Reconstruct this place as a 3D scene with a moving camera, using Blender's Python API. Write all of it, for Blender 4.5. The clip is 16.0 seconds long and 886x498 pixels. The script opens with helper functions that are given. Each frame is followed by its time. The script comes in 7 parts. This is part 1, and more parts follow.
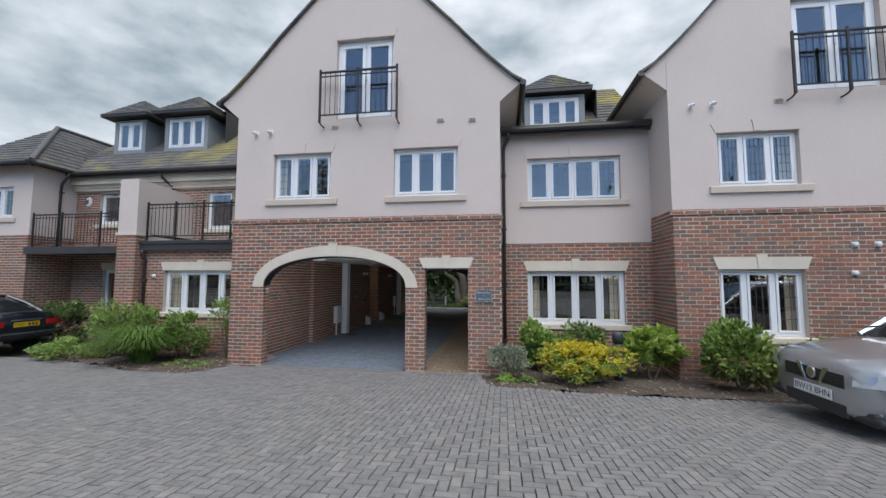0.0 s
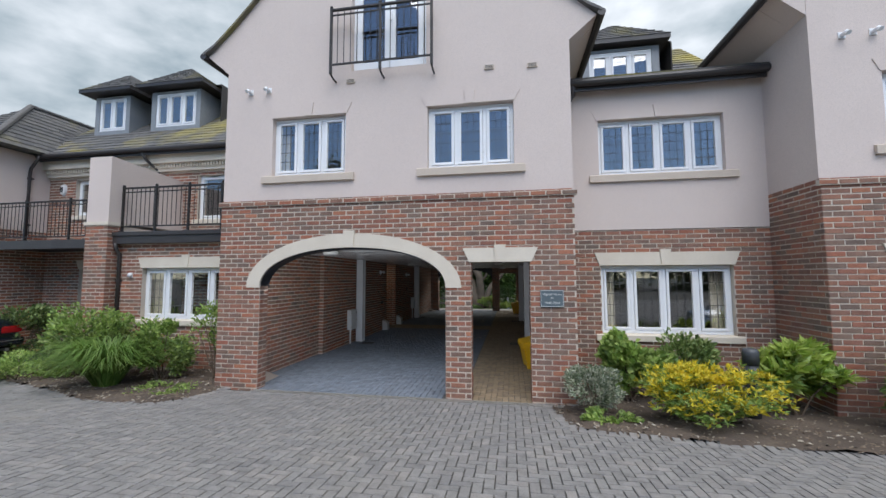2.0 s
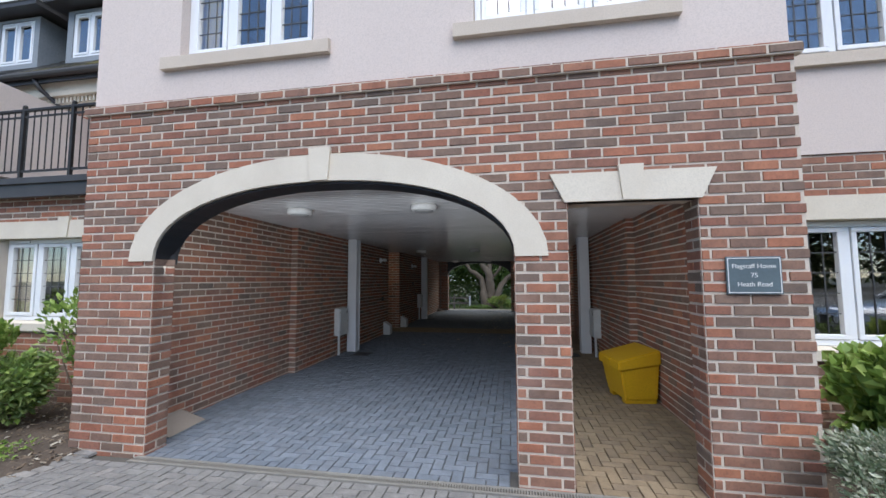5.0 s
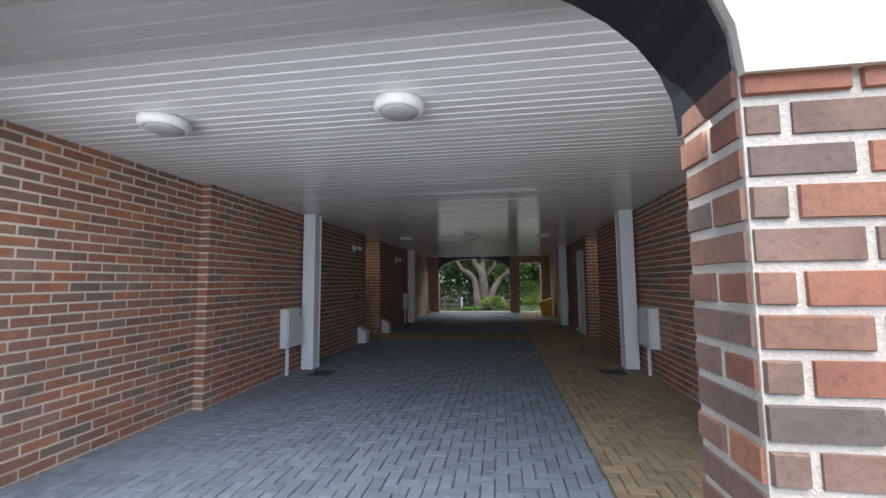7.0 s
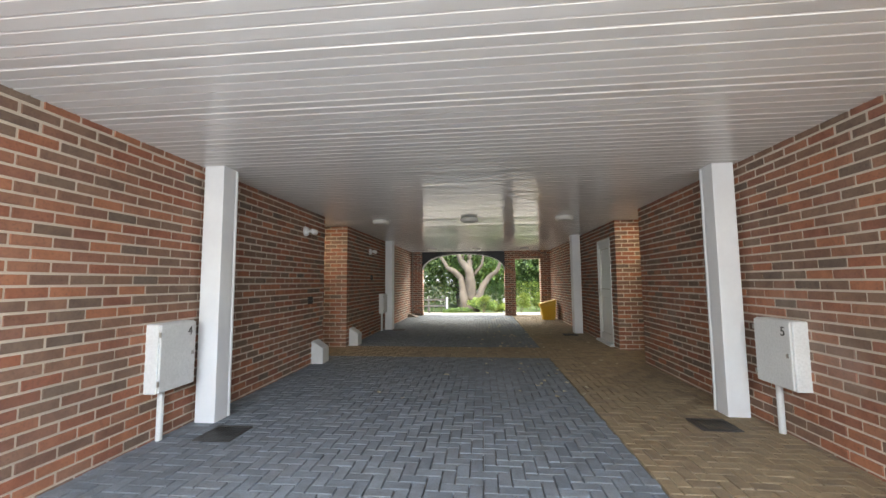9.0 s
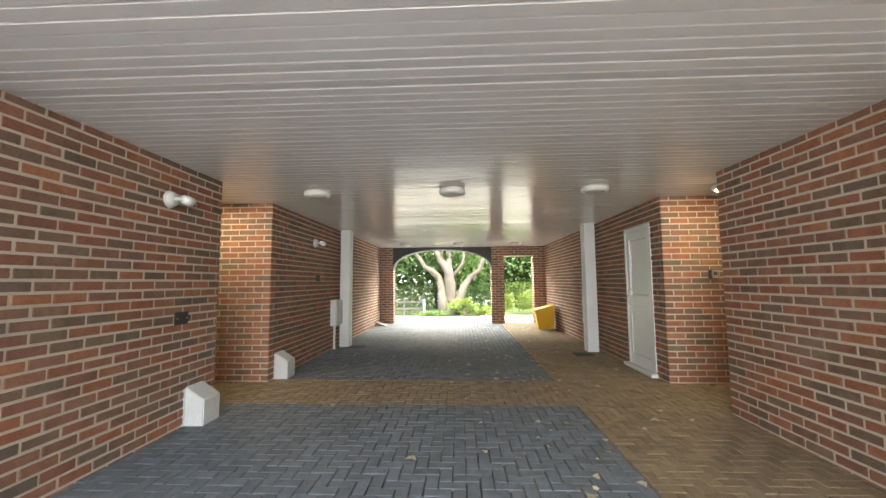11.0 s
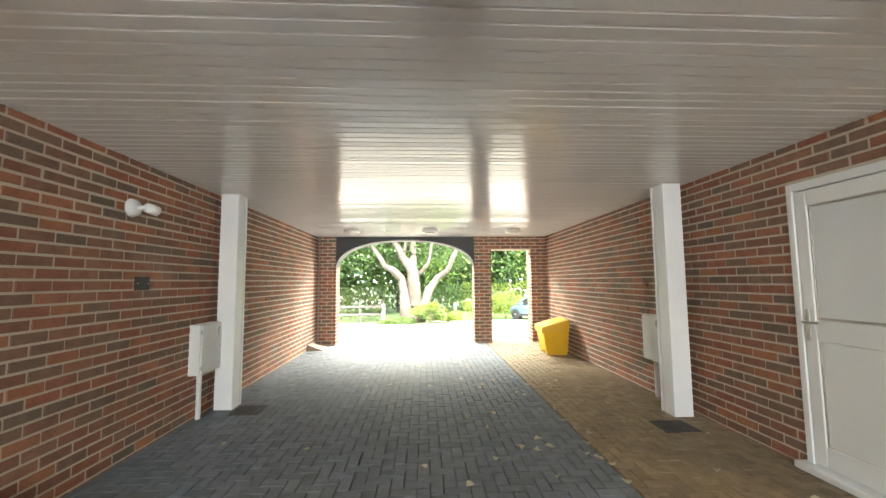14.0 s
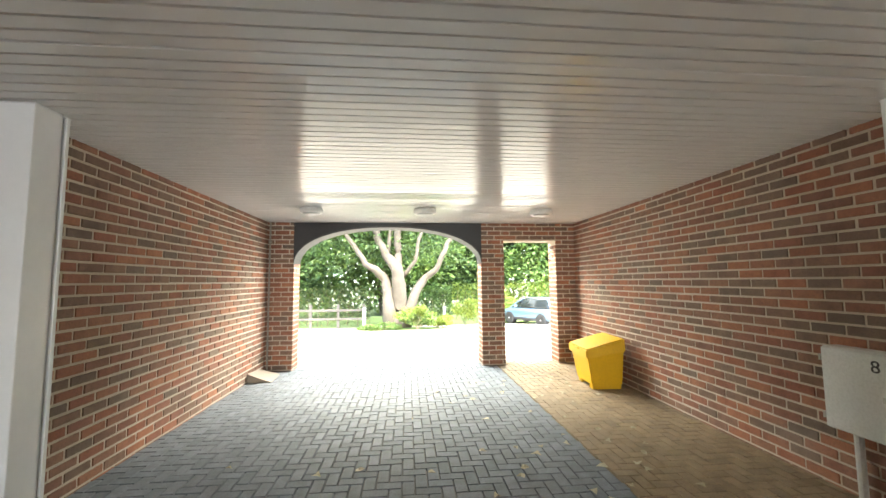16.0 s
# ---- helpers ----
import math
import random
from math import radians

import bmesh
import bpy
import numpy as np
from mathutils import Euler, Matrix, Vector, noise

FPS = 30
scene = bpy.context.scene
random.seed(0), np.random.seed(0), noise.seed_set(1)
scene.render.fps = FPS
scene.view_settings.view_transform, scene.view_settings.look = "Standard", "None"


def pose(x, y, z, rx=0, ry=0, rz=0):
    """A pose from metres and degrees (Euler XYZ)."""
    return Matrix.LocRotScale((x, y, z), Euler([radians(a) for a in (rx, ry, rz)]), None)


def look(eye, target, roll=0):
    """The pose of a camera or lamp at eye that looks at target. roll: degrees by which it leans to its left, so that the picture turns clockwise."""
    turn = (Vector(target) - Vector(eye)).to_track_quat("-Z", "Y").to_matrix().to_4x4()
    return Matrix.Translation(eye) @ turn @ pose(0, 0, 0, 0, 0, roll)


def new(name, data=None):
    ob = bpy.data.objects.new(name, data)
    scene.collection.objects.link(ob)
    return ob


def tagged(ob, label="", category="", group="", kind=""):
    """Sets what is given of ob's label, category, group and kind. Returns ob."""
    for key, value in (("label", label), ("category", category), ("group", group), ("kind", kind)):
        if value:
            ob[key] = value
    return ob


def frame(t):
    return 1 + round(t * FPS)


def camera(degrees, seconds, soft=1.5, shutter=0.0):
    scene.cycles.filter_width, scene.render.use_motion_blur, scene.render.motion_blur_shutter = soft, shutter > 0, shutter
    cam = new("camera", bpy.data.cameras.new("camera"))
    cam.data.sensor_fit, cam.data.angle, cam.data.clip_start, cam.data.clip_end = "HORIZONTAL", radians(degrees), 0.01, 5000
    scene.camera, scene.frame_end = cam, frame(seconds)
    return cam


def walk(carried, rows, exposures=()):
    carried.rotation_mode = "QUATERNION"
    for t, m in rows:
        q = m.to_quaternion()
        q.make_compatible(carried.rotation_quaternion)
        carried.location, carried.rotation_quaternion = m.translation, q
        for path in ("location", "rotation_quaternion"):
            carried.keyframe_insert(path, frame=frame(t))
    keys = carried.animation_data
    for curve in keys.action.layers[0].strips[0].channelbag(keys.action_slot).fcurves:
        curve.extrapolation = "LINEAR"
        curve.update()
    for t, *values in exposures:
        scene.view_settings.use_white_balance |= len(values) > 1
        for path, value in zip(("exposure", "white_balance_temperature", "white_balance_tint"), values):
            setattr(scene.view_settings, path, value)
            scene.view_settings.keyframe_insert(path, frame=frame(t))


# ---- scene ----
cam = camera(97.4, 16.0)
# seconds, eye, target, roll
PATH = [
    (0, (0.053, 0.117, 1.826), (-0.248, 2.089, 1.975), 0.12),
    (0.5, (-0.178, 0.565, 1.814), (-0.489, 2.535, 1.964), 0.05),
    (1, (-0.412, 1.029, 1.809), (-0.734, 2.998, 1.957), -0.01),
    (1.5, (-0.676, 1.492, 1.777), (-1.007, 3.459, 1.929), -0.14),
    (2, (-0.890, 1.909, 1.782), (-1.231, 3.875, 1.931), -0.15),
    (2.5, (-1.101, 2.348, 1.756), (-1.447, 4.312, 1.908), -0.16),
    (3, (-1.303, 2.775, 1.702), (-1.650, 4.738, 1.858), -0.18),
    (3.5, (-1.467, 3.266, 1.653), (-1.815, 5.229, 1.807), -0.15),
    (4, (-1.630, 3.779, 1.589), (-1.980, 5.742, 1.744), -0.24),
    (6.5, (-2.196, 6.435, 1.312), (-2.500, 8.405, 1.477), -0.38),
    (7, (-2.298, 6.978, 1.268), (-2.584, 8.950, 1.437), -0.48),
    (7.5, (-2.390, 7.480, 1.234), (-2.653, 9.456, 1.398), -0.33),
    (8, (-2.484, 8.034, 1.216), (-2.727, 10.012, 1.382), -0.38),
    (8.5, (-2.571, 8.592, 1.222), (-2.792, 10.572, 1.388), -0.44),
    (9, (-2.690, 9.183, 1.222), (-2.889, 11.166, 1.390), -0.47),
    (9.5, (-2.777, 9.747, 1.247), (-2.951, 11.733, 1.415), -0.48),
    (10, (-2.765, 10.385, 1.258), (-2.911, 12.373, 1.425), -0.50),
    (12.5, (-2.926, 13.093, 1.316), (-2.922, 15.086, 1.483), -0.46),
    (13, (-2.958, 13.716, 1.346), (-2.918, 15.709, 1.508), -0.55),
    (13.5, (-3.011, 14.288, 1.340), (-2.942, 16.280, 1.503), -0.51),
    (14, (-3.005, 14.850, 1.337), (-2.903, 16.840, 1.502), -0.50),
    (14.5, (-3.018, 15.400, 1.336), (-2.891, 17.389, 1.503), -0.52),
    (15, (-3.029, 15.949, 1.347), (-2.876, 17.936, 1.516), -0.48),
    (15.5, (-3.069, 16.512, 1.344), (-2.893, 18.497, 1.513), -0.68),
    (16, (-3.102, 17.049, 1.366), (-2.919, 19.034, 1.530), -0.49),
]
walk(cam, [(t, look(eye, target, roll)) for t, eye, target, roll in PATH],
     [(0.0, 0.66, 6350, 10), (3.0, 0.92, 6400, 10), (4.2, 1.05, 6300, 10), (6.4, 1.5, 6200, 10), (7.5, 2.35, 6450, 10), (8.4, 3.25, 6900, 9), (9.5, 3.75, 7250, 8), (12.5, 5.05, 7450, 5), (14.0, 5.1, 7350, 5), (16.0, 4.85, 7300, 5)])

# ---- world, sun, exposure ----
SUN_EL, SUN_ROT = 57.0, 162.0
world = bpy.data.worlds.new("sky")
scene.world = world
world.use_nodes = True
wn, wl = world.node_tree.nodes, world.node_tree.links
wn.clear()
w_out = wn.new("ShaderNodeOutputWorld")
w_bg = wn.new("ShaderNodeBackground")
w_sky = wn.new("ShaderNodeTexSky")
w_sky.sky_type, w_sky.sun_disc = "NISHITA", False
w_sky.sun_elevation, w_sky.sun_rotation = radians(SUN_EL), radians(SUN_ROT)
w_sky.dust_density, w_sky.ozone_density = 0.2, 4.0
w_co = wn.new("ShaderNodeTexCoord")
w_map = wn.new("ShaderNodeMapping")
w_map.inputs["Scale"].default_value = (1.0, 1.0, 2.2)
w_n = wn.new("ShaderNodeTexNoise")
w_n.inputs["Scale"].default_value, w_n.inputs["Detail"].default_value, w_n.inputs["Roughness"].default_value = 2.6, 7.0, 0.55
w_cov = wn.new("ShaderNodeValToRGB")
w_cov.color_ramp.elements[0].position, w_cov.color_ramp.elements[1].position = 0.30, 0.46
w_n2 = wn.new("ShaderNodeTexNoise")
w_n2.inputs["Scale"].default_value, w_n2.inputs["Detail"].default_value = 4.3, 8.0
w_ramp = wn.new("ShaderNodeValToRGB")
w_ramp.color_ramp.elements[0].position, w_ramp.color_ramp.elements[0].color = 0.36, (2.2, 2.7, 3.05, 1)
w_ramp.color_ramp.elements[1].position, w_ramp.color_ramp.elements[1].color = 0.70, (6.0, 6.25, 6.6, 1)
w_mix = wn.new("ShaderNodeMix")
w_mix.data_type = "RGBA"
wl.new(w_co.outputs["Generated"], w_map.inputs["Vector"])
wl.new(w_map.outputs[0], w_n.inputs["Vector"])
wl.new(w_map.outputs[0], w_n2.inputs["Vector"])
w_sep = wn.new("ShaderNodeSeparateXYZ")
wl.new(w_co.outputs["Generated"], w_sep.inputs[0])
w_tip = wn.new("ShaderNodeMath")
w_tip.operation = "MULTIPLY_ADD"
w_tip.inputs[1].default_value = 0.62
wl.new(w_sep.outputs["Y"], w_tip.inputs[0])
wl.new(w_n.outputs["Fac"], w_tip.inputs[2])
wl.new(w_tip.outputs[0], w_cov.inputs["Fac"])
wl.new(w_n2.outputs["Fac"], w_ramp.inputs["Fac"])
wl.new(w_cov.outputs["Color"], w_mix.inputs["Factor"])
wl.new(w_sky.outputs["Color"], w_mix.inputs["A"])
wl.new(w_ramp.outputs["Color"], w_mix.inputs["B"])
wl.new(w_mix.outputs["Result"], w_bg.inputs["Color"])
w_bg.inputs["Strength"].default_value = 0.10
wl.new(w_bg.outputs[0], w_out.inputs["Surface"])
sun = new("sun", bpy.data.lights.new("sun", "SUN"))
sun.data.energy, sun.data.angle, sun.data.color = 1.9, radians(60), (1.0, 0.97, 0.93)
sun.matrix_world = look((0, 0, 30), (0 - 30 * math.sin(radians(SUN_ROT)) / math.tan(radians(SUN_EL)), -30 * math.cos(radians(SUN_ROT)) / math.tan(radians(SUN_EL)), 0))


# added fill lamps that strengthen the daylight at both ends of the passage
def fill_lamp(name, m, w, h, power, colour, spread):
    lamp = new(name, bpy.data.lights.new(name, "AREA"))
    lamp.data.shape, lamp.data.size, lamp.data.size_y = "RECTANGLE", w, h
    lamp.data.energy, lamp.data.color, lamp.data.spread = power, colour, radians(spread)
    lamp.matrix_world = m


fill_lamp("skylight_front", look((-3.0, 8.06, 1.90), (-3.0, 10.6, 0.0)), 4.3, 0.8, 17.5, (0.88, 0.94, 1.0), 150)
# added lamp outside, kept above the line of sight through the end arch
fill_lamp("skylight_rear", look((-2.95, 24.8, 2.95), (-2.95, 19.6, 0.7)), 4.6, 0.6, 26.0, (1.0, 0.97, 0.90), 130)


# ---- materials ----
def nodes_of(name):
    m = bpy.data.materials.new(name)
    m.use_nodes = True
    return m, m.node_tree.nodes, m.node_tree.links, m.node_tree.nodes["Principled BSDF"]


def mixed(n, l, fac, a, b):
    x = n.new("ShaderNodeMix")
    x.data_type = "RGBA"
    for sock, v in (("Factor", fac), ("A", a), ("B", b)):
        if isinstance(v, (tuple, float, int)):
            x.inputs[sock].default_value = (*v, 1) if isinstance(v, tuple) else v
        else:
            l.new(v, x.inputs[sock])
    return x.outputs["Result"]


def noise_of(n, l, co, scale, detail=5.0, rough=0.55):
    x = n.new("ShaderNodeTexNoise")
    x.inputs["Scale"].default_value, x.inputs["Detail"].default_value, x.inputs["Roughness"].default_value = scale, detail, rough
    l.new(co, x.inputs["Vector"])
    return x.outputs["Fac"]


def ramp_of(n, l, fac, stops, constant=False):
    x = n.new("ShaderNodeValToRGB")
    e = x.color_ramp.elements
    if constant:
        x.color_ramp.interpolation = "CONSTANT"
    while len(e) < len(stops):
        e.new(0.5)
    for el, (p, c) in zip(e, stops):
        el.position = p
        el.color = (*c, 1) if isinstance(c, tuple) else (c, c, c, 1)
    l.new(fac, x.inputs["Fac"])
    return x.outputs["Color"]


def surface(name, c1, c2, rough=0.7, big=1.2, fine=60.0, bump=0.15, metal=0.0, spots=None, coat=0.0, grain=0.8):
    """Two colours in broad stains, fine grain and relief, in metres of the world."""
    m, n, l, p = nodes_of(name)
    g = n.new("ShaderNodeNewGeometry").outputs["Position"]
    a = noise_of(n, l, g, big, 6, 0.6)
    f = noise_of(n, l, g, fine, 4, 0.6)
    col = mixed(n, l, ramp_of(n, l, a, ((0.35, 0.0), (0.68, 1.0))), c1, c2)
    dark = tuple(v * 0.72 for v in c1)
    col = mixed(n, l, ramp_of(n, l, f, ((0.42, 0.0), (0.85, grain))), col, dark)
    if spots:
        s = noise_of(n, l, g, spots[1], 5, 0.7)
        col = mixed(n, l, ramp_of(n, l, s, ((spots[2], 0.0), (spots[2] + 0.08, 1.0))), col, spots[0])
    l.new(col, p.inputs["Base Color"])
    p.inputs["Roughness"].default_value, p.inputs["Metallic"].default_value = rough, metal
    p.inputs["Coat Weight"].default_value = coat
    if bump:
        b = n.new("ShaderNodeBump")
        b.inputs["Strength"].default_value, b.inputs["Distance"].default_value = bump, 0.01
        l.new(f, b.inputs["Height"])
        l.new(b.outputs[0], p.inputs["Normal"])
    return m


def pieces(name, stops, rough=0.85, fine=70.0, bump=0.35, stain=(0.5, 0.45, 0.4), stain_at=0.62, big=0.8, most=0.35):
    """A colour for each brick or block, with grain and broad stains over them."""
    m, n, l, p = nodes_of(name)
    geo = n.new("ShaderNodeNewGeometry")
    obi = n.new("ShaderNodeObjectInfo")
    add = n.new("ShaderNodeMath")
    add.operation = "ADD"
    l.new(geo.outputs["Random Per Island"], add.inputs[0])
    l.new(obi.outputs["Random"], add.inputs[1])
    fr = n.new("ShaderNodeMath")
    fr.operation = "FRACT"
    l.new(add.outputs[0], fr.inputs[0])
    col = ramp_of(n, l, fr.outputs[0], stops)
    g = geo.outputs["Position"]
    f = noise_of(n, l, g, fine, 5, 0.65)
    mid = noise_of(n, l, g, 9.0, 4, 0.6)
    a = noise_of(n, l, g, big, 5, 0.6)
    hs = n.new("ShaderNodeHueSaturation")
    l.new(col, hs.inputs["Color"])
    hs.inputs["Saturation"].default_value = 1.0
    l.new(ramp_of(n, l, mid, ((0.25, 0.72), (0.8, 1.22))), hs.inputs["Value"])
    col = mixed(n, l, ramp_of(n, l, f, ((0.5, 0.0), (0.9, 0.75))), hs.outputs[0], (0.05, 0.04, 0.036))
    col = mixed(n, l, ramp_of(n, l, a, ((stain_at, 0.0), (stain_at + 0.25, most))), col, stain)
    l.new(col, p.inputs["Base Color"])
    p.inputs["Roughness"].default_value = rough
    b = n.new("ShaderNodeBump")
    b.inputs["Strength"].default_value, b.inputs["Distance"].default_value = bump, 0.006
    l.new(f, b.inputs["Height"])
    l.new(b.outputs[0], p.inputs["Normal"])
    return m


def glass_of(name, tint=(1, 1, 1), ior=1.5):
    m, n, l, p = nodes_of(name)
    p.inputs["Base Color"].default_value = (*tint, 1)
    p.inputs["Transmission Weight"].default_value, p.inputs["Roughness"].default_value, p.inputs["IOR"].default_value = 1.0, 0.0, ior
    return m


def glow_of(name, colour, strength):
    m, n, l, p = nodes_of(name)
    p.inputs["Base Color"].default_value = (0.8, 0.8, 0.78, 1)
    p.inputs["Emission Color"].default_value = (*colour, 1)
    p.inputs["Emission Strength"].default_value = strength
    return m


BRICK_STOPS = ((0.0, (0.32, 0.120, 0.072)), (0.12, (0.395, 0.165, 0.092)), (0.26, (0.255, 0.108, 0.073)), (0.40, (0.19, 0.128, 0.095)), (0.52, (0.35, 0.152, 0.092)), (0.66, (0.20, 0.142, 0.108)), (0.78, (0.30, 0.115, 0.072)), (0.90, (0.225, 0.132, 0.094)), (1.0, (0.155, 0.115, 0.092)))
M_BRICK = pieces("brick_red_multi", BRICK_STOPS)
M_MORTAR = surface("lime_mortar", (0.64, 0.555, 0.46), (0.54, 0.47, 0.395), 0.95, 1.5, 120, 0.5)
M_RENDER = surface("painted_render", (0.66, 0.565, 0.51), (0.62, 0.53, 0.48), 0.9, 0.7, 90, 0.12)
M_STONE = surface("cast_stone", (0.70, 0.63, 0.52), (0.62, 0.55, 0.45), 0.85, 2.0, 110, 0.15)
M_SILL = surface("sill_stone", (0.60, 0.51, 0.42), (0.54, 0.46, 0.38), 0.85, 2.0, 110, 0.15)
M_ROOF = pieces("slate_tiles", ((0.0, (0.10, 0.10, 0.10)), (0.5, (0.14, 0.135, 0.13)), (1.0, (0.085, 0.085, 0.088))), 0.85, 50, 0.3, (0.34, 0.29, 0.05), 0.55, 0.75, 0.6)
M_MOSS = pieces("mossy_slate_tiles", ((0.0, (0.11, 0.11, 0.108)), (0.5, (0.15, 0.145, 0.14)), (1.0, (0.09, 0.09, 0.092))), 0.85, 50, 0.3, (0.46, 0.38, 0.07), 0.47, 0.62, 0.8)
M_BLOCK = pieces("grey_paving_blocks", ((0.0, (0.222, 0.214, 0.203)), (0.4, (0.256, 0.246, 0.232)), (0.7, (0.208, 0.20, 0.193)), (1.0, (0.28, 0.262, 0.243))), 0.85, 80, 0.35, (0.30, 0.27, 0.21), 0.55, 0.6)
M_CHAR = pieces("charcoal_paving_blocks", ((0.0, (0.135, 0.157, 0.188)), (0.5, (0.185, 0.21, 0.245)), (1.0, (0.155, 0.172, 0.20))), 0.78, 80, 0.3, (0.19, 0.185, 0.175), 0.6, 0.5)
M_BUFF = pieces("buff_paving_blocks", ((0.0, (0.25, 0.185, 0.115)), (0.5, (0.31, 0.235, 0.15)), (1.0, (0.22, 0.165, 0.11))), 0.7, 80, 0.3, (0.35, 0.29, 0.2), 0.6, 0.5)
M_JOINT = surface("paving_sand", (0.085, 0.080, 0.070), (0.13, 0.12, 0.10), 0.95, 3.0, 90, 0.3)
M_JOINT_IN = surface("passage_joint_sand", (0.105, 0.10, 0.095), (0.14, 0.132, 0.12), 0.95, 3.0, 90, 0.3)
M_SOIL = surface("bark_and_soil", (0.07, 0.052, 0.04), (0.13, 0.10, 0.075), 0.95, 2.0, 45, 0.9, spots=((0.30, 0.25, 0.18), 38.0, 0.64))
M_GROUND = surface("ground_earth", (0.10, 0.10, 0.075), (0.07, 0.085, 0.045), 0.95, 0.6, 30, 0.5)
M_PVC = surface("white_pvc_planks", (0.76, 0.75, 0.74), (0.73, 0.72, 0.71), 0.15, 0.8, 20, 0.0, grain=0.0)
M_PVC.node_tree.nodes["Principled BSDF"].inputs["Specular IOR Level"].default_value = 0.30
M_WHITE = surface("white_upvc", (0.80, 0.81, 0.82), (0.76, 0.77, 0.78), 0.35, 1.5, 40, 0.02, grain=0.1)
M_POST = surface("white_painted_post", (0.78, 0.79, 0.81), (0.70, 0.71, 0.74), 0.4, 2.0, 30, 0.06, grain=0.1)
M_BLACK = surface("black_painted_board", (0.018, 0.019, 0.022), (0.03, 0.03, 0.034), 0.5, 2.0, 50, 0.1)
M_IRON = surface("black_iron", (0.028, 0.026, 0.026), (0.05, 0.045, 0.042), 0.5, 4.0, 80, 0.1, 0.4)
M_PIPE = surface("brown_black_plastic_pipe", (0.035, 0.030, 0.030), (0.05, 0.045, 0.043), 0.45, 3.0, 60, 0.03)
M_LEAD = surface("grey_lead_sheet", (0.22, 0.24, 0.26), (0.28, 0.295, 0.31), 0.6, 1.5, 30, 0.1)
M_LEADCAME = surface("window_leading", (0.06, 0.06, 0.065), (0.09, 0.09, 0.09), 0.5, 4.0, 60, 0.0)
# dark base colour carries the dimness of the unlit rooms
M_ROOM = surface("dark_plaster_for_dim_rooms", (0.07, 0.065, 0.06), (0.05, 0.048, 0.046), 0.9, 0.8, 20, 0.0)
M_CURTAIN = surface("cream_curtain", (0.52, 0.48, 0.38), (0.45, 0.42, 0.34), 0.9, 3.0, 90, 0.1)
M_GLASS = glass_of("window_glass", (0.96, 0.98, 1.0), 2.15)


# ---- mesh helpers ----
def part(name, bm, material, parent=None, label="", smooth=False):
    me = bpy.data.meshes.new(name)
    if isinstance(bm, tuple):
        me.from_pydata(bm[0], [], bm[1])
    else:
        bm.to_mesh(me)
        bm.free()
    me.materials.append(material)
    if smooth:
        me.polygons.foreach_set("use_smooth", [True] * len(me.polygons))
    ob = new(name, me)
    if parent:
        ob.parent = parent
    if label:
        ob["label"] = label
    return ob


def thing(name, label, category, m=None, group="", kind=""):
    ob = new(name)
    if m is not None:
        ob.matrix_world = m
    return tagged(ob, label, category, group, kind)


def box(bm, x0, x1, y0, y1, z0, z1, bevel=0.0):
    made = bmesh.ops.create_cube(bm, size=1.0, matrix=Matrix.LocRotScale(((x0 + x1) / 2, (y0 + y1) / 2, (z0 + z1) / 2), None, (abs(x1 - x0), abs(y1 - y0), abs(z1 - z0))))
    if bevel:
        edges = list({e for v in made["verts"] for e in v.link_edges})
        bmesh.ops.bevel(bm, geom=edges, offset=bevel, segments=2, affect="EDGES", profile=0.5)
    return bm


def boxes(*items, bevel=0.0):
    bm = bmesh.new()
    for it in items:
        box(bm, *it, bevel=bevel)
    return bm


def hexa(bm, lo, hi):
    """A block between two quads of points."""
    v = [bm.verts.new(p) for p in (*lo, *hi)]
    for f in ((3, 2, 1, 0), (4, 5, 6, 7), (0, 1, 5, 4), (1, 2, 6, 5), (2, 3, 7, 6), (3, 0, 4, 7)):
        bm.faces.new([v[i] for i in f])


def prisms(segs, y0, y1, bm=None):
    """Upright slabs in x and z: (xa, xb, low at xa, low at xb, high at xa, high at xb), between y0 and y1."""
    bm = bm or bmesh.new()
    for xa, xb, la, lb, ha, hb in segs:
        hexa(bm, ((xa, y0, la), (xb, y0, lb), (xb, y1, lb), (xa, y1, la)), ((xa, y0, ha), (xb, y0, hb), (xb, y1, hb), (xa, y1, ha)))
    return bm


def tube(bm, pts, r, sides=8):
    """A round bar along points."""
    rings = []
    pts = [Vector(p) for p in pts]
    for i, p in enumerate(pts):
        d = (pts[min(i + 1, len(pts) - 1)] - pts[max(i - 1, 0)]).normalized()
        a = d.cross(Vector((0, 0, 1)))
        a = a.normalized() if a.length > 1e-3 else Vector((1, 0, 0))
        b = d.cross(a).normalized()
        rr = r[i] if isinstance(r, (list, tuple)) else r
        rings.append([bm.verts.new(p + a * rr * math.cos(k * math.tau / sides) + b * rr * math.sin(k * math.tau / sides)) for k in range(sides)])
    for r0, r1 in zip(rings, rings[1:]):
        for k in range(sides):
            bm.faces.new((r0[k], r0[(k + 1) % sides], r1[(k + 1) % sides], r1[k]))
    bm.faces.new(rings[0][::-1])
    bm.faces.new(rings[-1])
    return bm


def turned(bm, profile, steps=24, centre=(0, 0, 0)):
    """A lathe shape about z: (radius, height) from top to bottom."""
    cx, cy, cz = centre
    rings = [[bm.verts.new((cx + r * math.cos(k * math.tau / steps), cy + r * math.sin(k * math.tau / steps), cz + z)) for k in range(steps)] for r, z in profile]
    for r0, r1 in zip(rings, rings[1:]):
        for k in range(steps):
            bm.faces.new((r0[k], r0[(k + 1) % steps], r1[(k + 1) % steps], r1[k]))
    bm.faces.new(rings[0])
    bm.faces.new(rings[-1][::-1])
    bmesh.ops.recalc_face_normals(bm, faces=bm.faces[:])
    return bm


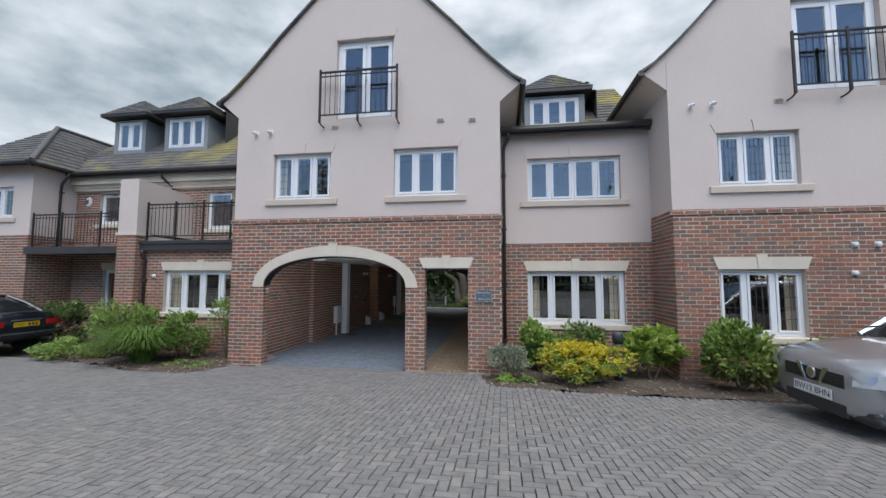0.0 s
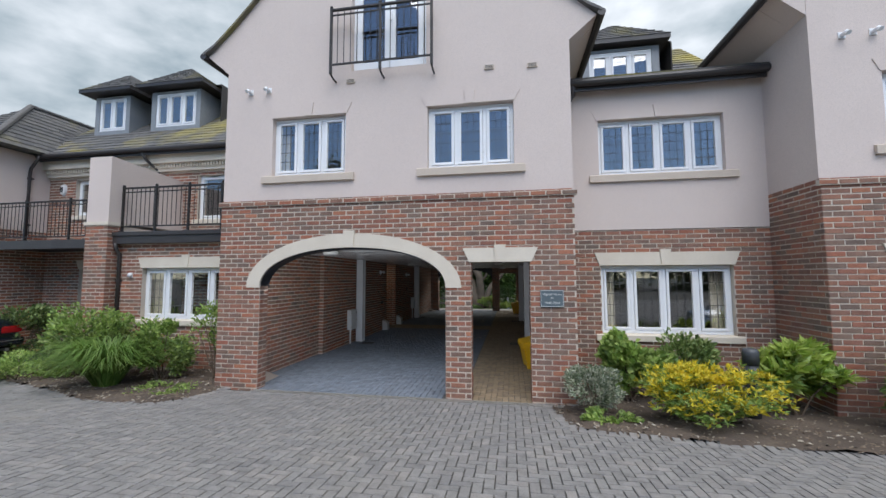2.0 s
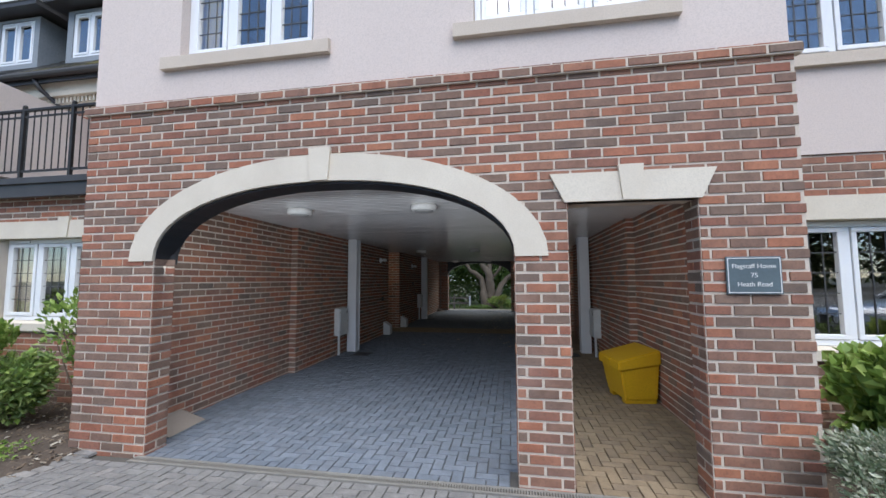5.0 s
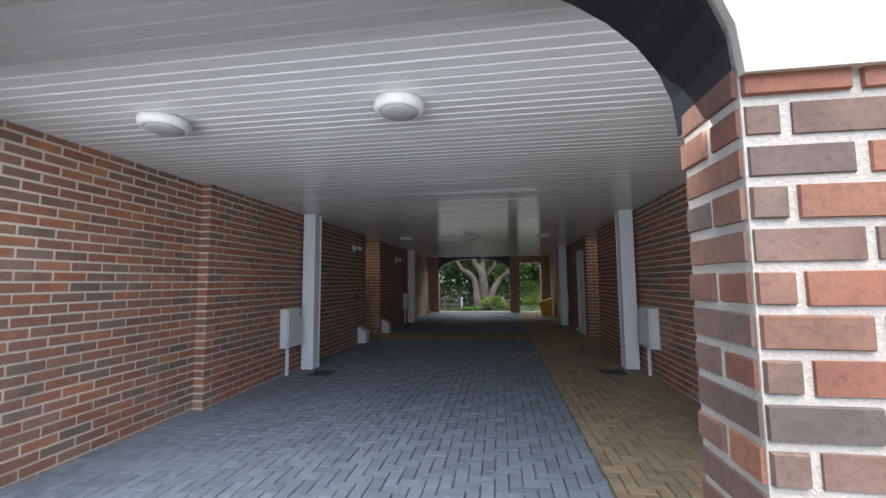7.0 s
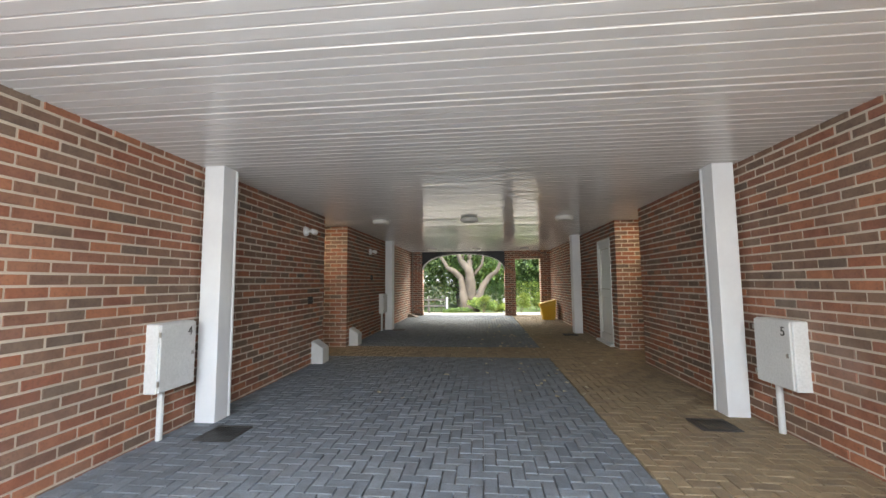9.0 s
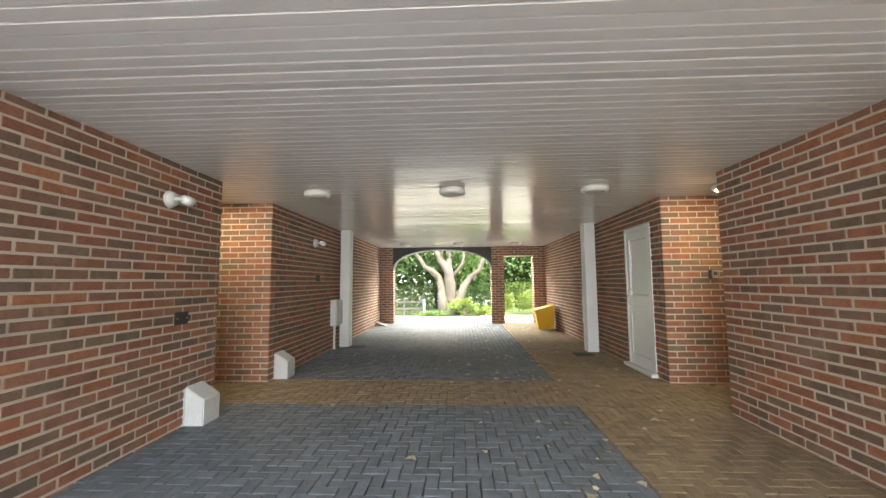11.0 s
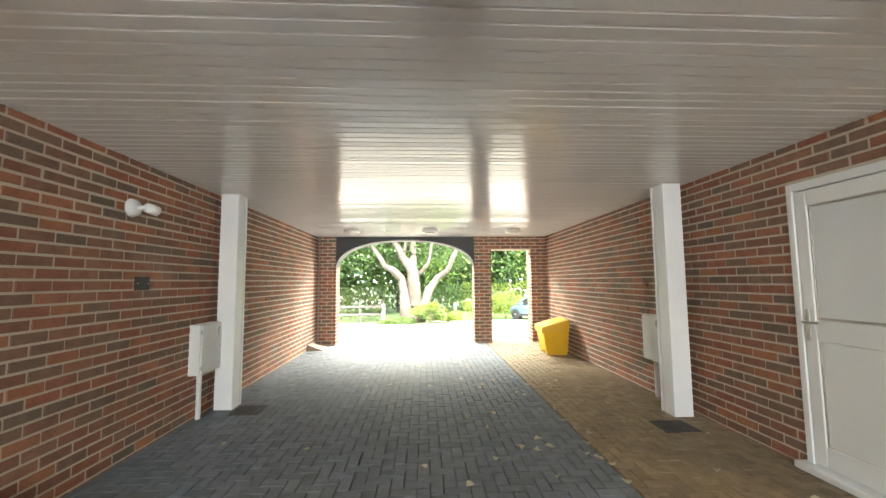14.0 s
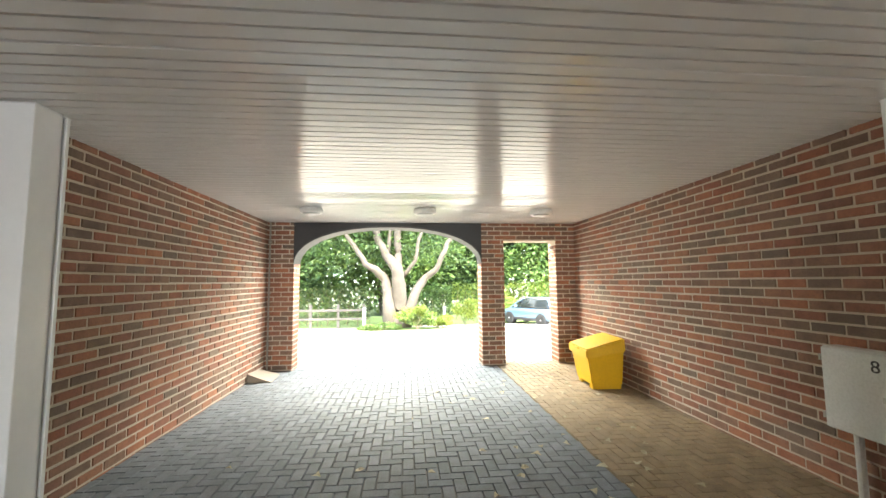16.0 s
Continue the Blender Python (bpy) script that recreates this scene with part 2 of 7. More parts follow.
# ---- the plan ----
FRONT, BACK, CEIL = 7.73, 23.385, 2.315
INNER = FRONT + 0.215
XL, XR = -5.29, -0.285
XLN, XRN, STEP = -5.40, -0.18, 10.62
LOB0, LOB1 = 15.38, 16.48
DOOR0, DOOR1 = 16.765, 17.585
EDGE = -1.645
TOP = 3.06


def ground_z(x, y):
    """The forecourt falls to the building, and the land goes on falling behind it."""
    if y < 7.5:
        return 0.075 * (7.5 - max(y, -4.0))
    if y > 23.715:
        return -0.072 * (min(y, 40.92) - 23.715)
    return 0.0


def sheet(xs, ys, lift, material, name, parent=None, level=ground_z):
    verts = [(x, y, level(x, y) + lift) for y in ys for x in xs]
    nx = len(xs)
    faces = [(j * nx + i, j * nx + i + 1, (j + 1) * nx + i + 1, (j + 1) * nx + i) for j in range(len(ys) - 1) for i in range(nx - 1)]
    return part(name, (verts, faces), material, parent)


ground = sheet([-900, -60, -14, 9, 60, 900], [-900, -60, -4, 7.5, 23.715, 40.92, 90, 900], -0.05, M_GROUND, "ground")
tagged(ground, "earth and grass running to the horizon", "ground", kind="structure")

# front block with its arch and side opening
ARCH_C, ARCH_A, ARCH_Z, ARCH_H = -3.41, 1.55, 1.635, 0.635


def arch_z(x, c=ARCH_C, a=ARCH_A, z=ARCH_Z, h=ARCH_H, e=2.2):
    d = min(abs(x - c) / a, 1.0)
    return z + h * (1 - d ** e) ** (1 / e)


def arch_xs(c, a, n=28):
    return [c - a * math.cos(math.pi * k / n) for k in range(n + 1)]


def arch_segs(top, c=ARCH_C, a=ARCH_A, z=ARCH_Z, h=ARCH_H):
    xs = arch_xs(c, a)
    return [(p, q, arch_z(p, c, a, z, h), arch_z(q, c, a, z, h), top, top) for p, q in zip(xs, xs[1:])]


def wall(name, segs, y0, y1, material, label, category="wall"):
    return tagged(part(name, prisms(segs, y0, y1), material), label, category, kind="structure")


def holed(x0, x1, z0, z1, holes, hi=None):
    """Slabs of a wall round its openings (x0, x1, z0, z1); hi(x): a top that is not level."""
    hi = hi or (lambda x: z1)
    xs = sorted({x0, x1, *(h[0] for h in holes), *(h[1] for h in holes)})
    segs = []
    for a, b in zip(xs, xs[1:]):
        mids = sorted(h for h in holes if h[0] < (a + b) / 2 < h[1])
        mids = sorted(mids, key=lambda h: h[2])
        low = z0
        for h in mids:
            segs.append((a, b, low, low, h[2], h[2]))
            low = h[3]
        segs.append((a, b, low, low, hi(a), hi(b)))
    return segs


D_X0, D_X1, D_Z = -1.48, -0.61, 2.02
front_segs = [(-5.72, -4.96, -0.2, -0.2, TOP, TOP), (-1.86, D_X0, -0.2, -0.2, TOP, TOP), (D_X0, D_X1, D_Z, D_Z, TOP, TOP), (D_X1, 0.03, -0.2, -0.2, TOP, TOP)] + arch_segs(TOP)
wall_front = wall("wall_front", front_segs, FRONT, INNER, M_MORTAR, "red multi brick front wall with a wide arch and a side opening")
wall_middle = wall("wall_middle", holed(0.03, 3.15, -0.2, 2.58, [(0.60, 2.60, 0.86, 1.98)]), 8.80, 9.10, M_MORTAR, "recessed red brick wall with a four-light window")
wall_right = wall("wall_right", holed(3.15, 9.2, -0.2, TOP, [(3.87, 5.24, 0.82, 1.99), (7.0, 8.4, 0.82, 1.99)]), FRONT, FRONT + 0.30, M_MORTAR, "red brick lower wall of the neighbouring gabled block")
wall_right_side = tagged(part("wall_right_side", boxes((3.15, 3.45, FRONT + 0.30, 8.80, -0.2, TOP)), M_MORTAR), "red brick return wall of the gabled block", "wall", kind="structure")
wall_left = wall("wall_left", holed(-8.96, -5.72, -0.2, 2.62, [(-8.35, -6.30, 0.97, 2.0)]), 8.75, 9.05, M_MORTAR, "single-storey red brick wall under a roof terrace")

# upper rendered walls
W1, W2, FD = (-4.83, -3.52, 3.50, 4.49), (-2.15, -0.81, 3.50, 4.49), (-3.44, -2.17, 5.20, 6.95)
GC = -2.845


def gable_top(x, c=GC, half=3.28):
    """The verge: steep above, sweeping out at the eaves."""
    d = half - abs(x - c)
    return 5.71 + d * (0.85 + 0.17 * min(1.0, d / 1.3))


def gable_segs(x0, x1, c, half, holes, z0):
    xs = sorted({x0, x1, c, *(h[0] for h in holes), *(h[1] for h in holes), *(x0 + (x1 - x0) * k / 16 for k in range(17))})
    segs = []
    for a, b in zip(xs, xs[1:]):
        low = z0
        for h in sorted((h for h in holes if h[0] < (a + b) / 2 < h[1]), key=lambda h: h[2]):
            segs.append((a, b, low, low, h[2], h[2]))
            low = h[3]
        segs.append((a, b, low, low, gable_top(a, c, half), gable_top(b, c, half)))
    return segs


def corbels(c, half, hw):
    """The wedge of wall under each swept eave."""
    return [(c - half, c - hw, 5.71, 5.36, 5.71, gable_top(c - hw, c, half)), (c + hw, c + half, 5.36, 5.71, gable_top(c + hw, c, half), 5.71)]


gable_front = wall("wall_upper_front", gable_segs(-5.72, 0.03, GC, 3.28, [W1, W2, FD], TOP) + corbels(GC, 3.28, 2.875), FRONT + 0.03, FRONT + 0.33, M_RENDER, "pale pink painted render gable wall")
RW1, RFD = (3.96, 5.30, 3.50, 4.49), (5.30, 6.70, 5.20, 6.95)
GC2 = 6.02
gable_right = wall("wall_upper_right", gable_segs(3.15, 8.9, GC2, 3.28, [RW1, RFD, (6.85, 8.1, 3.50, 4.49)], TOP) + corbels(GC2, 3.28, 2.875), FRONT + 0.03, FRONT + 0.33, M_RENDER, "pale pink painted render gable wall of the next block")
upper_mid = wall("wall_upper_middle", holed(0.03, 3.15, 2.58, 5.12, [(0.62, 2.57, 3.52, 4.47)]), 8.78, 9.08, M_RENDER, "pale painted render wall with a four-light window")
upper_side = tagged(part("wall_upper_side", boxes((3.15, 3.45, FRONT + 0.33, 9.08, TOP, 5.9)), M_RENDER), "pale painted render return wall", "wall", kind="structure")

# passage walls
passage = [("wall_passage_left", (-5.71, XLN, INNER, STEP)), ("wall_passage_left", (-5.9, XL, STEP, LOB0)), ("wall_passage_left", (-5.9, XL, LOB1, BACK + 0.33)),
           ("wall_passage_right", (XRN, 0.02, INNER, STEP)), ("wall_passage_right", (XR, 0.3, STEP, LOB0)), ("wall_passage_right", (XR, 0.3, DOOR1, BACK + 0.33)), ("wall_passage_right", (XR, 0.3, LOB1, DOOR0))]
pass_obs = []
for nm, (a, b, c, d) in passage:
    pass_obs.append(tagged(part(nm, boxes((a, b, c, d, -0.2, CEIL + 0.15)), M_MORTAR), "red multi brick wall of the covered passage", "wall", kind="structure"))
door_head = tagged(part("wall_over_door", boxes((XR, 0.3, DOOR0, DOOR1, 2.03, CEIL + 0.15)), M_MORTAR), "red brick wall over the white door", "wall", kind="structure")
lobby = [("wall_lobby_left", (-8.2, -5.9, LOB0 - 0.3, LOB0)), ("wall_lobby_left", (-8.2, -5.9, LOB1, LOB1 + 0.3)), ("wall_lobby_left", (-8.5, -8.2, LOB0 - 0.3, LOB1 + 0.3)),
         ("wall_lobby_right", (0.3, 2.6, LOB0 - 0.3, LOB0)), ("wall_lobby_right", (0.3, 2.6, LOB1, LOB1 + 0.3)), ("wall_lobby_right", (2.6, 2.9, LOB0 - 0.3, LOB1 + 0.3))]
lob_obs = [tagged(part(nm, boxes((*b, -0.2, CEIL + 0.15)), M_MORTAR), "red brick wall of the entrance lobby", "wall", kind="structure") for nm, b in lobby]
E_C, E_A, E_Z, E_H = -3.385, 1.50, 1.65, 0.61
E_P0, E_P1, E_S1, E_TOP = -1.885, -1.51, -0.615, 2.025
end_segs = [(XL - 0.1, E_C - E_A, -0.2, -0.2, CEIL + 0.6, CEIL + 0.6), (E_P0, E_P1, -0.2, -0.2, CEIL + 0.6, CEIL + 0.6), (E_P1, E_S1, E_TOP, E_TOP, CEIL + 0.6, CEIL + 0.6), (E_S1, XR + 0.1, -0.2, -0.2, CEIL + 0.6, CEIL + 0.6)] + arch_segs(CEIL + 0.6, E_C, E_A, E_Z, E_H)
wall_end = wall("wall_end", end_segs, BACK, BACK + 0.33, M_MORTAR, "red brick end wall of the passage with an arch and side opening")

# building mass behind the walls, closing the place
closers = [("wall_back_upper", (-5.9, 0.3, BACK, BACK + 0.3, CEIL + 0.6, 6.0)), ("wall_back", (-18, -5.9, BACK, BACK + 0.3, -0.6, 5.2)), ("wall_back", (0.3, 9.2, BACK, BACK + 0.3, -0.6, 5.2)), ("wall_flank", (8.9, 9.2, FRONT + 0.35, BACK, -0.2, 5.2))]
for nm, b in closers:
    tagged(part(nm, boxes(b), M_RENDER), "plain outer wall of the building", "wall", kind="structure")
slab = tagged(part("floor_slab", boxes((-5.72, 0.03, FRONT + 0.33, BACK + 0.3, CEIL + 0.16, CEIL + 0.4)), M_ROOM), "floor slab above the passage", "floor", kind="structure")

# passage ceiling of narrow glossy planks
verts, faces = [], []
rng = random.Random(3)
y = INNER - 0.01
while y < BACK + 0.02:
    jz, jt = rng.uniform(-0.0008, 0.0008), rng.uniform(-0.0010, 0.0010)
    x0, x1 = (-8.2, 2.6) if LOB0 - 0.3 < y < LOB1 + 0.25 else ((-5.9, 0.3) if y > STEP - 0.08 else (-5.70, 0.01))
    prof = [(0.000, 0.009), (0.0075, 0.0), (0.0775, 0.0), (0.0848, 0.009)]
    i = len(verts)
    for x in (x0, x1):
        verts += [(x, y + dy, CEIL + dz + jz + jt * (dy / 0.1 - 0.5) * 2) for dy, dz in prof]
    faces += [(i + k, i + k + 4, i + k + 5, i + k + 1) for k in range(3)]
    faces.append((i + 3, i + 7, i + 4, i))
    y += 0.0857
ceiling = part("ceiling", (verts, faces), M_PVC)
tagged(ceiling, "glossy white narrow plastic plank ceiling", "ceiling", kind="structure")
backing = part("ceiling_backing", boxes((-5.70, 0.01, INNER - 0.01, STEP - 0.08, CEIL + 0.012, CEIL + 0.05), (-5.88, 0.28, STEP - 0.08, LOB0 - 0.3, CEIL + 0.012, CEIL + 0.05), (-8.3, 2.7, LOB0 - 0.3, LOB1 + 0.3, CEIL + 0.012, CEIL + 0.05), (-5.88, 0.28, LOB1 + 0.3, BACK, CEIL + 0.012, CEIL + 0.05)), M_PVC)
tagged(backing, "white backing above the plank joints", "ceiling", kind="structure")

# ---- stone dressings ----
def add_arch_stone(c, a, z, h, y0, y1, band, name):
    """A band of cast stone round an arch, with a keystone."""
    outer = lambda x: arch_z(x, c, a + band + 0.02, z, h + band, 2.06)
    xs = sorted({*arch_xs(c, a), *arch_xs(c, a + band + 0.02, 24)})
    segs = []
    for p, q in zip(xs, xs[1:]):
        inside = c - a - 1e-6 <= p and q <= c + a + 1e-6
        lo = (arch_z(p, c, a, z, h), arch_z(q, c, a, z, h)) if inside else (z, z)
        segs.append((p, q, lo[0], lo[1], outer(p), outer(q)))
    root = tagged(part(name, prisms(segs, y0, y1), M_STONE), "cream cast-stone arch band over the drive opening", "arch", kind="structure")
    k = bmesh.new()
    hexa(k, ((c - 0.075, y0 - 0.02, z + h + 0.002), (c + 0.075, y0 - 0.02, z + h + 0.002), (c + 0.075, y1, z + h + 0.002), (c - 0.075, y1, z + h + 0.002)),
         ((c - 0.095, y0 - 0.02, z + h + band + 0.05), (c + 0.095, y0 - 0.02, z + h + band + 0.05), (c + 0.095, y1, z + h + band + 0.05), (c - 0.095, y1, z + h + band + 0.05)))
    part("keystone", k, M_STONE, root)
    return root


add_arch_stone(ARCH_C, ARCH_A, ARCH_Z, ARCH_H, FRONT - 0.02, FRONT + 0.10, 0.22, "trim_arch_front")


def lining(c, a, z, h, y0, y1, name):
    """The black board under an arch."""
    xs = arch_xs(c, a)
    t = 0.02
    segs = [(p, q, arch_z(p, c, a, z, h) - t, arch_z(q, c, a, z, h) - t, arch_z(p, c, a, z, h) - 0.003, arch_z(q, c, a, z, h) - 0.003) for p, q in zip(xs, xs[1:])]
    return tagged(part(name, prisms(segs, y0, y1), M_BLACK), "black painted board lining under the arch", "arch", kind="structure")


lining(ARCH_C, ARCH_A, ARCH_Z, ARCH_H, FRONT + 0.012, INNER + 0.03, "trim_arch_lining")
lining(E_C, E_A, E_Z, E_H, BACK - 0.03, BACK + 0.36, "trim_end_lining")
# black spandrel boards on the inside of both arches
for nm, (c, a, z, h), (ya, yb) in (("trim_spandrel", (E_C, E_A, E_Z, E_H), (BACK - 0.030, BACK - 0.004)), ("trim_spandrel", (ARCH_C, ARCH_A, ARCH_Z, ARCH_H), (INNER + 0.004, INNER + 0.03))):
    segs = [(p, q, l0, l1, CEIL - 0.003, CEIL - 0.003) for p, q, l0, l1, _, _ in arch_segs(CEIL, c, a, z, h) if max(l0, l1) < CEIL - 0.004]
    tagged(part(nm, prisms(segs, ya, yb), M_BLACK), "black painted spandrel board beside the arch", "arch", kind="structure")


def lintel(x0, x1, z, y, h=0.215, flare=0.10, mat=None, proud=0.025, name="trim_lintel"):
    """A flat stone lintel with splayed ends and a keystone."""
    mat = mat or M_STONE
    bm = bmesh.new()
    y0, y1 = y - proud, y + 0.08
    hexa(bm, ((x0 - 0.02, y0, z), (x1 + 0.02, y0, z), (x1 + 0.02, y1, z), (x0 - 0.02, y1, z)), ((x0 - flare, y0, z + h), (x1 + flare, y0, z + h), (x1 + flare, y1, z + h), (x0 - flare, y1, z + h)))
    root = tagged(part(name, bm, mat), "cast-stone lintel with splayed ends", "lintel", kind="structure")
    c = (x0 + x1) / 2
    k = bmesh.new()
    hexa(k, ((c - 0.06, y0 - 0.015, z + 0.002), (c + 0.06, y0 - 0.015, z + 0.002), (c + 0.06, y1, z + 0.002), (c - 0.06, y1, z + 0.002)), ((c - 0.085, y0 - 0.015, z + h + 0.045), (c + 0.085, y0 - 0.015, z + h + 0.045), (c + 0.085, y1, z + h + 0.045), (c - 0.085, y1, z + h + 0.045)))
    part("keystone", k, mat, root)


lintel(D_X0, D_X1, D_Z, FRONT, 0.21, 0.12)

WIN_NO = [0]


def window(x0, x1, z0, z1, y, n, cols=3, rows=5, sill=None, leaded=True, curtains=True, recess=0.09, room=True):
    """A white casement window of n lights, its panes leaded in squares, in an opening of a wall whose face is at y."""
    WIN_NO[0] += 1
    no = WIN_NO[0]
    root = thing("window_%d" % no, "white plastic casement window with leaded panes" if leaded else "white plastic casement window", "window", pose(x0, y + recess, z0), kind="structure")
    w, h = x1 - x0, z1 - z0
    f = 0.055
    part("window_frame", boxes((0.002, w - 0.002, 0, 0.07, 0.002, f), (0.002, w - 0.002, 0, 0.07, h - f, h - 0.002), (0.002, f, 0, 0.07, f, h - f), (w - f, w - 0.002, 0, 0.07, f, h - f), *[(w * k / n - 0.03, w * k / n + 0.03, 0.002, 0.068, f, h - f) for k in range(1, n)], bevel=0.006), M_WHITE, root)
    for k in range(n):
        a = (f if k == 0 else w * k / n + 0.03) + 0.004
        b = (w - f if k == n - 1 else w * (k + 1) / n - 0.03) - 0.004
        s = 0.042
        lo, hi = f + 0.004, h - f - 0.004
        cas = part("casement", boxes((a, b, -0.012, 0.05, lo, lo + s), (a, b, -0.012, 0.05, hi - s, hi), (a, a + s, -0.012, 0.05, lo + s, hi - s), (b - s, b, -0.012, 0.05, lo + s, hi - s), bevel=0.005), M_WHITE, root)
        pane = part("pane", boxes((a + s - 0.004, b - s + 0.004, 0.016, 0.026, lo + s - 0.004, hi - s + 0.004)), M_GLASS, cas)
        pane.visible_shadow = False
        if leaded:
            pa, pb, pl, ph = a + s, b - s, lo + s, hi - s
            bars = [(pa + (pb - pa) * i / cols - 0.004, pa + (pb - pa) * i / cols + 0.004, 0.0105, 0.0145, pl, ph) for i in range(1, cols)] + [(pa, pb, 0.010, 0.0140, pl + (ph - pl) * i / rows - 0.004, pl + (ph - pl) * i / rows + 0.004) for i in range(1, rows)]
            part("leading", boxes(*bars), M_LEADCAME, cas, "thin dark lead bars")
    for k in (0, n - 1):
        a = w * k / n + w / n / 2
        part("vent", boxes((a - 0.10, a + 0.10, -0.016, 0.0, h - f + 0.008, h - 0.016), bevel=0.003), M_WHITE, root)
    if sill:
        mat, over, drop = sill
        bm = bmesh.new()
        hexa(bm, ((-over, -recess - 0.05, -drop), (w + over, -recess - 0.05, -drop), (w + over, -recess - 0.002, -drop), (-over, -recess - 0.002, -drop)), ((-over, -recess - 0.05, -0.02), (w + over, -recess - 0.05, -0.02), (w + over, -recess - 0.002, 0.0), (-over, -recess - 0.002, 0.0)))
        box(bm, 0.004, w - 0.004, -recess - 0.002, 0.0, -drop + 0.02, 0.001)
        part("window_sill", bm, mat, root, "pale stone sill")
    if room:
        # added shell, its dimness painted in, stands in for the room
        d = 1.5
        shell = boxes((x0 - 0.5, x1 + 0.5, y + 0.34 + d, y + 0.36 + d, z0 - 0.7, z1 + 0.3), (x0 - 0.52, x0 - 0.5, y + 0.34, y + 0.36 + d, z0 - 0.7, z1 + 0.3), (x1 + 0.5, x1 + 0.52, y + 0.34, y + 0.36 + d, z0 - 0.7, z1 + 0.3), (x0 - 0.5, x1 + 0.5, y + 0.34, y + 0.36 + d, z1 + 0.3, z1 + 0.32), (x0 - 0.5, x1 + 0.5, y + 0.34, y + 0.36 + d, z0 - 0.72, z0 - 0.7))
        tagged(part("wall_room", shell, M_ROOM), "dark-painted shell standing in for the dim room behind the window", "room", kind="structure")
    if curtains:
        for side in (0, 1):
            cw = min(0.24, w * 0.13)
            pts = [(x0 + 0.02 + cw * k / 24 if side == 0 else x1 - 0.02 - cw * k / 24, y + 0.26 + 0.022 * math.sin(k * 1.3)) for k in range(25)]
            vs = [(px, py, zz) for zz in (z0 - 0.05, z1 + 0.02) for px, py in pts] + [(px, py + 0.006, zz) for zz in (z0 - 0.05, z1 + 0.02) for px, py in pts]
            fs = [(o + k, o + k + 1, o + 26 + k, o + 25 + k) for o in (0, 50) for k in range(24)]
            tagged(part("curtain", (vs, fs), M_CURTAIN, smooth=True), "cream curtain hanging drawn back at a window", "curtain", group="curtains at the windows")
    return root


SILL_UP, SILL_LOW = (M_SILL, 0.16, 0.13), (M_STONE, 0.10, 0.11)
window(*W1, FRONT + 0.03, 3, sill=SILL_UP)
window(*W2, FRONT + 0.03, 3, sill=SILL_UP, curtains=False)
window(*RW1, FRONT + 0.03, 3, 4, 5, sill=SILL_UP)
window(6.85, 8.1, 3.50, 4.49, FRONT + 0.03, 3, sill=SILL_UP)
window(0.62, 2.57, 3.52, 4.47, 8.78, 4, sill=SILL_UP, curtains=False)
window(0.60, 2.60, 0.86, 1.98, 8.80, 4, sill=SILL_LOW)
window(3.87, 5.24, 0.82, 1.99, FRONT, 3, sill=SILL_LOW)
window(7.0, 8.4, 0.82, 1.99, FRONT, 3, sill=SILL_LOW)
window(-8.35, -6.30, 0.97, 2.0, 8.75, 4, sill=SILL_LOW)
lintel(0.60, 2.60, 1.985, 8.80)
lintel(3.87, 5.24, 1.995, FRONT)
lintel(7.0, 8.4, 1.995, FRONT)
lintel(-8.35, -6.30, 2.005, 8.75)
for (a, b, _, z), yy in ((W1, FRONT + 0.03), (W2, FRONT + 0.03), (RW1, FRONT + 0.03), ((0.62, 2.57, 0, 4.47), 8.78)):
    lintel(a, b, z + 0.002, yy, 0.17, 0.10, M_RENDER, 0.012)


def french_doors(x0, x1, z0, z1, y):
    """A pair of glazed white doors."""
    root = thing("door_french", "white plastic glazed double doors behind a railing", "door", pose(x0, y + 0.10, z0), kind="structure")
    w, h = x1 - x0, z1 - z0
    part("door_frame", boxes((0.003, 0.06, 0, 0.07, 0.003, h - 0.003), (w - 0.06, w - 0.003, 0, 0.07, 0.003, h - 0.003), (0.06, w - 0.06, 0, 0.07, h - 0.06, h - 0.003), (0.06, w - 0.06, 0, 0.07, 0.003, 0.05), bevel=0.006), M_WHITE, root)
    for a, b in ((0.064, w / 2 - 0.004), (w / 2 + 0.004, w - 0.064)):
        s = 0.085
        leaf = part("door_leaf", boxes((a, b, -0.01, 0.05, 0.055, 0.17), (a, b, -0.01, 0.05, h - 0.15, h - 0.065), (a, a + s, -0.01, 0.05, 0.17, h - 0.15), (b - s, b, -0.01, 0.05, 0.17, h - 0.15), bevel=0.006), M_WHITE, root)
        p = part("pane", boxes((a + s - 0.004, b - s + 0.004, 0.015, 0.027, 0.166, h - 0.146)), M_GLASS, leaf)
        p.visible_shadow = False
    part("door_handle", boxes((w / 2 + 0.02, w / 2 + 0.045, -0.05, -0.01, 0.85, 0.98), bevel=0.004), M_WHITE, root)
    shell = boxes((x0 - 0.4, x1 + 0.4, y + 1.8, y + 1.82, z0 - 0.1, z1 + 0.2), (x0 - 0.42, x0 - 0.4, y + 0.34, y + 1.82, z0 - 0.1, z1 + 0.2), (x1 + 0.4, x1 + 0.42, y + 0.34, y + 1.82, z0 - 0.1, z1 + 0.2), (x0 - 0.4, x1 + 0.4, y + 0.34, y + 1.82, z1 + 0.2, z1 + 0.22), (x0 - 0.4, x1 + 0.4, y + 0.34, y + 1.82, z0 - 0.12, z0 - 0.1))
    tagged(part("wall_room", shell, M_ROOM), "dark-painted shell standing in for the dim room behind the glazed doors", "room", kind="structure")


french_doors(*FD, FRONT + 0.03)
french_doors(*RFD, FRONT + 0.03)
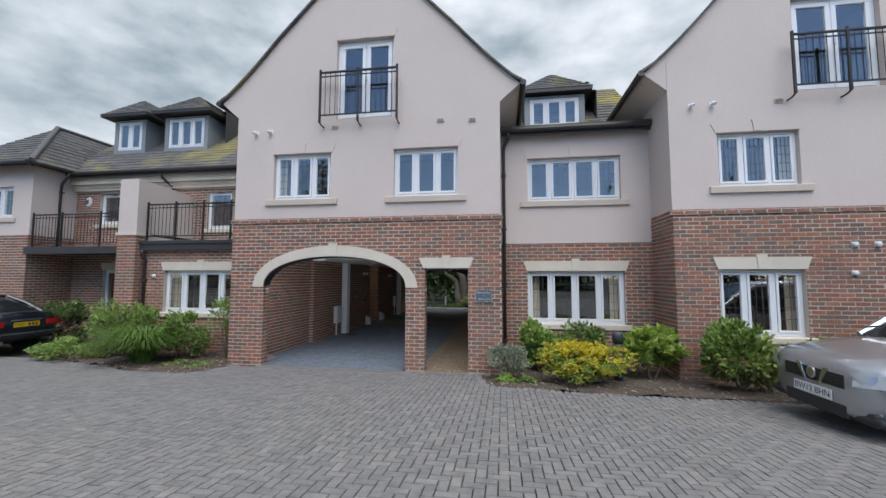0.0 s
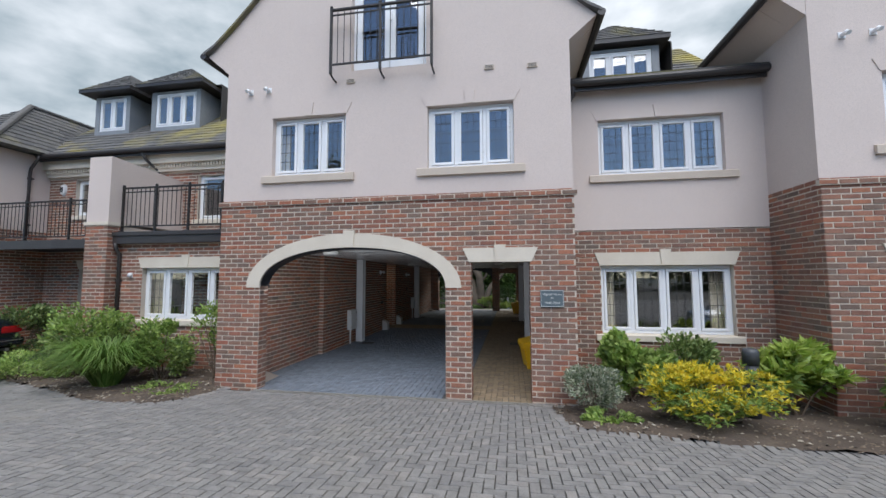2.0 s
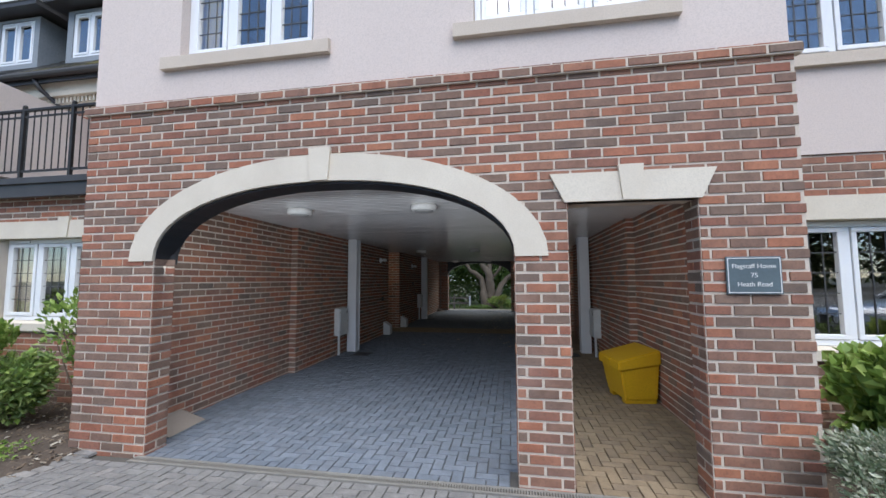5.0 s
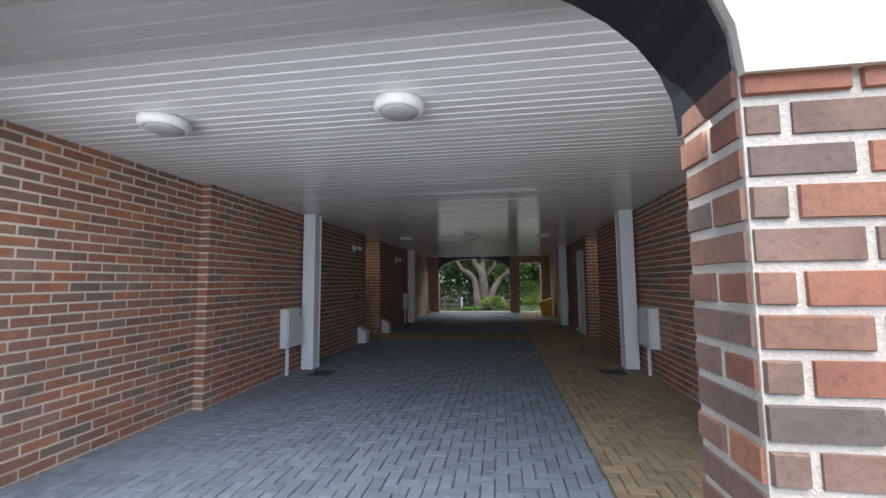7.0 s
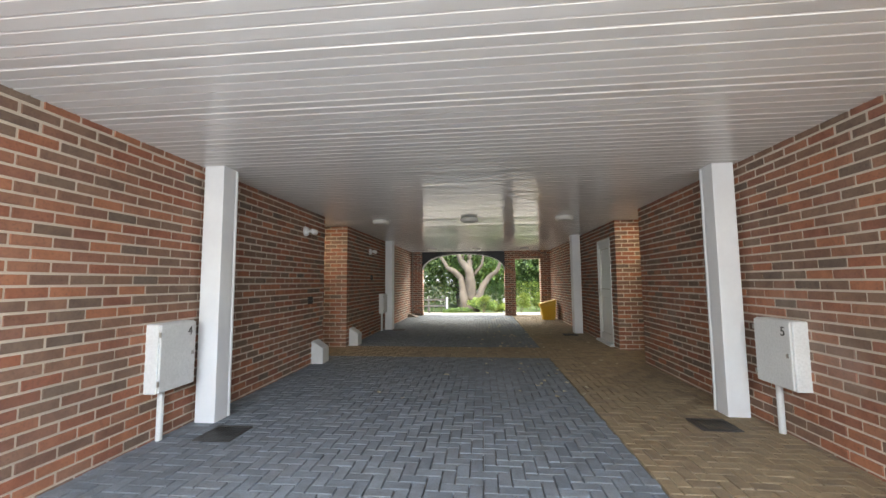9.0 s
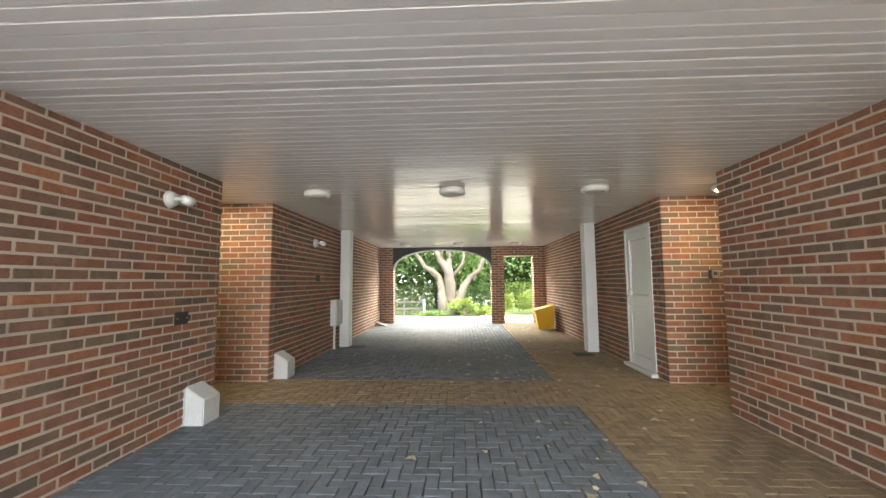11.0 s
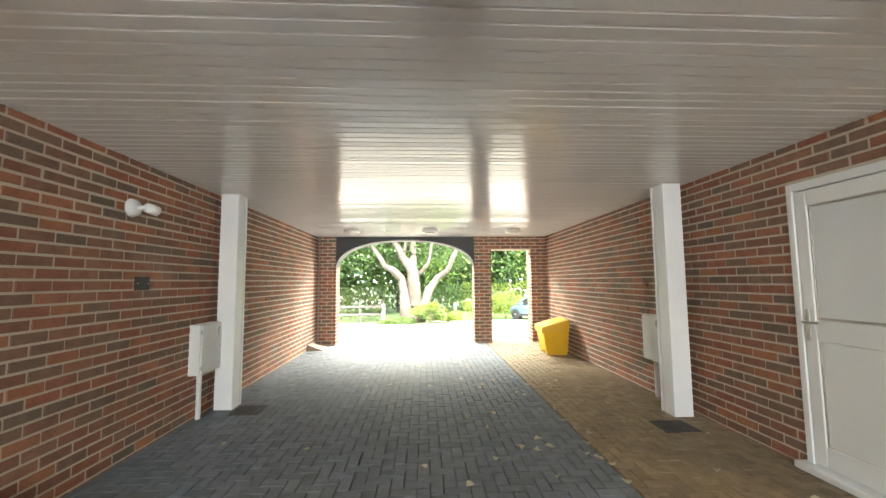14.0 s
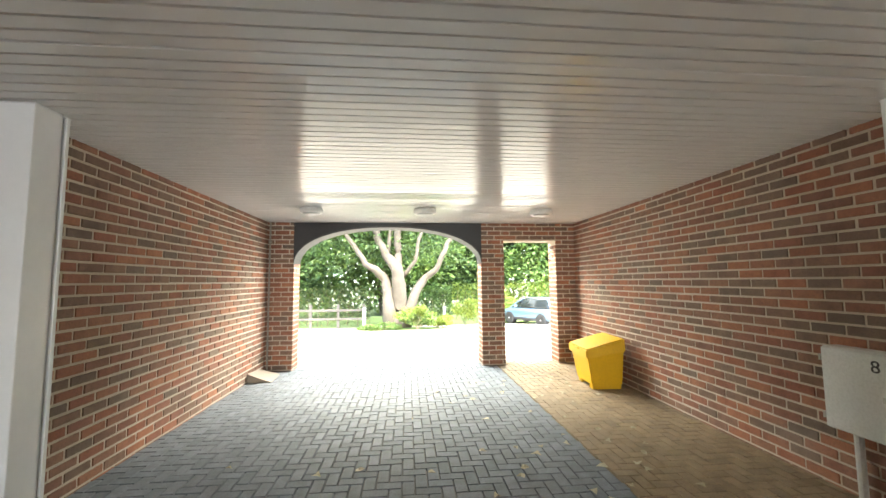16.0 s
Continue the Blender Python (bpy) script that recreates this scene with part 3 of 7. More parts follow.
lintel(FD[0], FD[1], FD[3] + 0.002, FRONT + 0.03, 0.16, 0.08, M_RENDER, 0.012)


def railing(x0, x1, y, z0, z1, posts, gap=0.105, name="balcony_railing", label="black iron balcony railing with thin upright bars", brackets=False, group=""):
    """Upright bars between a top and a bottom rail."""
    root = thing(name, label, "railing", pose(x0, y, z0), group=group)
    w, h = x1 - x0, z1 - z0
    part("top_rail", boxes((-0.02, w + 0.02, -0.022, 0.022, h - 0.055, h - 0.02), bevel=0.006), M_IRON, root)
    part("middle_rail", boxes((0, w, -0.010, 0.010, h - 0.135, h - 0.115)), M_IRON, root)
    part("bottom_rail", boxes((0, w, -0.012, 0.012, 0.10, 0.125)), M_IRON, root)
    for px in posts:
        bm = boxes((px - x0 - 0.02, px - x0 + 0.02, -0.02, 0.02, 0.0 if not brackets else -0.04, h), bevel=0.004)
        if brackets:
            tube(bm, [(px - x0, 0, 0.0), (px - x0, 0.03, -0.05), (px - x0, 0.12, -0.07), (px - x0, 0.21, -0.07)], 0.016)
        else:
            box(bm, px - x0 - 0.045, px - x0 + 0.045, -0.045, 0.045, 0.0, 0.012)
        bmesh.ops.create_uvsphere(bm, u_segments=8, v_segments=6, radius=0.028, matrix=Matrix.Translation((px - x0, 0, h + 0.01)))
        part("post", bm, M_IRON, root)
    n = int(w / gap)
    me = None
    for k in range(1, n):
        px = w * k / n
        if any(abs(px + x0 - p) < 0.035 for p in posts):
            continue
        if me is None:
            bm = bmesh.new()
            tube(bm, [(0, 0, 0.12), (0, 0, h - 0.05)], 0.0075, 6)
            ob = part("baluster", bm, M_IRON, root)
            me = ob.data
        else:
            ob = new("baluster", me)
            ob.parent = root
        ob.location.x = px
    return root


railing(-3.70, -2.04, FRONT - 0.18, 5.10, 6.17, [-3.70, -2.87, -2.04], brackets=True, label="black iron railing across glazed upper doors", group="railings at the gable doors")
railing(5.15, 6.85, FRONT - 0.18, 5.10, 6.17, [5.15, 6.0, 6.85], brackets=True, label="black iron railing across glazed upper doors", group="railings at the gable doors")

# ---- roofs ----
def tiles(root, p00, p10, p01, p11, w=0.30, h=0.22, material=None):
    """Courses of slates over a four-cornered slope, the first two points along the eaves."""
    a, b, c, d = (Vector(p) for p in (p00, p10, p01, p11))
    nrm = (b - a).cross(c - a).normalized()
    if nrm.z < 0:
        nrm = -nrm
    rows = max(1, int(((c - a).length + (d - b).length) / 2 / h))
    vs, fs = [], []
    rg = random.Random(int(abs(p00[0] * 100) + abs(p00[1] * 10)))
    for r in range(rows):
        l0, r0 = a.lerp(c, r / rows), b.lerp(d, r / rows)
        l1, r1 = a.lerp(c, (r + 1.15) / rows), b.lerp(d, (r + 1.15) / rows)
        n = max(1, round((r0 - l0).length / w))
        for k in range(-1, n):
            o = 0.5 if r % 2 else 0.0
            s0, s1 = max(0.0, (k + o + 0.015) / n), min(1.0, (k + 1 + o - 0.015) / n)
            if s1 - s0 < 0.02 / n:
                continue
            up = nrm * (0.024 + rg.uniform(-0.004, 0.005))
            q = [l0.lerp(r0, s0) + up, l0.lerp(r0, s1) + up, l1.lerp(r1, s1) + nrm * 0.006, l1.lerp(r1, s0) + nrm * 0.006]
            i = len(vs)
            vs += [*q, q[0] - up, q[1] - up]
            fs += [(i, i + 1, i + 2, i + 3), (i + 4, i + 5, i + 1, i), (i + 4, i, i + 3), (i + 1, i + 5, i + 2)]
    ob = part("roof_slates", (vs, fs), material or M_ROOF, root)
    tagged(ob, kind="stuff")
    deck = bmesh.new()
    hexa(deck, [p - nrm * 0.06 for p in (a, b, d, c)], [p for p in (a, b, d, c)])
    part("roof_deck", deck, M_ROOF, root)


roof_left = thing("roof_left", "grey slate roof with yellow-green moss patches", "roof", kind="structure")
tiles(roof_left, (-13.6, 9.95, 4.98), (-5.75, 9.95, 4.98), (-13.6, 12.2, 6.85), (-5.75, 12.2, 6.85), material=M_MOSS)
bay_roof = thing("roof_bay", "grey slate hipped roof over the far bay", "roof", kind="structure")
tiles(bay_roof, (-16.3, 8.80, 5.02), (-12.75, 8.80, 5.02), (-14.64, 10.7, 6.75), (-14.6, 10.7, 6.75))
tiles(bay_roof, (-12.75, 8.80, 5.02), (-12.75, 12.6, 5.02), (-14.6, 10.7, 6.75), (-14.6, 12.9, 6.75))
tiles(bay_roof, (-16.3, 12.6, 5.02), (-16.3, 8.80, 5.02), (-14.64, 12.9, 6.75), (-14.64, 10.7, 6.75))
hb = bmesh.new()
tube(hb, [(-12.75, 8.80, 5.06), (-14.6, 10.7, 6.80)], 0.07)
tube(hb, [(-14.62, 10.7, 6.80), (-14.62, 12.9, 6.80)], 0.07)
part("ridge", hb, M_ROOF, bay_roof)
roof_mid = thing("roof_middle", "grey slate roof between two gables", "roof", kind="structure")
tiles(roof_mid, (0.03, 8.55, 5.12), (3.3, 8.55, 5.12), (0.03, 10.1, 5.62), (3.3, 10.1, 5.62), material=M_MOSS)
tiles(roof_mid, (-0.2, 10.1, 5.62), (3.6, 10.1, 5.62), (-0.2, 12.7, 7.80), (3.6, 12.7, 7.80), material=M_MOSS)
cowl = bmesh.new()
turned(cowl, [(0.02, 0.22), (0.09, 0.16), (0.05, 0.13), (0.05, -0.1)], 10, (2.75, 12.6, 7.85))
part("vent_cowl", cowl, M_LEAD, roof_mid, "small grey roof vent")
for c, nm in ((GC, "roof_gable"), (GC2, "roof_gable")):
    g = thing(nm, "steep gabled roof with thin dark slate verge", "roof", kind="structure")
    xs = [c - 3.34 + 6.68 * k / 32 for k in range(33)]
    top = lambda x: gable_top(max(c - 3.28, min(c + 3.28, x)), c)
    part("verge", prisms([(p, q, top(p) + 0.004, top(q) + 0.004, top(p) + 0.05, top(q) + 0.05) for p, q in zip(xs, xs[1:])], FRONT - 0.05, 14.0), M_ROOF, g)
    for s in (-1, 1):
        e = c + s * 3.28
        i = c + s * 2.87
        bm = bmesh.new()
        hexa(bm, ((min(e, i), FRONT + 0.332, 5.70 if e < i else 5.36), (max(e, i), FRONT + 0.332, 5.36 if e < i else 5.70), (max(e, i), 10.5, 5.36 if e < i else 5.70), (min(e, i), 10.5, 5.70 if e < i else 5.36)),
             ((min(e, i), FRONT + 0.332, top(min(e, i))), (max(e, i), FRONT + 0.332, top(max(e, i))), (max(e, i), 10.5, top(max(e, i))), (min(e, i), 10.5, top(min(e, i)))))
        part("soffit", bm, M_RENDER, g, "rendered sloping soffit")
        bm = bmesh.new()
        tube(bm, [(e + s * 0.06, FRONT - 0.04, 5.70), (e + s * 0.06, 10.4, 5.70)], 0.06)
        part("gutter", bm, M_PIPE, g, "dark plastic gutter")
tagged(part("wall_gable_left_flank", boxes((-5.72, -5.42, FRONT + 0.332, 13.0, CEIL + 0.45, 5.75)), M_RENDER), "rendered flank wall of the gabled block", "wall", kind="structure")
tagged(part("wall_gable_right_flank", boxes((-0.27, 0.03, FRONT + 0.332, 13.0, CEIL + 0.45, 5.75)), M_RENDER), "rendered flank wall of the gabled block", "wall", kind="structure")


def dormer(x0, x1, zb, zt, y, n, depth=2.4, over=0.28, rise=0.62, leaded=False):
    """A lead-clad dormer with a hipped slate roof."""
    g = thing("dormer", "lead-grey dormer with white window and hipped slate roof", "dormer", kind="structure")
    part("dormer_cheek", boxes((x0, x0 + 0.1, y + 0.1, y + depth, zb - 0.5, zt), (x1 - 0.1, x1, y + 0.1, y + depth, zb - 0.5, zt), bevel=0.004), M_LEAD, g)
    part("dormer_front", prisms(holed(x0, x1, zb - 0.22, zt, [(x0 + 0.14, x1 - 0.14, zb, zt - 0.06)]), y, y + 0.1), M_LEAD, g)
    e0, e1, f0 = x0 - over, x1 + over, y - over
    part("fascia", boxes((e0, e1, f0, f0 + 0.03, zt + 0.05, zt + 0.13), (e0, e0 + 0.03, f0 + 0.03, y + depth, zt + 0.05, zt + 0.13), (e1 - 0.03, e1, f0 + 0.03, y + depth, zt + 0.05, zt + 0.13), (e0 + 0.03, e1 - 0.03, f0 + 0.03, y + depth, zt + 0.055, zt + 0.075)), M_PIPE, g, "dark fascia board")
    c = (x0 + x1) / 2
    zz = zt + 0.13
    tiles(g, (e0, f0, zz), (e1, f0, zz), (c - 0.03, f0 + 0.72, zz + rise), (c + 0.03, f0 + 0.72, zz + rise), 0.22, 0.16)
    tiles(g, (e1, f0, zz), (e1, y + depth, zz), (c + 0.03, f0 + 0.72, zz + rise), (c + 0.03, y + depth, zz + rise), 0.22, 0.16)
    tiles(g, (e0, y + depth, zz), (e0, f0, zz), (c - 0.03, y + depth, zz + rise), (c - 0.03, f0 + 0.72, zz + rise), 0.22, 0.16)
    window(x0 + 0.14, x1 - 0.14, zb, zt - 0.06, y, n, 3, 4, leaded=leaded, curtains=False, recess=0.02)


dormer(-12.82, -11.63, 6.06, 7.08, 11.1, 2, rise=0.74)
dormer(-10.90, -9.32, 6.06, 7.08, 11.1, 3, rise=0.74)
dormer(0.66, 2.17, 5.72, 6.54, 10.2, 3, over=0.17, rise=0.72)


def pipe(pts, label="dark plastic rainwater pipe", r=0.036):
    bm = bmesh.new()
    tube(bm, pts, r, 10)
    root = tagged(part("downpipe", bm, M_PIPE, smooth=True), label, "pipe", group="rainwater pipes")
    zs = [p[2] for p in pts]
    low, high = min(zs), max(zs)
    bx, by = pts[-1][0], pts[-1][1]
    k = low + 0.5
    while k < high - 0.3:
        b = bmesh.new()
        tube(b, [(bx, by, k - 0.03), (bx, by, k + 0.03)], r * 1.3, 10)
        box(b, bx - 0.06, bx + 0.06, by + r * 0.6, by + r * 1.6, k - 0.015, k + 0.015)
        part("pipe_clip", b, M_PIPE, root)
        k += 1.2


def gutter(x0, x1, y, z):
    bm = bmesh.new()
    tube(bm, [(x0, y, z), (x1, y, z)], 0.062, 10)
    box(bm, x0, x1, y + 0.05, y + 0.075, z - 0.12, z + 0.08)
    tagged(part("gutter", bm, M_PIPE), "dark plastic eaves gutter", "gutter", kind="structure")


gutter(0.05, 3.14, 8.56, 5.06)
gutter(-13.0, -5.75, 9.90, 4.96)
gutter(-16.2, -12.8, 8.75, 5.0)
pipe([(0.20, 8.56, 5.05), (0.20, 8.60, 4.88), (0.11, 8.72, 4.75), (0.10, 8.745, 4.6), (0.10, 8.745, 0.0)])
pipe([(-8.88, 8.60, 2.52), (-8.88, 8.62, 2.40), (-8.88, 8.705, 2.28), (-8.88, 8.705, 0.05)])
pipe([(-12.80, 9.80, 4.95), (-12.84, 9.80, 4.84), (-13.03, 9.80, 4.62), (-13.05, 9.80, 4.5), (-13.05, 9.80, 2.66)])
pipe([(-9.85, 9.92, 4.92), (-9.80, 10.0, 4.75), (-9.65, 10.24, 4.5), (-9.60, 10.24, 3.6)])

# ---- the left wing: terrace, party wall, rear brick wall, far bay ----
terrace = thing("terrace", "flat roof terrace with dark fascia over brick rooms", "terrace", kind="structure")
part("terrace_slab", boxes((-8.96, -5.73, 8.70, 10.3, 2.62, 2.76)), M_LEAD, terrace)
part("fascia", boxes((-8.95, -5.73, 8.60, 8.66, 2.50, 2.70), (-8.95, -5.73, 8.57, 8.60, 2.66, 2.74), bevel=0.005), M_PIPE, terrace, "dark gutter and fascia")
railing(-8.90, -5.80, 8.74, 2.76, 3.72, [-8.90, -8.10, -7.32, -6.56, -5.82], group="railings on the terraces")
party = tagged(part("wall_party", prisms([(8.5, 10.3, 2.95, 2.95, 4.31, 4.2)], -9.5, -8.96), M_RENDER), "rendered screen wall between two terraces", "wall", kind="structure")
party.data.transform(Matrix(((0, 1, 0, 0), (1, 0, 0, 0), (0, 0, 1, 0), (0, 0, 0, 1))))
part("coping", boxes((-9.53, -8.93, 8.47, 8.9, 2.88, 2.95)), M_STONE, party)
wall_pier = tagged(part("wall_party_pier", boxes((-9.5, -8.96, 8.5, 10.3, -0.2, 2.88)), M_MORTAR), "red brick pier under the rendered screen wall", "wall", kind="structure")
wall_rear_left = wall("wall_rear_left", holed(-13.1, -5.72, -0.2, 4.48, [(-8.55, -7.75, 3.25, 4.36), (-7.70, -6.9, 2.78, 4.36), (-12.25, -11.4, 3.45, 4.40), (-11.97, -11.1, -0.1, 2.05)]), 10.3, 10.6, M_MORTAR, "red brick rear wall behind the terraces")
cornice = tagged(part("trim_cornice", boxes((-13.1, -5.73, 10.20, 10.299, 4.48, 4.66), (-13.1, -5.73, 10.08, 10.299, 4.66, 4.90)), M_STONE), "white stepped cornice under the eaves", "cornice", kind="structure")
bm = bmesh.new()
for k in range(92):
    box(bm, -13.05 + k * 0.08, -13.01 + k * 0.08, 10.14, 10.2, 4.56, 4.655)
part("dentils", bm, M_STONE, cornice)
window(-8.55, -7.75, 3.25, 4.36, 10.3, 1, 3, 5, sill=SILL_LOW, curtains=False)
window(-7.70, -6.90, 2.78, 4.36, 10.3, 1, 3, 6, curtains=False, leaded=False)
window(-12.25, -11.4, 3.45, 4.40, 10.3, 1, 3, 5, sill=SILL_LOW, curtains=False)
window(-11.97, -11.1, -0.1, 2.05, 10.3, 1, 3, 6, curtains=False, leaded=False)
lintel(-11.97, -11.1, 2.055, 10.3)
balcony = thing("balcony", "dark-edged balcony slab over a recessed doorway", "balcony", kind="structure")
part("balcony_slab", boxes((-13.05, -9.51, 9.05, 10.3, 2.50, 2.64)), M_BLACK, balcony)
part("fascia", boxes((-13.05, -9.51, 8.98, 9.045, 2.46, 2.66), bevel=0.005), M_PIPE, balcony)
railing(-12.95, -9.56, 9.10, 2.64, 3.60, [-12.95, -12.0, -10.75, -9.6], group="railings on the terraces")
wall_bay = wall("wall_bay", holed(-17.0, -13.1, -0.2, 3.02, [(-15.6, -14.05, 0.9, 2.05)]), 9.1, 9.4, M_MORTAR, "red brick lower wall of the far bay")
wall("wall_bay_upper", holed(-17.0, -13.1, 3.02, 5.0, [(-15.2, -13.75, 3.52, 4.42)]), 9.12, 9.4, M_RENDER, "pale rendered upper wall of the far bay")
wall_bay_side = tagged(part("wall_bay_side", boxes((-13.4, -13.1, 9.4, 10.3, -0.2, 3.02)), M_MORTAR), "red brick return wall of the far bay", "wall", kind="structure")
tagged(part("wall_bay_side_upper", boxes((-13.4, -13.1, 9.4, 10.3, 3.02, 5.0)), M_RENDER), "rendered return wall of the far bay", "wall", kind="structure")
window(-15.2, -13.75, 3.52, 4.42, 9.12, 3, sill=SILL_UP, curtains=False)
window(-15.6, -14.05, 0.9, 2.05, 9.1, 3, sill=SILL_LOW)
lintel(-15.6, -14.05, 2.055, 9.1)
alarm = thing("alarm_box", "small white oval wall fitting on brick", "alarm box", pose(-12.62, 10.29, 4.15))
bm = bmesh.new()
turned(bm, [(0.05, 0.06), (0.10, 0.05), (0.12, 0.0)], 16)
bm.transform(Matrix.Diagonal((0.8, 1.35, 1, 1)))
bm.transform(pose(0, 0, 0, 90, 0, 0))
part("cover", bm, M_WHITE, alarm)
part("grille", boxes(*[(-0.05 + 0.035 * k, -0.035 + 0.035 * k, -0.072, -0.06, -0.07, 0.07) for k in range(3)]), M_PIPE, alarm)

# ---- floors, drives and planting beds ----
M_REAR = surface("pale_gravel_drive", (0.31, 0.28, 0.245), (0.26, 0.234, 0.207), 0.9, 0.5, 40, 0.4)
M_GRASS = surface("mown_grass_base", (0.07, 0.11, 0.03), (0.10, 0.14, 0.04), 0.95, 0.8, 30, 0.6)
LEFT_BED = [(-5.50, 7.70), (-5.53, 7.05), (-5.78, 6.62), (-6.75, 6.52), (-7.9, 6.95), (-10.6, 7.70), (-10.9, 8.75), (-5.75, 8.75)]
RIGHT_BED = [(-0.42, 7.68), (-0.22, 6.66), (0.55, 6.52), (1.8, 6.36), (9.0, 6.30), (9.0, 8.8), (0.0, 8.8), (0.0, 7.7)]


def inside(poly, x, y):
    hit = False
    for (xa, ya), (xb, yb) in zip(poly, poly[1:] + poly[:1]):
        if (ya > y) != (yb > y) and x < (xb - xa) * (y - ya) / (yb - ya) + xa:
            hit = not hit
    return hit


def in_bed(x, y):
    return inside(LEFT_BED, x, y) or inside(RIGHT_BED, x, y)


drive_front = sheet([-60, -14, 9, 40], [-40, -4, 0.9, 7.5, FRONT], -0.026, M_JOINT, "road_forecourt")
tagged(drive_front, "grey herringbone block-paved forecourt", "forecourt", kind="structure")
floor = part("floor", boxes((-5.9, 0.3, FRONT, LOB0 - 0.3, -0.05, -0.018), (-8.2, 2.6, LOB0 - 0.3, LOB1 + 0.3, -0.05, -0.018), (-5.9, 0.3, LOB1 + 0.3, 23.70, -0.05, -0.018)), M_JOINT_IN)
tagged(floor, "charcoal and buff block-paved passage floor", "floor", kind="structure")
drive_rear = sheet([-40, -12, -5, 1, 12, 40], [23.69, 23.715, 28, 34, 40.92, 56], -0.01, M_REAR, "road_rear")
tagged(drive_rear, "pale sunlit drive behind the building", "drive", kind="structure")


def bed(poly, name, label, seed):
    """Heaped soil within an outline."""
    x0, x1 = min(p[0] for p in poly), max(p[0] for p in poly)
    y0, y1 = min(p[1] for p in poly), max(p[1] for p in poly)
    st = 0.09
    nx, ny = int((x1 - x0) / st) + 2, int((y1 - y0) / st) + 2
    idx, vs, fs = {}, [], []
    for j in range(ny):
        for i in range(nx):
            x, y = x0 + i * st, y0 + j * st
            ins = inside(poly, x, y)
            d = min(1.0, min(abs(x - q[0]) + abs(y - q[1]) for q in poly[:6]) / 0.5) if ins else 0
            vs.append((x, y, ground_z(x, y) + (0.0 + 0.03 * d + 0.05 * noise.noise((x * 3, y * 3, seed)) * (1 if ins else 0) + 0.025 * noise.noise((x * 11, y * 11, seed)) if ins else -0.035)))
    for j in range(ny - 1):
        for i in range(nx - 1):
            cx, cy = x0 + (i + 0.5) * st, y0 + (j + 0.5) * st
            if inside(poly, cx, cy):
                fs.append((j * nx + i, j * nx + i + 1, (j + 1) * nx + i + 1, (j + 1) * nx + i))
    ob = tagged(part(name, (vs, fs), M_SOIL, smooth=True), label, "planting bed", kind="structure")
    # bark chips and small stones
    rg = random.Random(seed)
    vs, fs = [], []
    n = 0
    while n < 2600:
        x, y = rg.uniform(x0, min(x1, 6.0)), rg.uniform(y0, y1)
        if not inside(poly, x, y):
            continue
        n += 1
        s = rg.uniform(0.008, 0.028)
        m = pose(x, y, ground_z(x, y) + 0.03 + 0.05 * noise.noise((x * 3, y * 3, seed)), rg.uniform(-30, 30), rg.uniform(-30, 30), rg.uniform(0, 360))
        i = len(vs)
        vs += [m @ Vector(p) for p in ((-s, -s * 0.5, 0), (s, -s * 0.4, 0), (s * 0.8, s * 0.5, 0), (-s * 0.9, s * 0.4, 0), (0, 0, s * 0.5))]
        fs += [(i, i + 1, i + 4), (i + 1, i + 2, i + 4), (i + 2, i + 3, i + 4), (i + 3, i, i + 4)]
    tagged(part("bark_chips", (vs, fs), M_CHIP, ob), kind="stuff")


M_CHIP = pieces("bark_and_stone_chips", ((0.0, (0.12, 0.085, 0.06)), (0.6, (0.20, 0.15, 0.105)), (0.8, (0.34, 0.29, 0.22)), (1.0, (0.46, 0.42, 0.35))), 0.9, 60, 0.2)
bed(LEFT_BED, "ground_bed_left", "planting bed of soil, moss and pale chips", 5)
bed(RIGHT_BED, "ground_bed_right", "planting bed of dark bark mulch", 6)

# ---- things of the passage ----
M_YELLOW = surface("yellow_moulded_plastic", (0.72, 0.42, 0.012), (0.66, 0.37, 0.010), 0.45, 2.0, 60, 0.08)
M_GREYBOX = surface("white_grp_box", (0.72, 0.73, 0.73), (0.64, 0.65, 0.66), 0.5, 3.0, 60, 0.05)
M_DIFF = surface("opal_diffuser", (0.42, 0.42, 0.41), (0.38, 0.38, 0.37), 0.3, 3.0, 40, 0.0)
M_RIM = surface("lamp_rim_white", (0.76, 0.75, 0.72), (0.70, 0.69, 0.66), 0.4, 3.0, 40, 0.02)
M_LIT = glow_of("lit_diffuser", (1.0, 0.84, 0.60), 5.8)
M_STEEL = surface("brushed_steel", (0.52, 0.50, 0.46), (0.44, 0.42, 0.39), 0.35, 4.0, 80, 0.05, 0.85)
M_PAPER = surface("white_notice_card", (0.75, 0.74, 0.70), (0.70, 0.69, 0.66), 0.7, 6.0, 60, 0.0)
M_INK = surface("dark_ink", (0.03, 0.03, 0.03), (0.04, 0.04, 0.04), 0.6, 5.0, 60, 0.0)
M_GRATE = surface("cast_iron_grate", (0.05, 0.05, 0.052), (0.08, 0.078, 0.075), 0.6, 5.0, 80, 0.3, 0.5)
M_GALV = surface("galvanised_grating", (0.40, 0.38, 0.34), (0.32, 0.30, 0.27), 0.55, 5.0, 80, 0.2, 0.5)
M_BOLLARD = surface("dark_grey_powder_coat", (0.045, 0.05, 0.058), (0.06, 0.065, 0.072), 0.45, 3.0, 60, 0.04)
M_PANEL = surface("pale_entry_panel", (0.56, 0.54, 0.47), (0.50, 0.48, 0.42), 0.4, 5.0, 60, 0.03, 0.15)
M_SIGN = surface("blue_grey_slate_sign", (0.10, 0.135, 0.15), (0.085, 0.115, 0.13), 0.5, 4.0, 60, 0.03)
M_LETTER = surface("white_lettering", (0.72, 0.72, 0.70), (0.68, 0.68, 0.66), 0.6, 5.0, 60, 0.0)
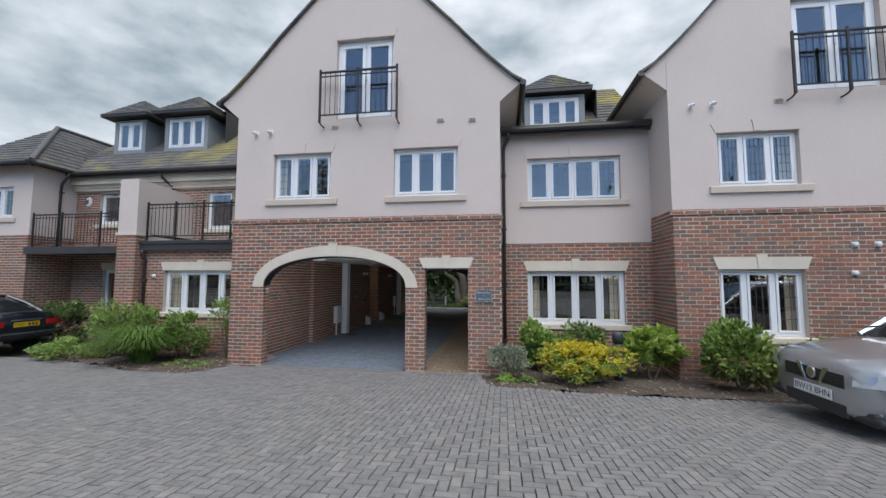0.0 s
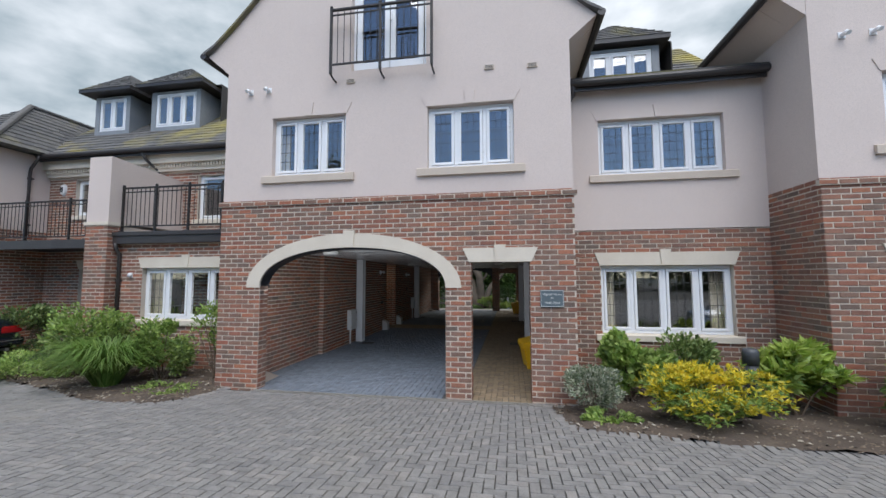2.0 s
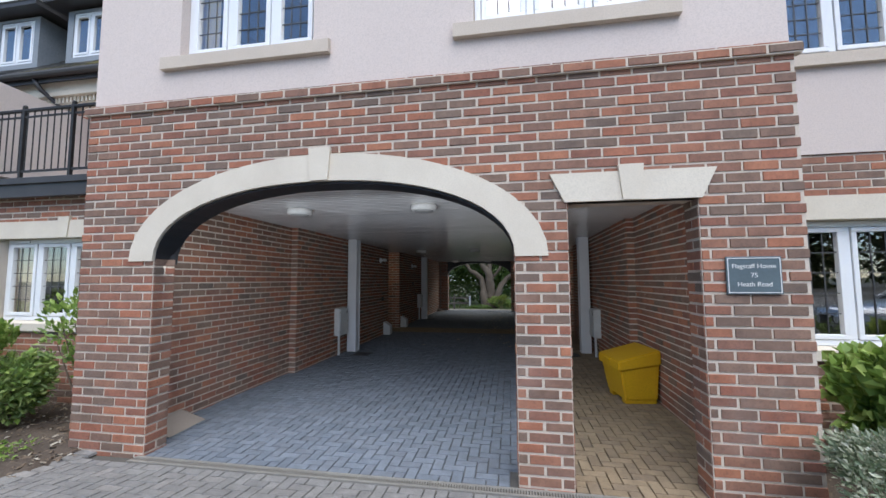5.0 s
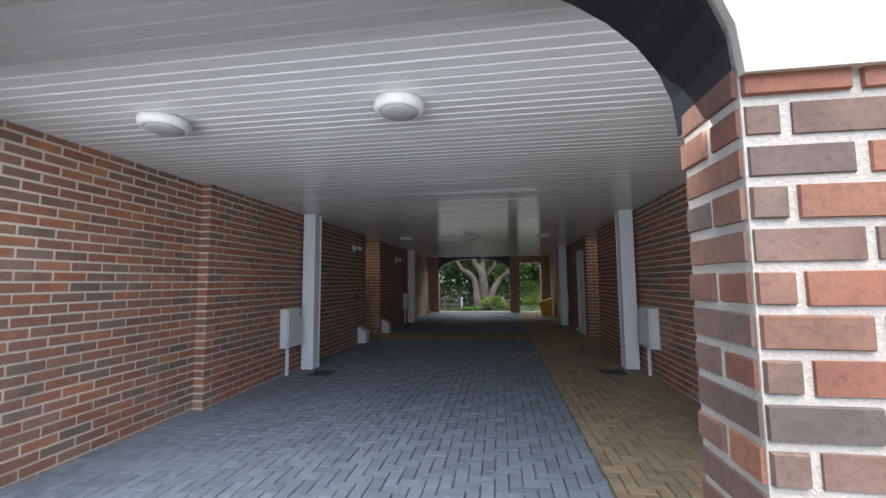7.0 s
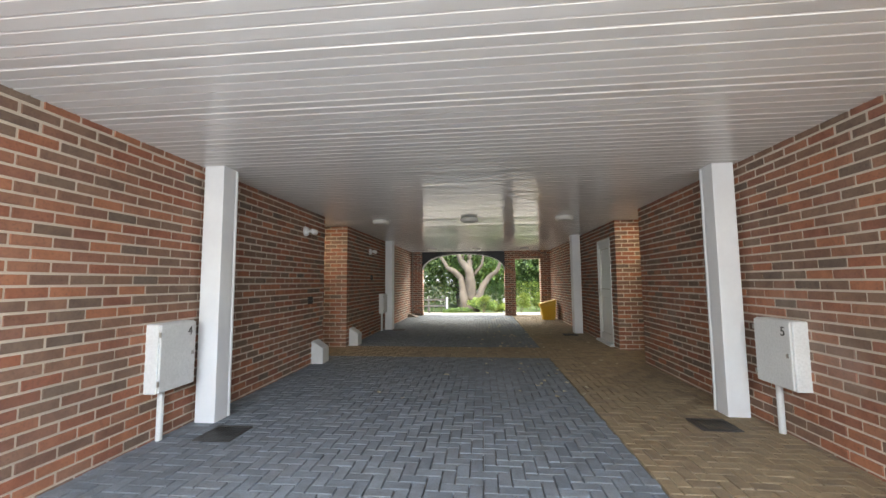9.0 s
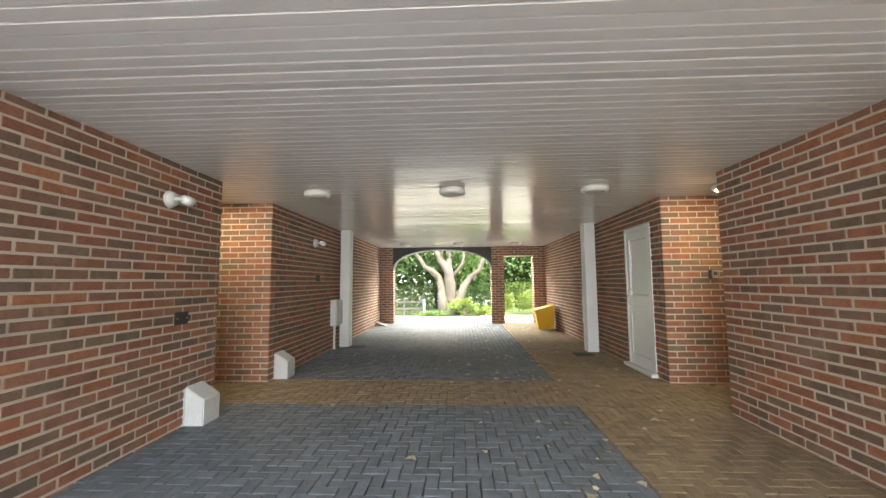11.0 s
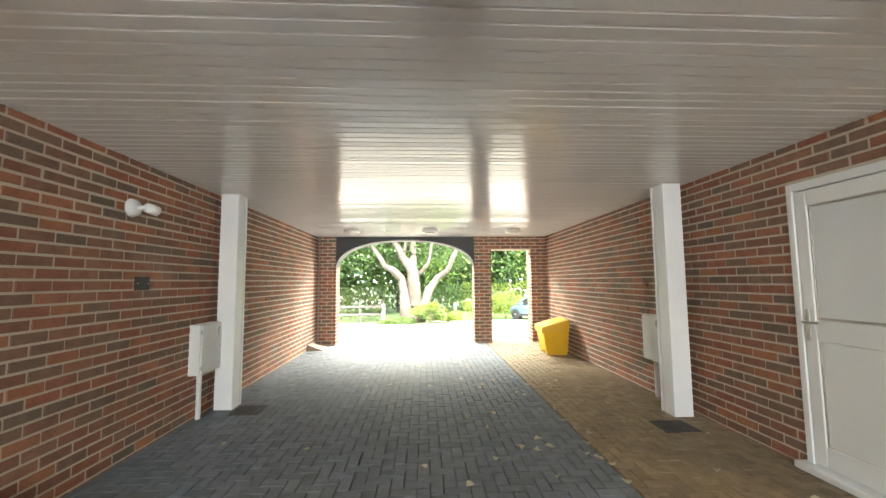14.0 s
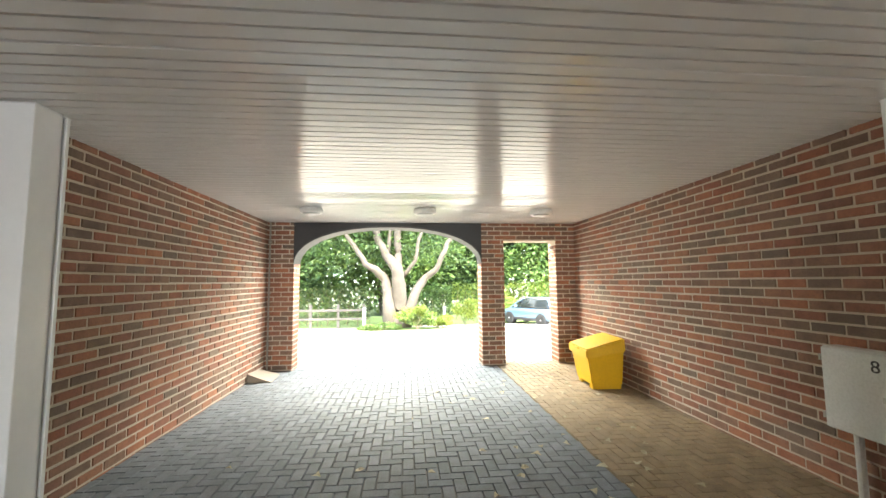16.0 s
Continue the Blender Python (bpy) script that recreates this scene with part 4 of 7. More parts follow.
M_RAMP = surface("concrete_wedge", (0.36, 0.30, 0.25), (0.30, 0.25, 0.21), 0.9, 3.0, 80, 0.3)
M_FROST = surface("frosted_panel", (0.76, 0.78, 0.80), (0.72, 0.75, 0.77), 0.3, 1.5, 30, 0.0, grain=0.05)
M_LEAF_DRY = surface("dry_fallen_leaves", (0.54, 0.50, 0.38), (0.34, 0.29, 0.18), 0.8, 7.0, 60, 0.1)


def words(text, size, m, material, parent, name="lettering", depth=0.002, align="CENTER"):
    """Raised lettering facing -y of m."""
    cu = bpy.data.curves.new(name, "FONT")
    cu.body, cu.size, cu.align_x, cu.align_y, cu.extrude = text, size, align, "CENTER", depth
    tmp = bpy.data.objects.new(name, cu)
    scene.collection.objects.link(tmp)
    dg = bpy.context.evaluated_depsgraph_get()
    me = bpy.data.meshes.new_from_object(tmp.evaluated_get(dg))
    bpy.data.objects.remove(tmp)
    me.materials.clear()
    me.materials.append(material)
    ob = new(name, me)
    ob.parent = parent
    ob.matrix_local = m @ pose(0, 0, 0, 90, 0, 0)
    return ob


def column(x, y, label):
    root = thing("column", label, "column", pose(x, y, 0), group="white columns along the passage")
    part("shaft", boxes((-0.095, 0.095, -0.11, 0.055, 0.0, CEIL - 0.004), (-0.082, 0.082, 0.05, 0.082, 0.0, CEIL - 0.005), bevel=0.006), M_POST, root)
    part("back_flange", boxes((-0.097, 0.097, 0.0815, 0.105, 0.0, CEIL - 0.006), bevel=0.003), M_POST, root)
    part("head_trim", boxes((-0.10, 0.10, -0.115, 0.110, CEIL - 0.010, CEIL - 0.003), bevel=0.004), M_POST, root)


for cx, cy in ((-5.145, 12.60), (-0.44, 13.10), (-5.125, 19.30), (-0.475, 18.74)):
    column(cx, cy, "square white boxed column standing against brick wall")


def meter_box(x, y0, y1, z0, z1, side, number):
    """A white meter cupboard on the wall; side +1: it faces +x."""
    root = thing("meter_box", "white plastic meter box numbered %s on brick wall" % number, "meter box", pose(x, (y0 + y1) / 2, z0), group="meter boxes")
    w, h, d = y1 - y0, z1 - z0, 0.13
    s = side
    part("body", boxes((0.001 if s > 0 else -d + 0.02, d - 0.02 if s > 0 else -0.001, -w / 2, w / 2, 0, h), bevel=0.008), M_GREYBOX, root)
    dr = part("door", boxes((s * (d - 0.018), s * d, -w / 2 + 0.006, w / 2 - 0.006, 0.008, h - 0.008), bevel=0.008), M_GREYBOX, root)
    part("lock", boxes((s * d, s * (d + 0.006), s * (w / 2 - 0.05), s * (w / 2 - 0.03), h * 0.47, h * 0.53)), M_STEEL, dr)
    for f in (0.15, 0.85):
        part("hinge", boxes((s * (d - 0.01), s * (d + 0.004), -s * (w / 2 - 0.004), -s * (w / 2 + 0.006), h * f - 0.02, h * f + 0.02)), M_STEEL, dr)
    ob = words(number, 0.10, pose(s * (d + 0.0005), s * (w / 2 - 0.075), h - 0.085, 0, 0, 90 * s), M_INK, root, "number")
    bm = bmesh.new()
    tube(bm, [(s * 0.05, -s * w * 0.18, -z0 + 0.001), (s * 0.05, -s * w * 0.18, 0.01)], 0.024, 10)
    part("conduit", bm, M_GREYBOX, root)


meter_box(XL, 11.99, 12.37, 0.38, 0.91, 1, "4")
meter_box(XR, 12.37, 12.77, 0.385, 0.905, -1, "5")
meter_box(XR, 19.03, 19.41, 0.41, 0.93, -1, "8")
meter_box(XL, 18.82, 19.20, 0.44, 0.93, 1, "1")


def ceiling_lamp(x, y, lit=False):
    root = thing("ceiling_light", "round white bulkhead ceiling light glowing warm" if lit else "round white bulkhead ceiling light, unlit", "ceiling light", pose(x, y, CEIL - 0.001), group="ceiling lights")
    bm = bmesh.new()
    turned(bm, [(0.136, 0.0), (0.147, -0.02), (0.147, -0.043), (0.137, -0.062), (0.120, -0.070), (0.110, -0.066)], 32)
    part("rim", bm, M_RIM, root, smooth=True)
    bm = bmesh.new()
    turned(bm, [(0.110, -0.065), (0.103, -0.074), (0.078, -0.083), (0.043, -0.088), (0.01, -0.089)], 32)
    part("diffuser", bm, M_LIT if lit else M_DIFF, root, smooth=True)


for yy, xs in ((9.10, (-4.385, -2.855, -1.16)), (15.87, (-4.46, -2.90, -1.30)), (22.13, (-4.33, -2.87, -1.30))):
    for xx in xs:
        ceiling_lamp(xx, yy)
ceiling_lamp(-5.83, 15.93, True)
ceiling_lamp(0.12, 15.84, True)


def floor_drain(x0, x1, y0, y1):
    root = thing("drain_cover", "dark cast-iron drain cover set in paving", "drain cover", pose((x0 + x1) / 2, (y0 + y1) / 2, 0.001), group="drain covers")
    w, d = x1 - x0, y1 - y0
    part("frame", boxes((-w / 2, w / 2, -d / 2, -d / 2 + 0.02, -0.01, 0.006), (-w / 2, w / 2, d / 2 - 0.02, d / 2, -0.01, 0.006), (-w / 2, -w / 2 + 0.02, -d / 2 + 0.02, d / 2 - 0.02, -0.01, 0.006), (w / 2 - 0.02, w / 2, -d / 2 + 0.02, d / 2 - 0.02, -0.01, 0.006)), M_GRATE, root)
    n = 9
    part("grating", boxes(*[(-w / 2 + 0.02 + (w - 0.04) * k / n, -w / 2 + 0.02 + (w - 0.04) * (k + 0.6) / n, -d / 2 + 0.02, d / 2 - 0.02, -0.008, 0.004) for k in range(n)]), M_GRATE, root)


floor_drain(-4.97, -4.66, 12.12, 12.44)
floor_drain(-0.93, -0.62, 12.64, 12.93)
floor_drain(-0.88, -0.57, 18.27, 18.55)
floor_drain(-5.00, -4.70, 19.02, 19.32)


def vent_cowl(x, y):
    """A white box with a sloping hood at the foot of the wall."""
    root = thing("vent_cover", "white box cover with sloping hood at wall foot", "vent cover", pose(x, y, 0.001), group="white vent covers")
    bm = bmesh.new()
    v = [bm.verts.new(p) for p in ((0, -0.12, 0), (0.18, -0.12, 0), (0.18, -0.12, 0.23), (0, -0.12, 0.345), (0, 0.12, 0), (0.18, 0.12, 0), (0.18, 0.12, 0.23), (0, 0.12, 0.345))]
    for f in ((0, 1, 2, 3), (7, 6, 5, 4), (0, 4, 5, 1), (1, 5, 6, 2), (2, 6, 7, 3), (3, 7, 4, 0)):
        bm.faces.new([v[i] for i in f])
    bmesh.ops.bevel(bm, geom=bm.edges[:], offset=0.008, segments=2, affect="EDGES")
    part("cover", bm, M_GREYBOX, root)
    part("flange", boxes((0.0, 0.005, -0.14, 0.14, 0.0, 0.025), (0.0, 0.012, -0.137, -0.123, 0.025, 0.33), (0.0, 0.012, 0.123, 0.137, 0.025, 0.33)), M_GREYBOX, root)


vent_cowl(XL + 0.002, 15.08)
vent_cowl(XL + 0.002, 16.76)


def spot_lamp(y, z):
    root = thing("wall_sensor", "small white swivel wall camera on brick", "security camera", pose(XL + 0.008, y, z), group="wall cameras")
    bm = bmesh.new()
    turned(bm, [(0.02, 0.05), (0.06, 0.04), (0.075, 0.0)], 20)
    bm.transform(pose(0, 0, 0, 0, 90, 0))
    part("base", bm, M_WHITE, root, smooth=True)
    bm = bmesh.new()
    tube(bm, [(0.04, 0.0, 0.0), (0.07, 0.03, 0.01), (0.09, 0.05, 0.006)], 0.016)
    part("arm", bm, M_WHITE, root)
    bm = bmesh.new()
    tube(bm, [(0.085, 0.035, 0.01), (0.10, 0.085, 0.003), (0.11, 0.125, -0.004)], [0.035, 0.042, 0.040], 14)
    part("head", bm, M_WHITE, root, smooth=True)


spot_lamp(14.66, 1.98)
spot_lamp(17.98, 1.93)
for yy, zz in ((14.86, 0.96), (18.13, 1.34)):
    b = thing("wall_plate", "small dark metal cover plate on brick wall", "cover plate", pose(XL + 0.008, yy, zz), group="dark wall plates")
    part("plate", boxes((0, 0.012, -0.08, 0.08, -0.055, 0.055), bevel=0.003), M_GRATE, b)
    part("screw", boxes((0.012, 0.016, -0.065, -0.055, -0.005, 0.005), (0.012, 0.016, 0.055, 0.065, -0.005, 0.005)), M_STEEL, b)

# the white side door
door = thing("door_1", "closed white plastic door with a pale upper panel", "door", pose(XR, (DOOR0 + DOOR1) / 2, 0.0), kind="structure")
part("door_frame", boxes((-0.015, 0.08, -0.408, -0.360, 0.03, 2.026), (-0.015, 0.08, 0.360, 0.408, 0.03, 2.026), (-0.015, 0.08, -0.360, 0.360, 1.966, 2.026), bevel=0.006), M_WHITE, door)
leaf = part("door_leaf", boxes((-0.005, 0.05, -0.357, -0.27, 0.055, 1.96), (-0.005, 0.05, 0.27, 0.357, 0.055, 1.96), (-0.005, 0.05, -0.27, 0.27, 1.85, 1.96), (-0.005, 0.05, -0.27, 0.27, 0.90, 1.05), (-0.005, 0.05, -0.27, 0.27, 0.055, 0.20), bevel=0.008), M_WHITE, door)
part("upper_panel", boxes((0.018, 0.032, -0.268, 0.268, 1.052, 1.848)), M_FROST, leaf, "pale glossy obscured panel")
part("lower_panel", boxes((0.012, 0.034, -0.268, 0.268, 0.202, 0.898), bevel=0.004), M_WHITE, leaf)
part("bead", boxes((0.004, 0.018, -0.27, -0.258, 0.2, 1.85), (0.004, 0.018, 0.258, 0.27, 0.2, 1.85), (0.004, 0.018, -0.258, 0.258, 1.052, 1.064), (0.004, 0.018, -0.258, 0.258, 1.836, 1.848), bevel=0.002), M_STEEL, leaf, "thin grey glazing bead")
bm = boxes((-0.016, -0.005, 0.305, 0.335, 0.90, 1.12), bevel=0.003)
tube(bm, [(-0.016, 0.32, 1.03), (-0.05, 0.32, 1.03), (-0.055, 0.30, 1.03), (-0.055, 0.20, 1.03)], 0.009)
part("door_handle", bm, M_STEEL, leaf, "steel lever handle")
part("threshold", boxes((-0.09, 0.08, -0.435, 0.435, 0.003, 0.05), bevel=0.008), M_WHITE, door, "white raised door sill")
# added dark sheet in place of an unseen room
tagged(part("wall_behind_door", boxes((0.31, 0.35, DOOR0 - 0.1, DOOR1 + 0.1, 0, 2.3)), M_ROOM), "dark sheet standing in for the unseen room behind the door", "room", kind="structure")


def panel_on_lobby(name, label, cat, x0, x1, z0, z1, mat, group=""):
    root = thing(name, label, cat, pose((x0 + x1) / 2, LOB1 - 0.01, (z0 + z1) / 2), group=group)
    w, h = x1 - x0, z1 - z0
    part("plate", boxes((-w / 2, w / 2, -0.028, 0.0, -h / 2, h / 2), bevel=0.004), mat, root)
    return root, w, h


for x0, x1, z0, z1 in ((-6.235, -6.085, 1.19, 1.50), (0.495, 0.62, 1.20, 1.505)):
    r, w, h = panel_on_lobby("intercom", "steel door-entry intercom panel on brick wall", "intercom", x0, x1, z0, z1, M_PANEL, "intercom panels")
    part("camera_lens", boxes((-0.02, 0.02, -0.034, -0.028, h / 2 - 0.09, h / 2 - 0.05), bevel=0.004), M_INK, r)
    part("keypad", boxes(*[(-0.035 + 0.026 * i, -0.017 + 0.026 * i, -0.033, -0.028, -h / 2 + 0.03 + 0.022 * j, -h / 2 + 0.044 + 0.022 * j) for i in range(3) for j in range(4)]), M_GREYBOX, r)
for x0, x1, z0, z1 in ((-6.55, -6.335, 1.365, 1.51), (-6.55, -6.335, 1.21, 1.36), (0.705, 0.895, 1.34, 1.48), (0.705, 0.895, 1.195, 1.335)):
    r, w, h = panel_on_lobby("notice", "white framed notice with small dark lines", "notice", x0, x1, z0, z1, M_PAPER, "notices by the entrances")
    part("print", boxes(*[(-w / 2 + 0.02, w / 2 - 0.02 - 0.03 * (k % 3), -0.0295, -0.0281, h / 2 - 0.035 - 0.028 * k, h / 2 - 0.027 - 0.028 * k) for k in range(int((h - 0.05) / 0.028))], (-w / 2 + 0.01, w / 2 - 0.01, -0.0298, -0.0281, h / 2 - 0.022, h / 2 - 0.008)), M_INK, r)
r, w, h = panel_on_lobby("key_safe", "small black and silver key safe on brick", "key safe", 0.245, 0.335, 1.27, 1.385, M_INK)
part("cover", boxes((-0.022, 0.04, -0.052, -0.028, -0.05, 0.05), bevel=0.006), M_STEEL, r)
part("dial", boxes((-0.012, 0.03, -0.056, -0.052, -0.01, 0.03), bevel=0.001), M_INK, r)


def grit_bin(x, y, turn):
    """A tapered yellow box with a sloping lid, its front towards -x, its back at x."""
    root = thing("grit_bin", "bright yellow moulded plastic grit bin with sloping lid", "grit bin", pose(x, y, 0.001, 0, 0, turn) @ Matrix.Scale(0.88, 4), group="yellow grit bins")

    def block(lo, hi, bevel):
        bm = bmesh.new()
        hexa(bm, lo, hi)
        bmesh.ops.bevel(bm, geom=bm.edges[:], offset=bevel, segments=2, affect="EDGES")
        bmesh.ops.recalc_face_normals(bm, faces=bm.faces[:])
        return bm
    part("body", block(((-0.46, -0.29, 0.05), (-0.03, -0.29, 0.05), (-0.03, 0.29, 0.05), (-0.46, 0.29, 0.05)), ((-0.53, -0.34, 0.47), (-0.01, -0.34, 0.55), (-0.01, 0.34, 0.55), (-0.53, 0.34, 0.47)), 0.018), M_YELLOW, root)
    for a in (-0.27, 0.15):
        part("foot", block(((-0.45, a, 0.0), (-0.04, a, 0.0), (-0.04, a + 0.12, 0.0), (-0.45, a + 0.12, 0.0)), ((-0.455, a, 0.06), (-0.035, a, 0.06), (-0.035, a + 0.12, 0.06), (-0.455, a + 0.12, 0.06)), 0.006), M_YELLOW, root)
    lid = part("lid", block(((-0.56, -0.365, 0.44), (0.0, -0.365, 0.53), (0.0, 0.365, 0.53), (-0.56, 0.365, 0.44)), ((-0.565, -0.365, 0.57), (-0.005, -0.365, 0.72), (-0.005, 0.365, 0.72), (-0.565, 0.365, 0.57)), 0.016), M_YELLOW, root)
    part("hand_grip", block(((-0.585, -0.09, 0.535), (-0.555, -0.09, 0.535), (-0.555, 0.09, 0.535), (-0.585, 0.09, 0.535)), ((-0.585, -0.09, 0.562), (-0.555, -0.09, 0.562), (-0.555, 0.09, 0.562), (-0.585, 0.09, 0.562)), 0.005), M_YELLOW, lid)


grit_bin(XRN - 0.05, 10.10, 8)
grit_bin(XR - 0.10, 22.05, -4)
for nm, (x, y, s) in (("kerb_wedge", (XLN, INNER + 0.14, 1)), ("kerb_wedge", (XL + 0.002, 22.70, -1))):
    bm = bmesh.new()
    hexa(bm, ((0, 0, 0), (0.34, 0.0, 0), (0.30, 0.5, 0), (0, 0.5, 0)), ((0, 0, 0.13), (0.04, 0.0, 0.10), (0.04, 0.5, 0.07), (0, 0.5, 0.09)))
    bmesh.ops.bevel(bm, geom=bm.edges[:], offset=0.008, segments=2, affect="EDGES")
    tagged(part(nm, bm, M_RAMP), "sloping concrete wedge at the wall foot", "concrete wedge", group="concrete wedges").matrix_world = pose(x, y, 0.001)

# fallen leaves on the passage floor
vs, fs = [], []
rg = random.Random(11)
for k in range(150):
    lx, ly = -1.75 + rg.gauss(0, 0.55), rg.uniform(13.3, 22.4)
    if rg.random() < 0.25:
        lx = rg.uniform(-4.8, -0.6)
    s, a = rg.uniform(0.022, 0.046), rg.uniform(0, math.tau)
    i = len(vs)
    for q in range(6):
        r = s * (1.0 if q % 2 == 0 else 0.55) * rg.uniform(0.8, 1.2)
        vs.append((lx + r * math.cos(a + q * math.tau / 6), ly + r * math.sin(a + q * math.tau / 6), 0.006 + rg.uniform(0, 0.022)))
    vs.append((lx, ly, 0.012))
    fs += [(i + q, i + (q + 1) % 6, i + 6) for q in range(6)]
tagged(part("fallen_leaves", (vs, fs), M_LEAF_DRY), "scattered dry curled leaves on the paving", "leaves", kind="stuff")

# ---- small things on the fronts ----
sign = thing("house_sign", "blue-grey slate house sign with white lettering on brick", "sign", pose(-0.31, FRONT - 0.012, 1.485))
part("board", boxes((-0.165, 0.165, -0.014, 0.0, -0.125, 0.125), bevel=0.003), M_SIGN, sign)
part("border", boxes((-0.157, 0.157, -0.0165, -0.0135, 0.111, 0.116), (-0.157, 0.157, -0.0165, -0.0135, -0.116, -0.111), (-0.157, -0.152, -0.0165, -0.0135, -0.111, 0.111), (0.152, 0.157, -0.0165, -0.0135, -0.111, 0.111)), M_LETTER, sign)
for tx, dz in (("Flagstaff House", 0.06), ("75", 0.0), ("Heath Road", -0.06)):
    words(tx, 0.043, pose(0, -0.0142, dz), M_LETTER, sign)


def wall_fitting(name, label, cat, x, z, kind_, y=FRONT + 0.03, group=""):
    root = thing(name, label, cat, pose(x, y, z), group=group)
    bm = bmesh.new()
    if kind_ == "pipe":
        tube(bm, [(0, 0.0, 0), (0, -0.09, 0), (0, -0.12, -0.03)], 0.03, 12)
        part("spout", bm, M_WHITE, root)
        part("collar", boxes((-0.045, 0.045, -0.012, 0.0, -0.045, 0.045), bevel=0.004), M_WHITE, root)
    elif kind_ == "brick":
        part("vent_body", boxes((-0.075, 0.075, -0.022, 0.0, -0.035, 0.035), bevel=0.003), M_SILL, root)
        part("slot", boxes(*[(-0.06, 0.06, -0.0245, -0.0225, -0.022 + 0.02 * k, -0.014 + 0.02 * k) for k in range(3)]), M_INK, root)
    else:
        turned(bm, [(0.02, 0.055), (0.045, 0.04), (0.052, 0.0)], 18)
        bm.transform(pose(0, 0, 0, 90, 0, 0))
        part("cover", bm, M_GREYBOX, root, smooth=True)
        part("base", boxes((-0.05, 0.05, -0.012, -0.002, -0.05, 0.05), bevel=0.003), M_GREYBOX, root)


for x, z in ((-5.26, 4.98), (-4.92, 4.99), (3.54, 5.02), (3.90, 5.03)):
    wall_fitting("overflow_pipe", "short white overflow pipe on painted render", "overflow pipe", x, z, "pipe", group="overflow pipes")
for x, z in ((-3.44, 5.02), (-1.17, 5.04), (-0.52, 5.01), (5.01, 5.03)):
    wall_fitting("air_brick", "stained terracotta air brick in painted render", "air brick", x, z, "brick", group="air bricks")
for x, z in ((6.0, 2.41), (6.34, 2.41), (5.97, 1.92)):
    wall_fitting("flue_cover", "small round white flue cover on brick wall", "flue cover", x, z, "round", FRONT - 0.008, group="flue covers")

wall_fitting("wall_sensor_box", "small white sensor box on brick wall", "sensor", -8.62, 1.86, "round", 8.742)
corner_pipe = thing("corner_pipe", "thin grey pipe running up the end wall corner", "pipe", pose(XL + 0.05, BACK - 0.045, 0.0))
bm = bmesh.new()
tube(bm, [(0, 0, 0.005), (0, 0, CEIL - 0.006)], 0.014, 10)
part("pipe", bm, M_GALV, corner_pipe)
for zz in (0.4, 1.2, 2.0):
    part("clip", boxes((-0.02, 0.02, -0.018, 0.044, zz - 0.01, zz + 0.01), bevel=0.003), M_GALV, corner_pipe)

# slotted drain across the entrance
drain = thing("channel_drain", "galvanised slotted channel drain across the entrance", "drain")
part("channel", boxes((-5.0, 0.03, 7.62, 7.635, -0.05, 0.006), (-5.0, 0.03, 7.705, 7.72, -0.05, 0.006), (-5.0, 0.03, 7.635, 7.705, -0.05, -0.03)), M_GALV, drain)
me = None
for k in range(10):
    if me is None:
        o = part("grating", boxes(*[(0.503 * i / 26, 0.503 * i / 26 + 0.010, 7.636, 7.704, -0.012, 0.005) for i in range(26)], (0, 0.5, 7.636, 7.646, -0.012, 0.0055), (0, 0.5, 7.694, 7.704, -0.012, 0.0055)), M_GALV, drain)
        me = o.data
    else:
        o = new("grating", me)
        o.parent = drain
    o.location.x = -5.0 + k * 0.503
bollard = thing("bollard_light", "dark grey round bollard light in the planting bed", "bollard", pose(2.05, 7.45, 0.0))
bm = bmesh.new()
turned(bm, [(0.02, 0.90), (0.075, 0.885), (0.09, 0.85), (0.09, 0.70)], 20)
part("cap", bm, M_BOLLARD, bollard, smooth=True)
bm = bmesh.new()
turned(bm, [(0.078, 0.70), (0.078, 0.0)], 20)
part("post", bm, M_BOLLARD, bollard, smooth=True)

# ---- plants ----
def leaf_mat(name, stops, trans=0.3, rough=0.5):
    m, n, l, p = nodes_of(name)
    geo = n.new("ShaderNodeNewGeometry")
    col = ramp_of(n, l, geo.outputs["Random Per Island"], stops)
    f = noise_of(n, l, geo.outputs["Position"], 2.5, 3)
    hs = n.new("ShaderNodeHueSaturation")
    l.new(col, hs.inputs["Color"])
    l.new(ramp_of(n, l, f, ((0.3, 0.7), (0.75, 1.25))), hs.inputs["Value"])
    l.new(hs.outputs[0], p.inputs["Base Color"])
    p.inputs["Roughness"].default_value = rough
    t = n.new("ShaderNodeBsdfTranslucent")
    l.new(hs.outputs[0], t.inputs["Color"])
    mix = n.new("ShaderNodeMixShader")
    mix.inputs[0].default_value = trans
    l.new(p.outputs[0], mix.inputs[1])
    l.new(t.outputs[0], mix.inputs[2])
    l.new(mix.outputs[0], n["Material Output"].inputs["Surface"])
    return m


M_LEAF = leaf_mat("mid_green_leaves", ((0.0, (0.08, 0.135, 0.038)), (0.4, (0.16, 0.235, 0.065)), (0.8, (0.26, 0.355, 0.11)), (1.0, (0.40, 0.45, 0.18))))
M_LEAF_BRIGHT = leaf_mat("fresh_green_leaves", ((0.0, (0.13, 0.225, 0.045)), (0.5, (0.25, 0.37, 0.075)), (1.0, (0.43, 0.53, 0.16))))
M_LEAF_DARK = leaf_mat("dark_green_leaves", ((0.0, (0.035, 0.06, 0.024)), (0.6, (0.075, 0.11, 0.04)), (0.85, (0.13, 0.18, 0.055)), (1.0, (0.30, 0.20, 0.07))), 0.2, 0.35)
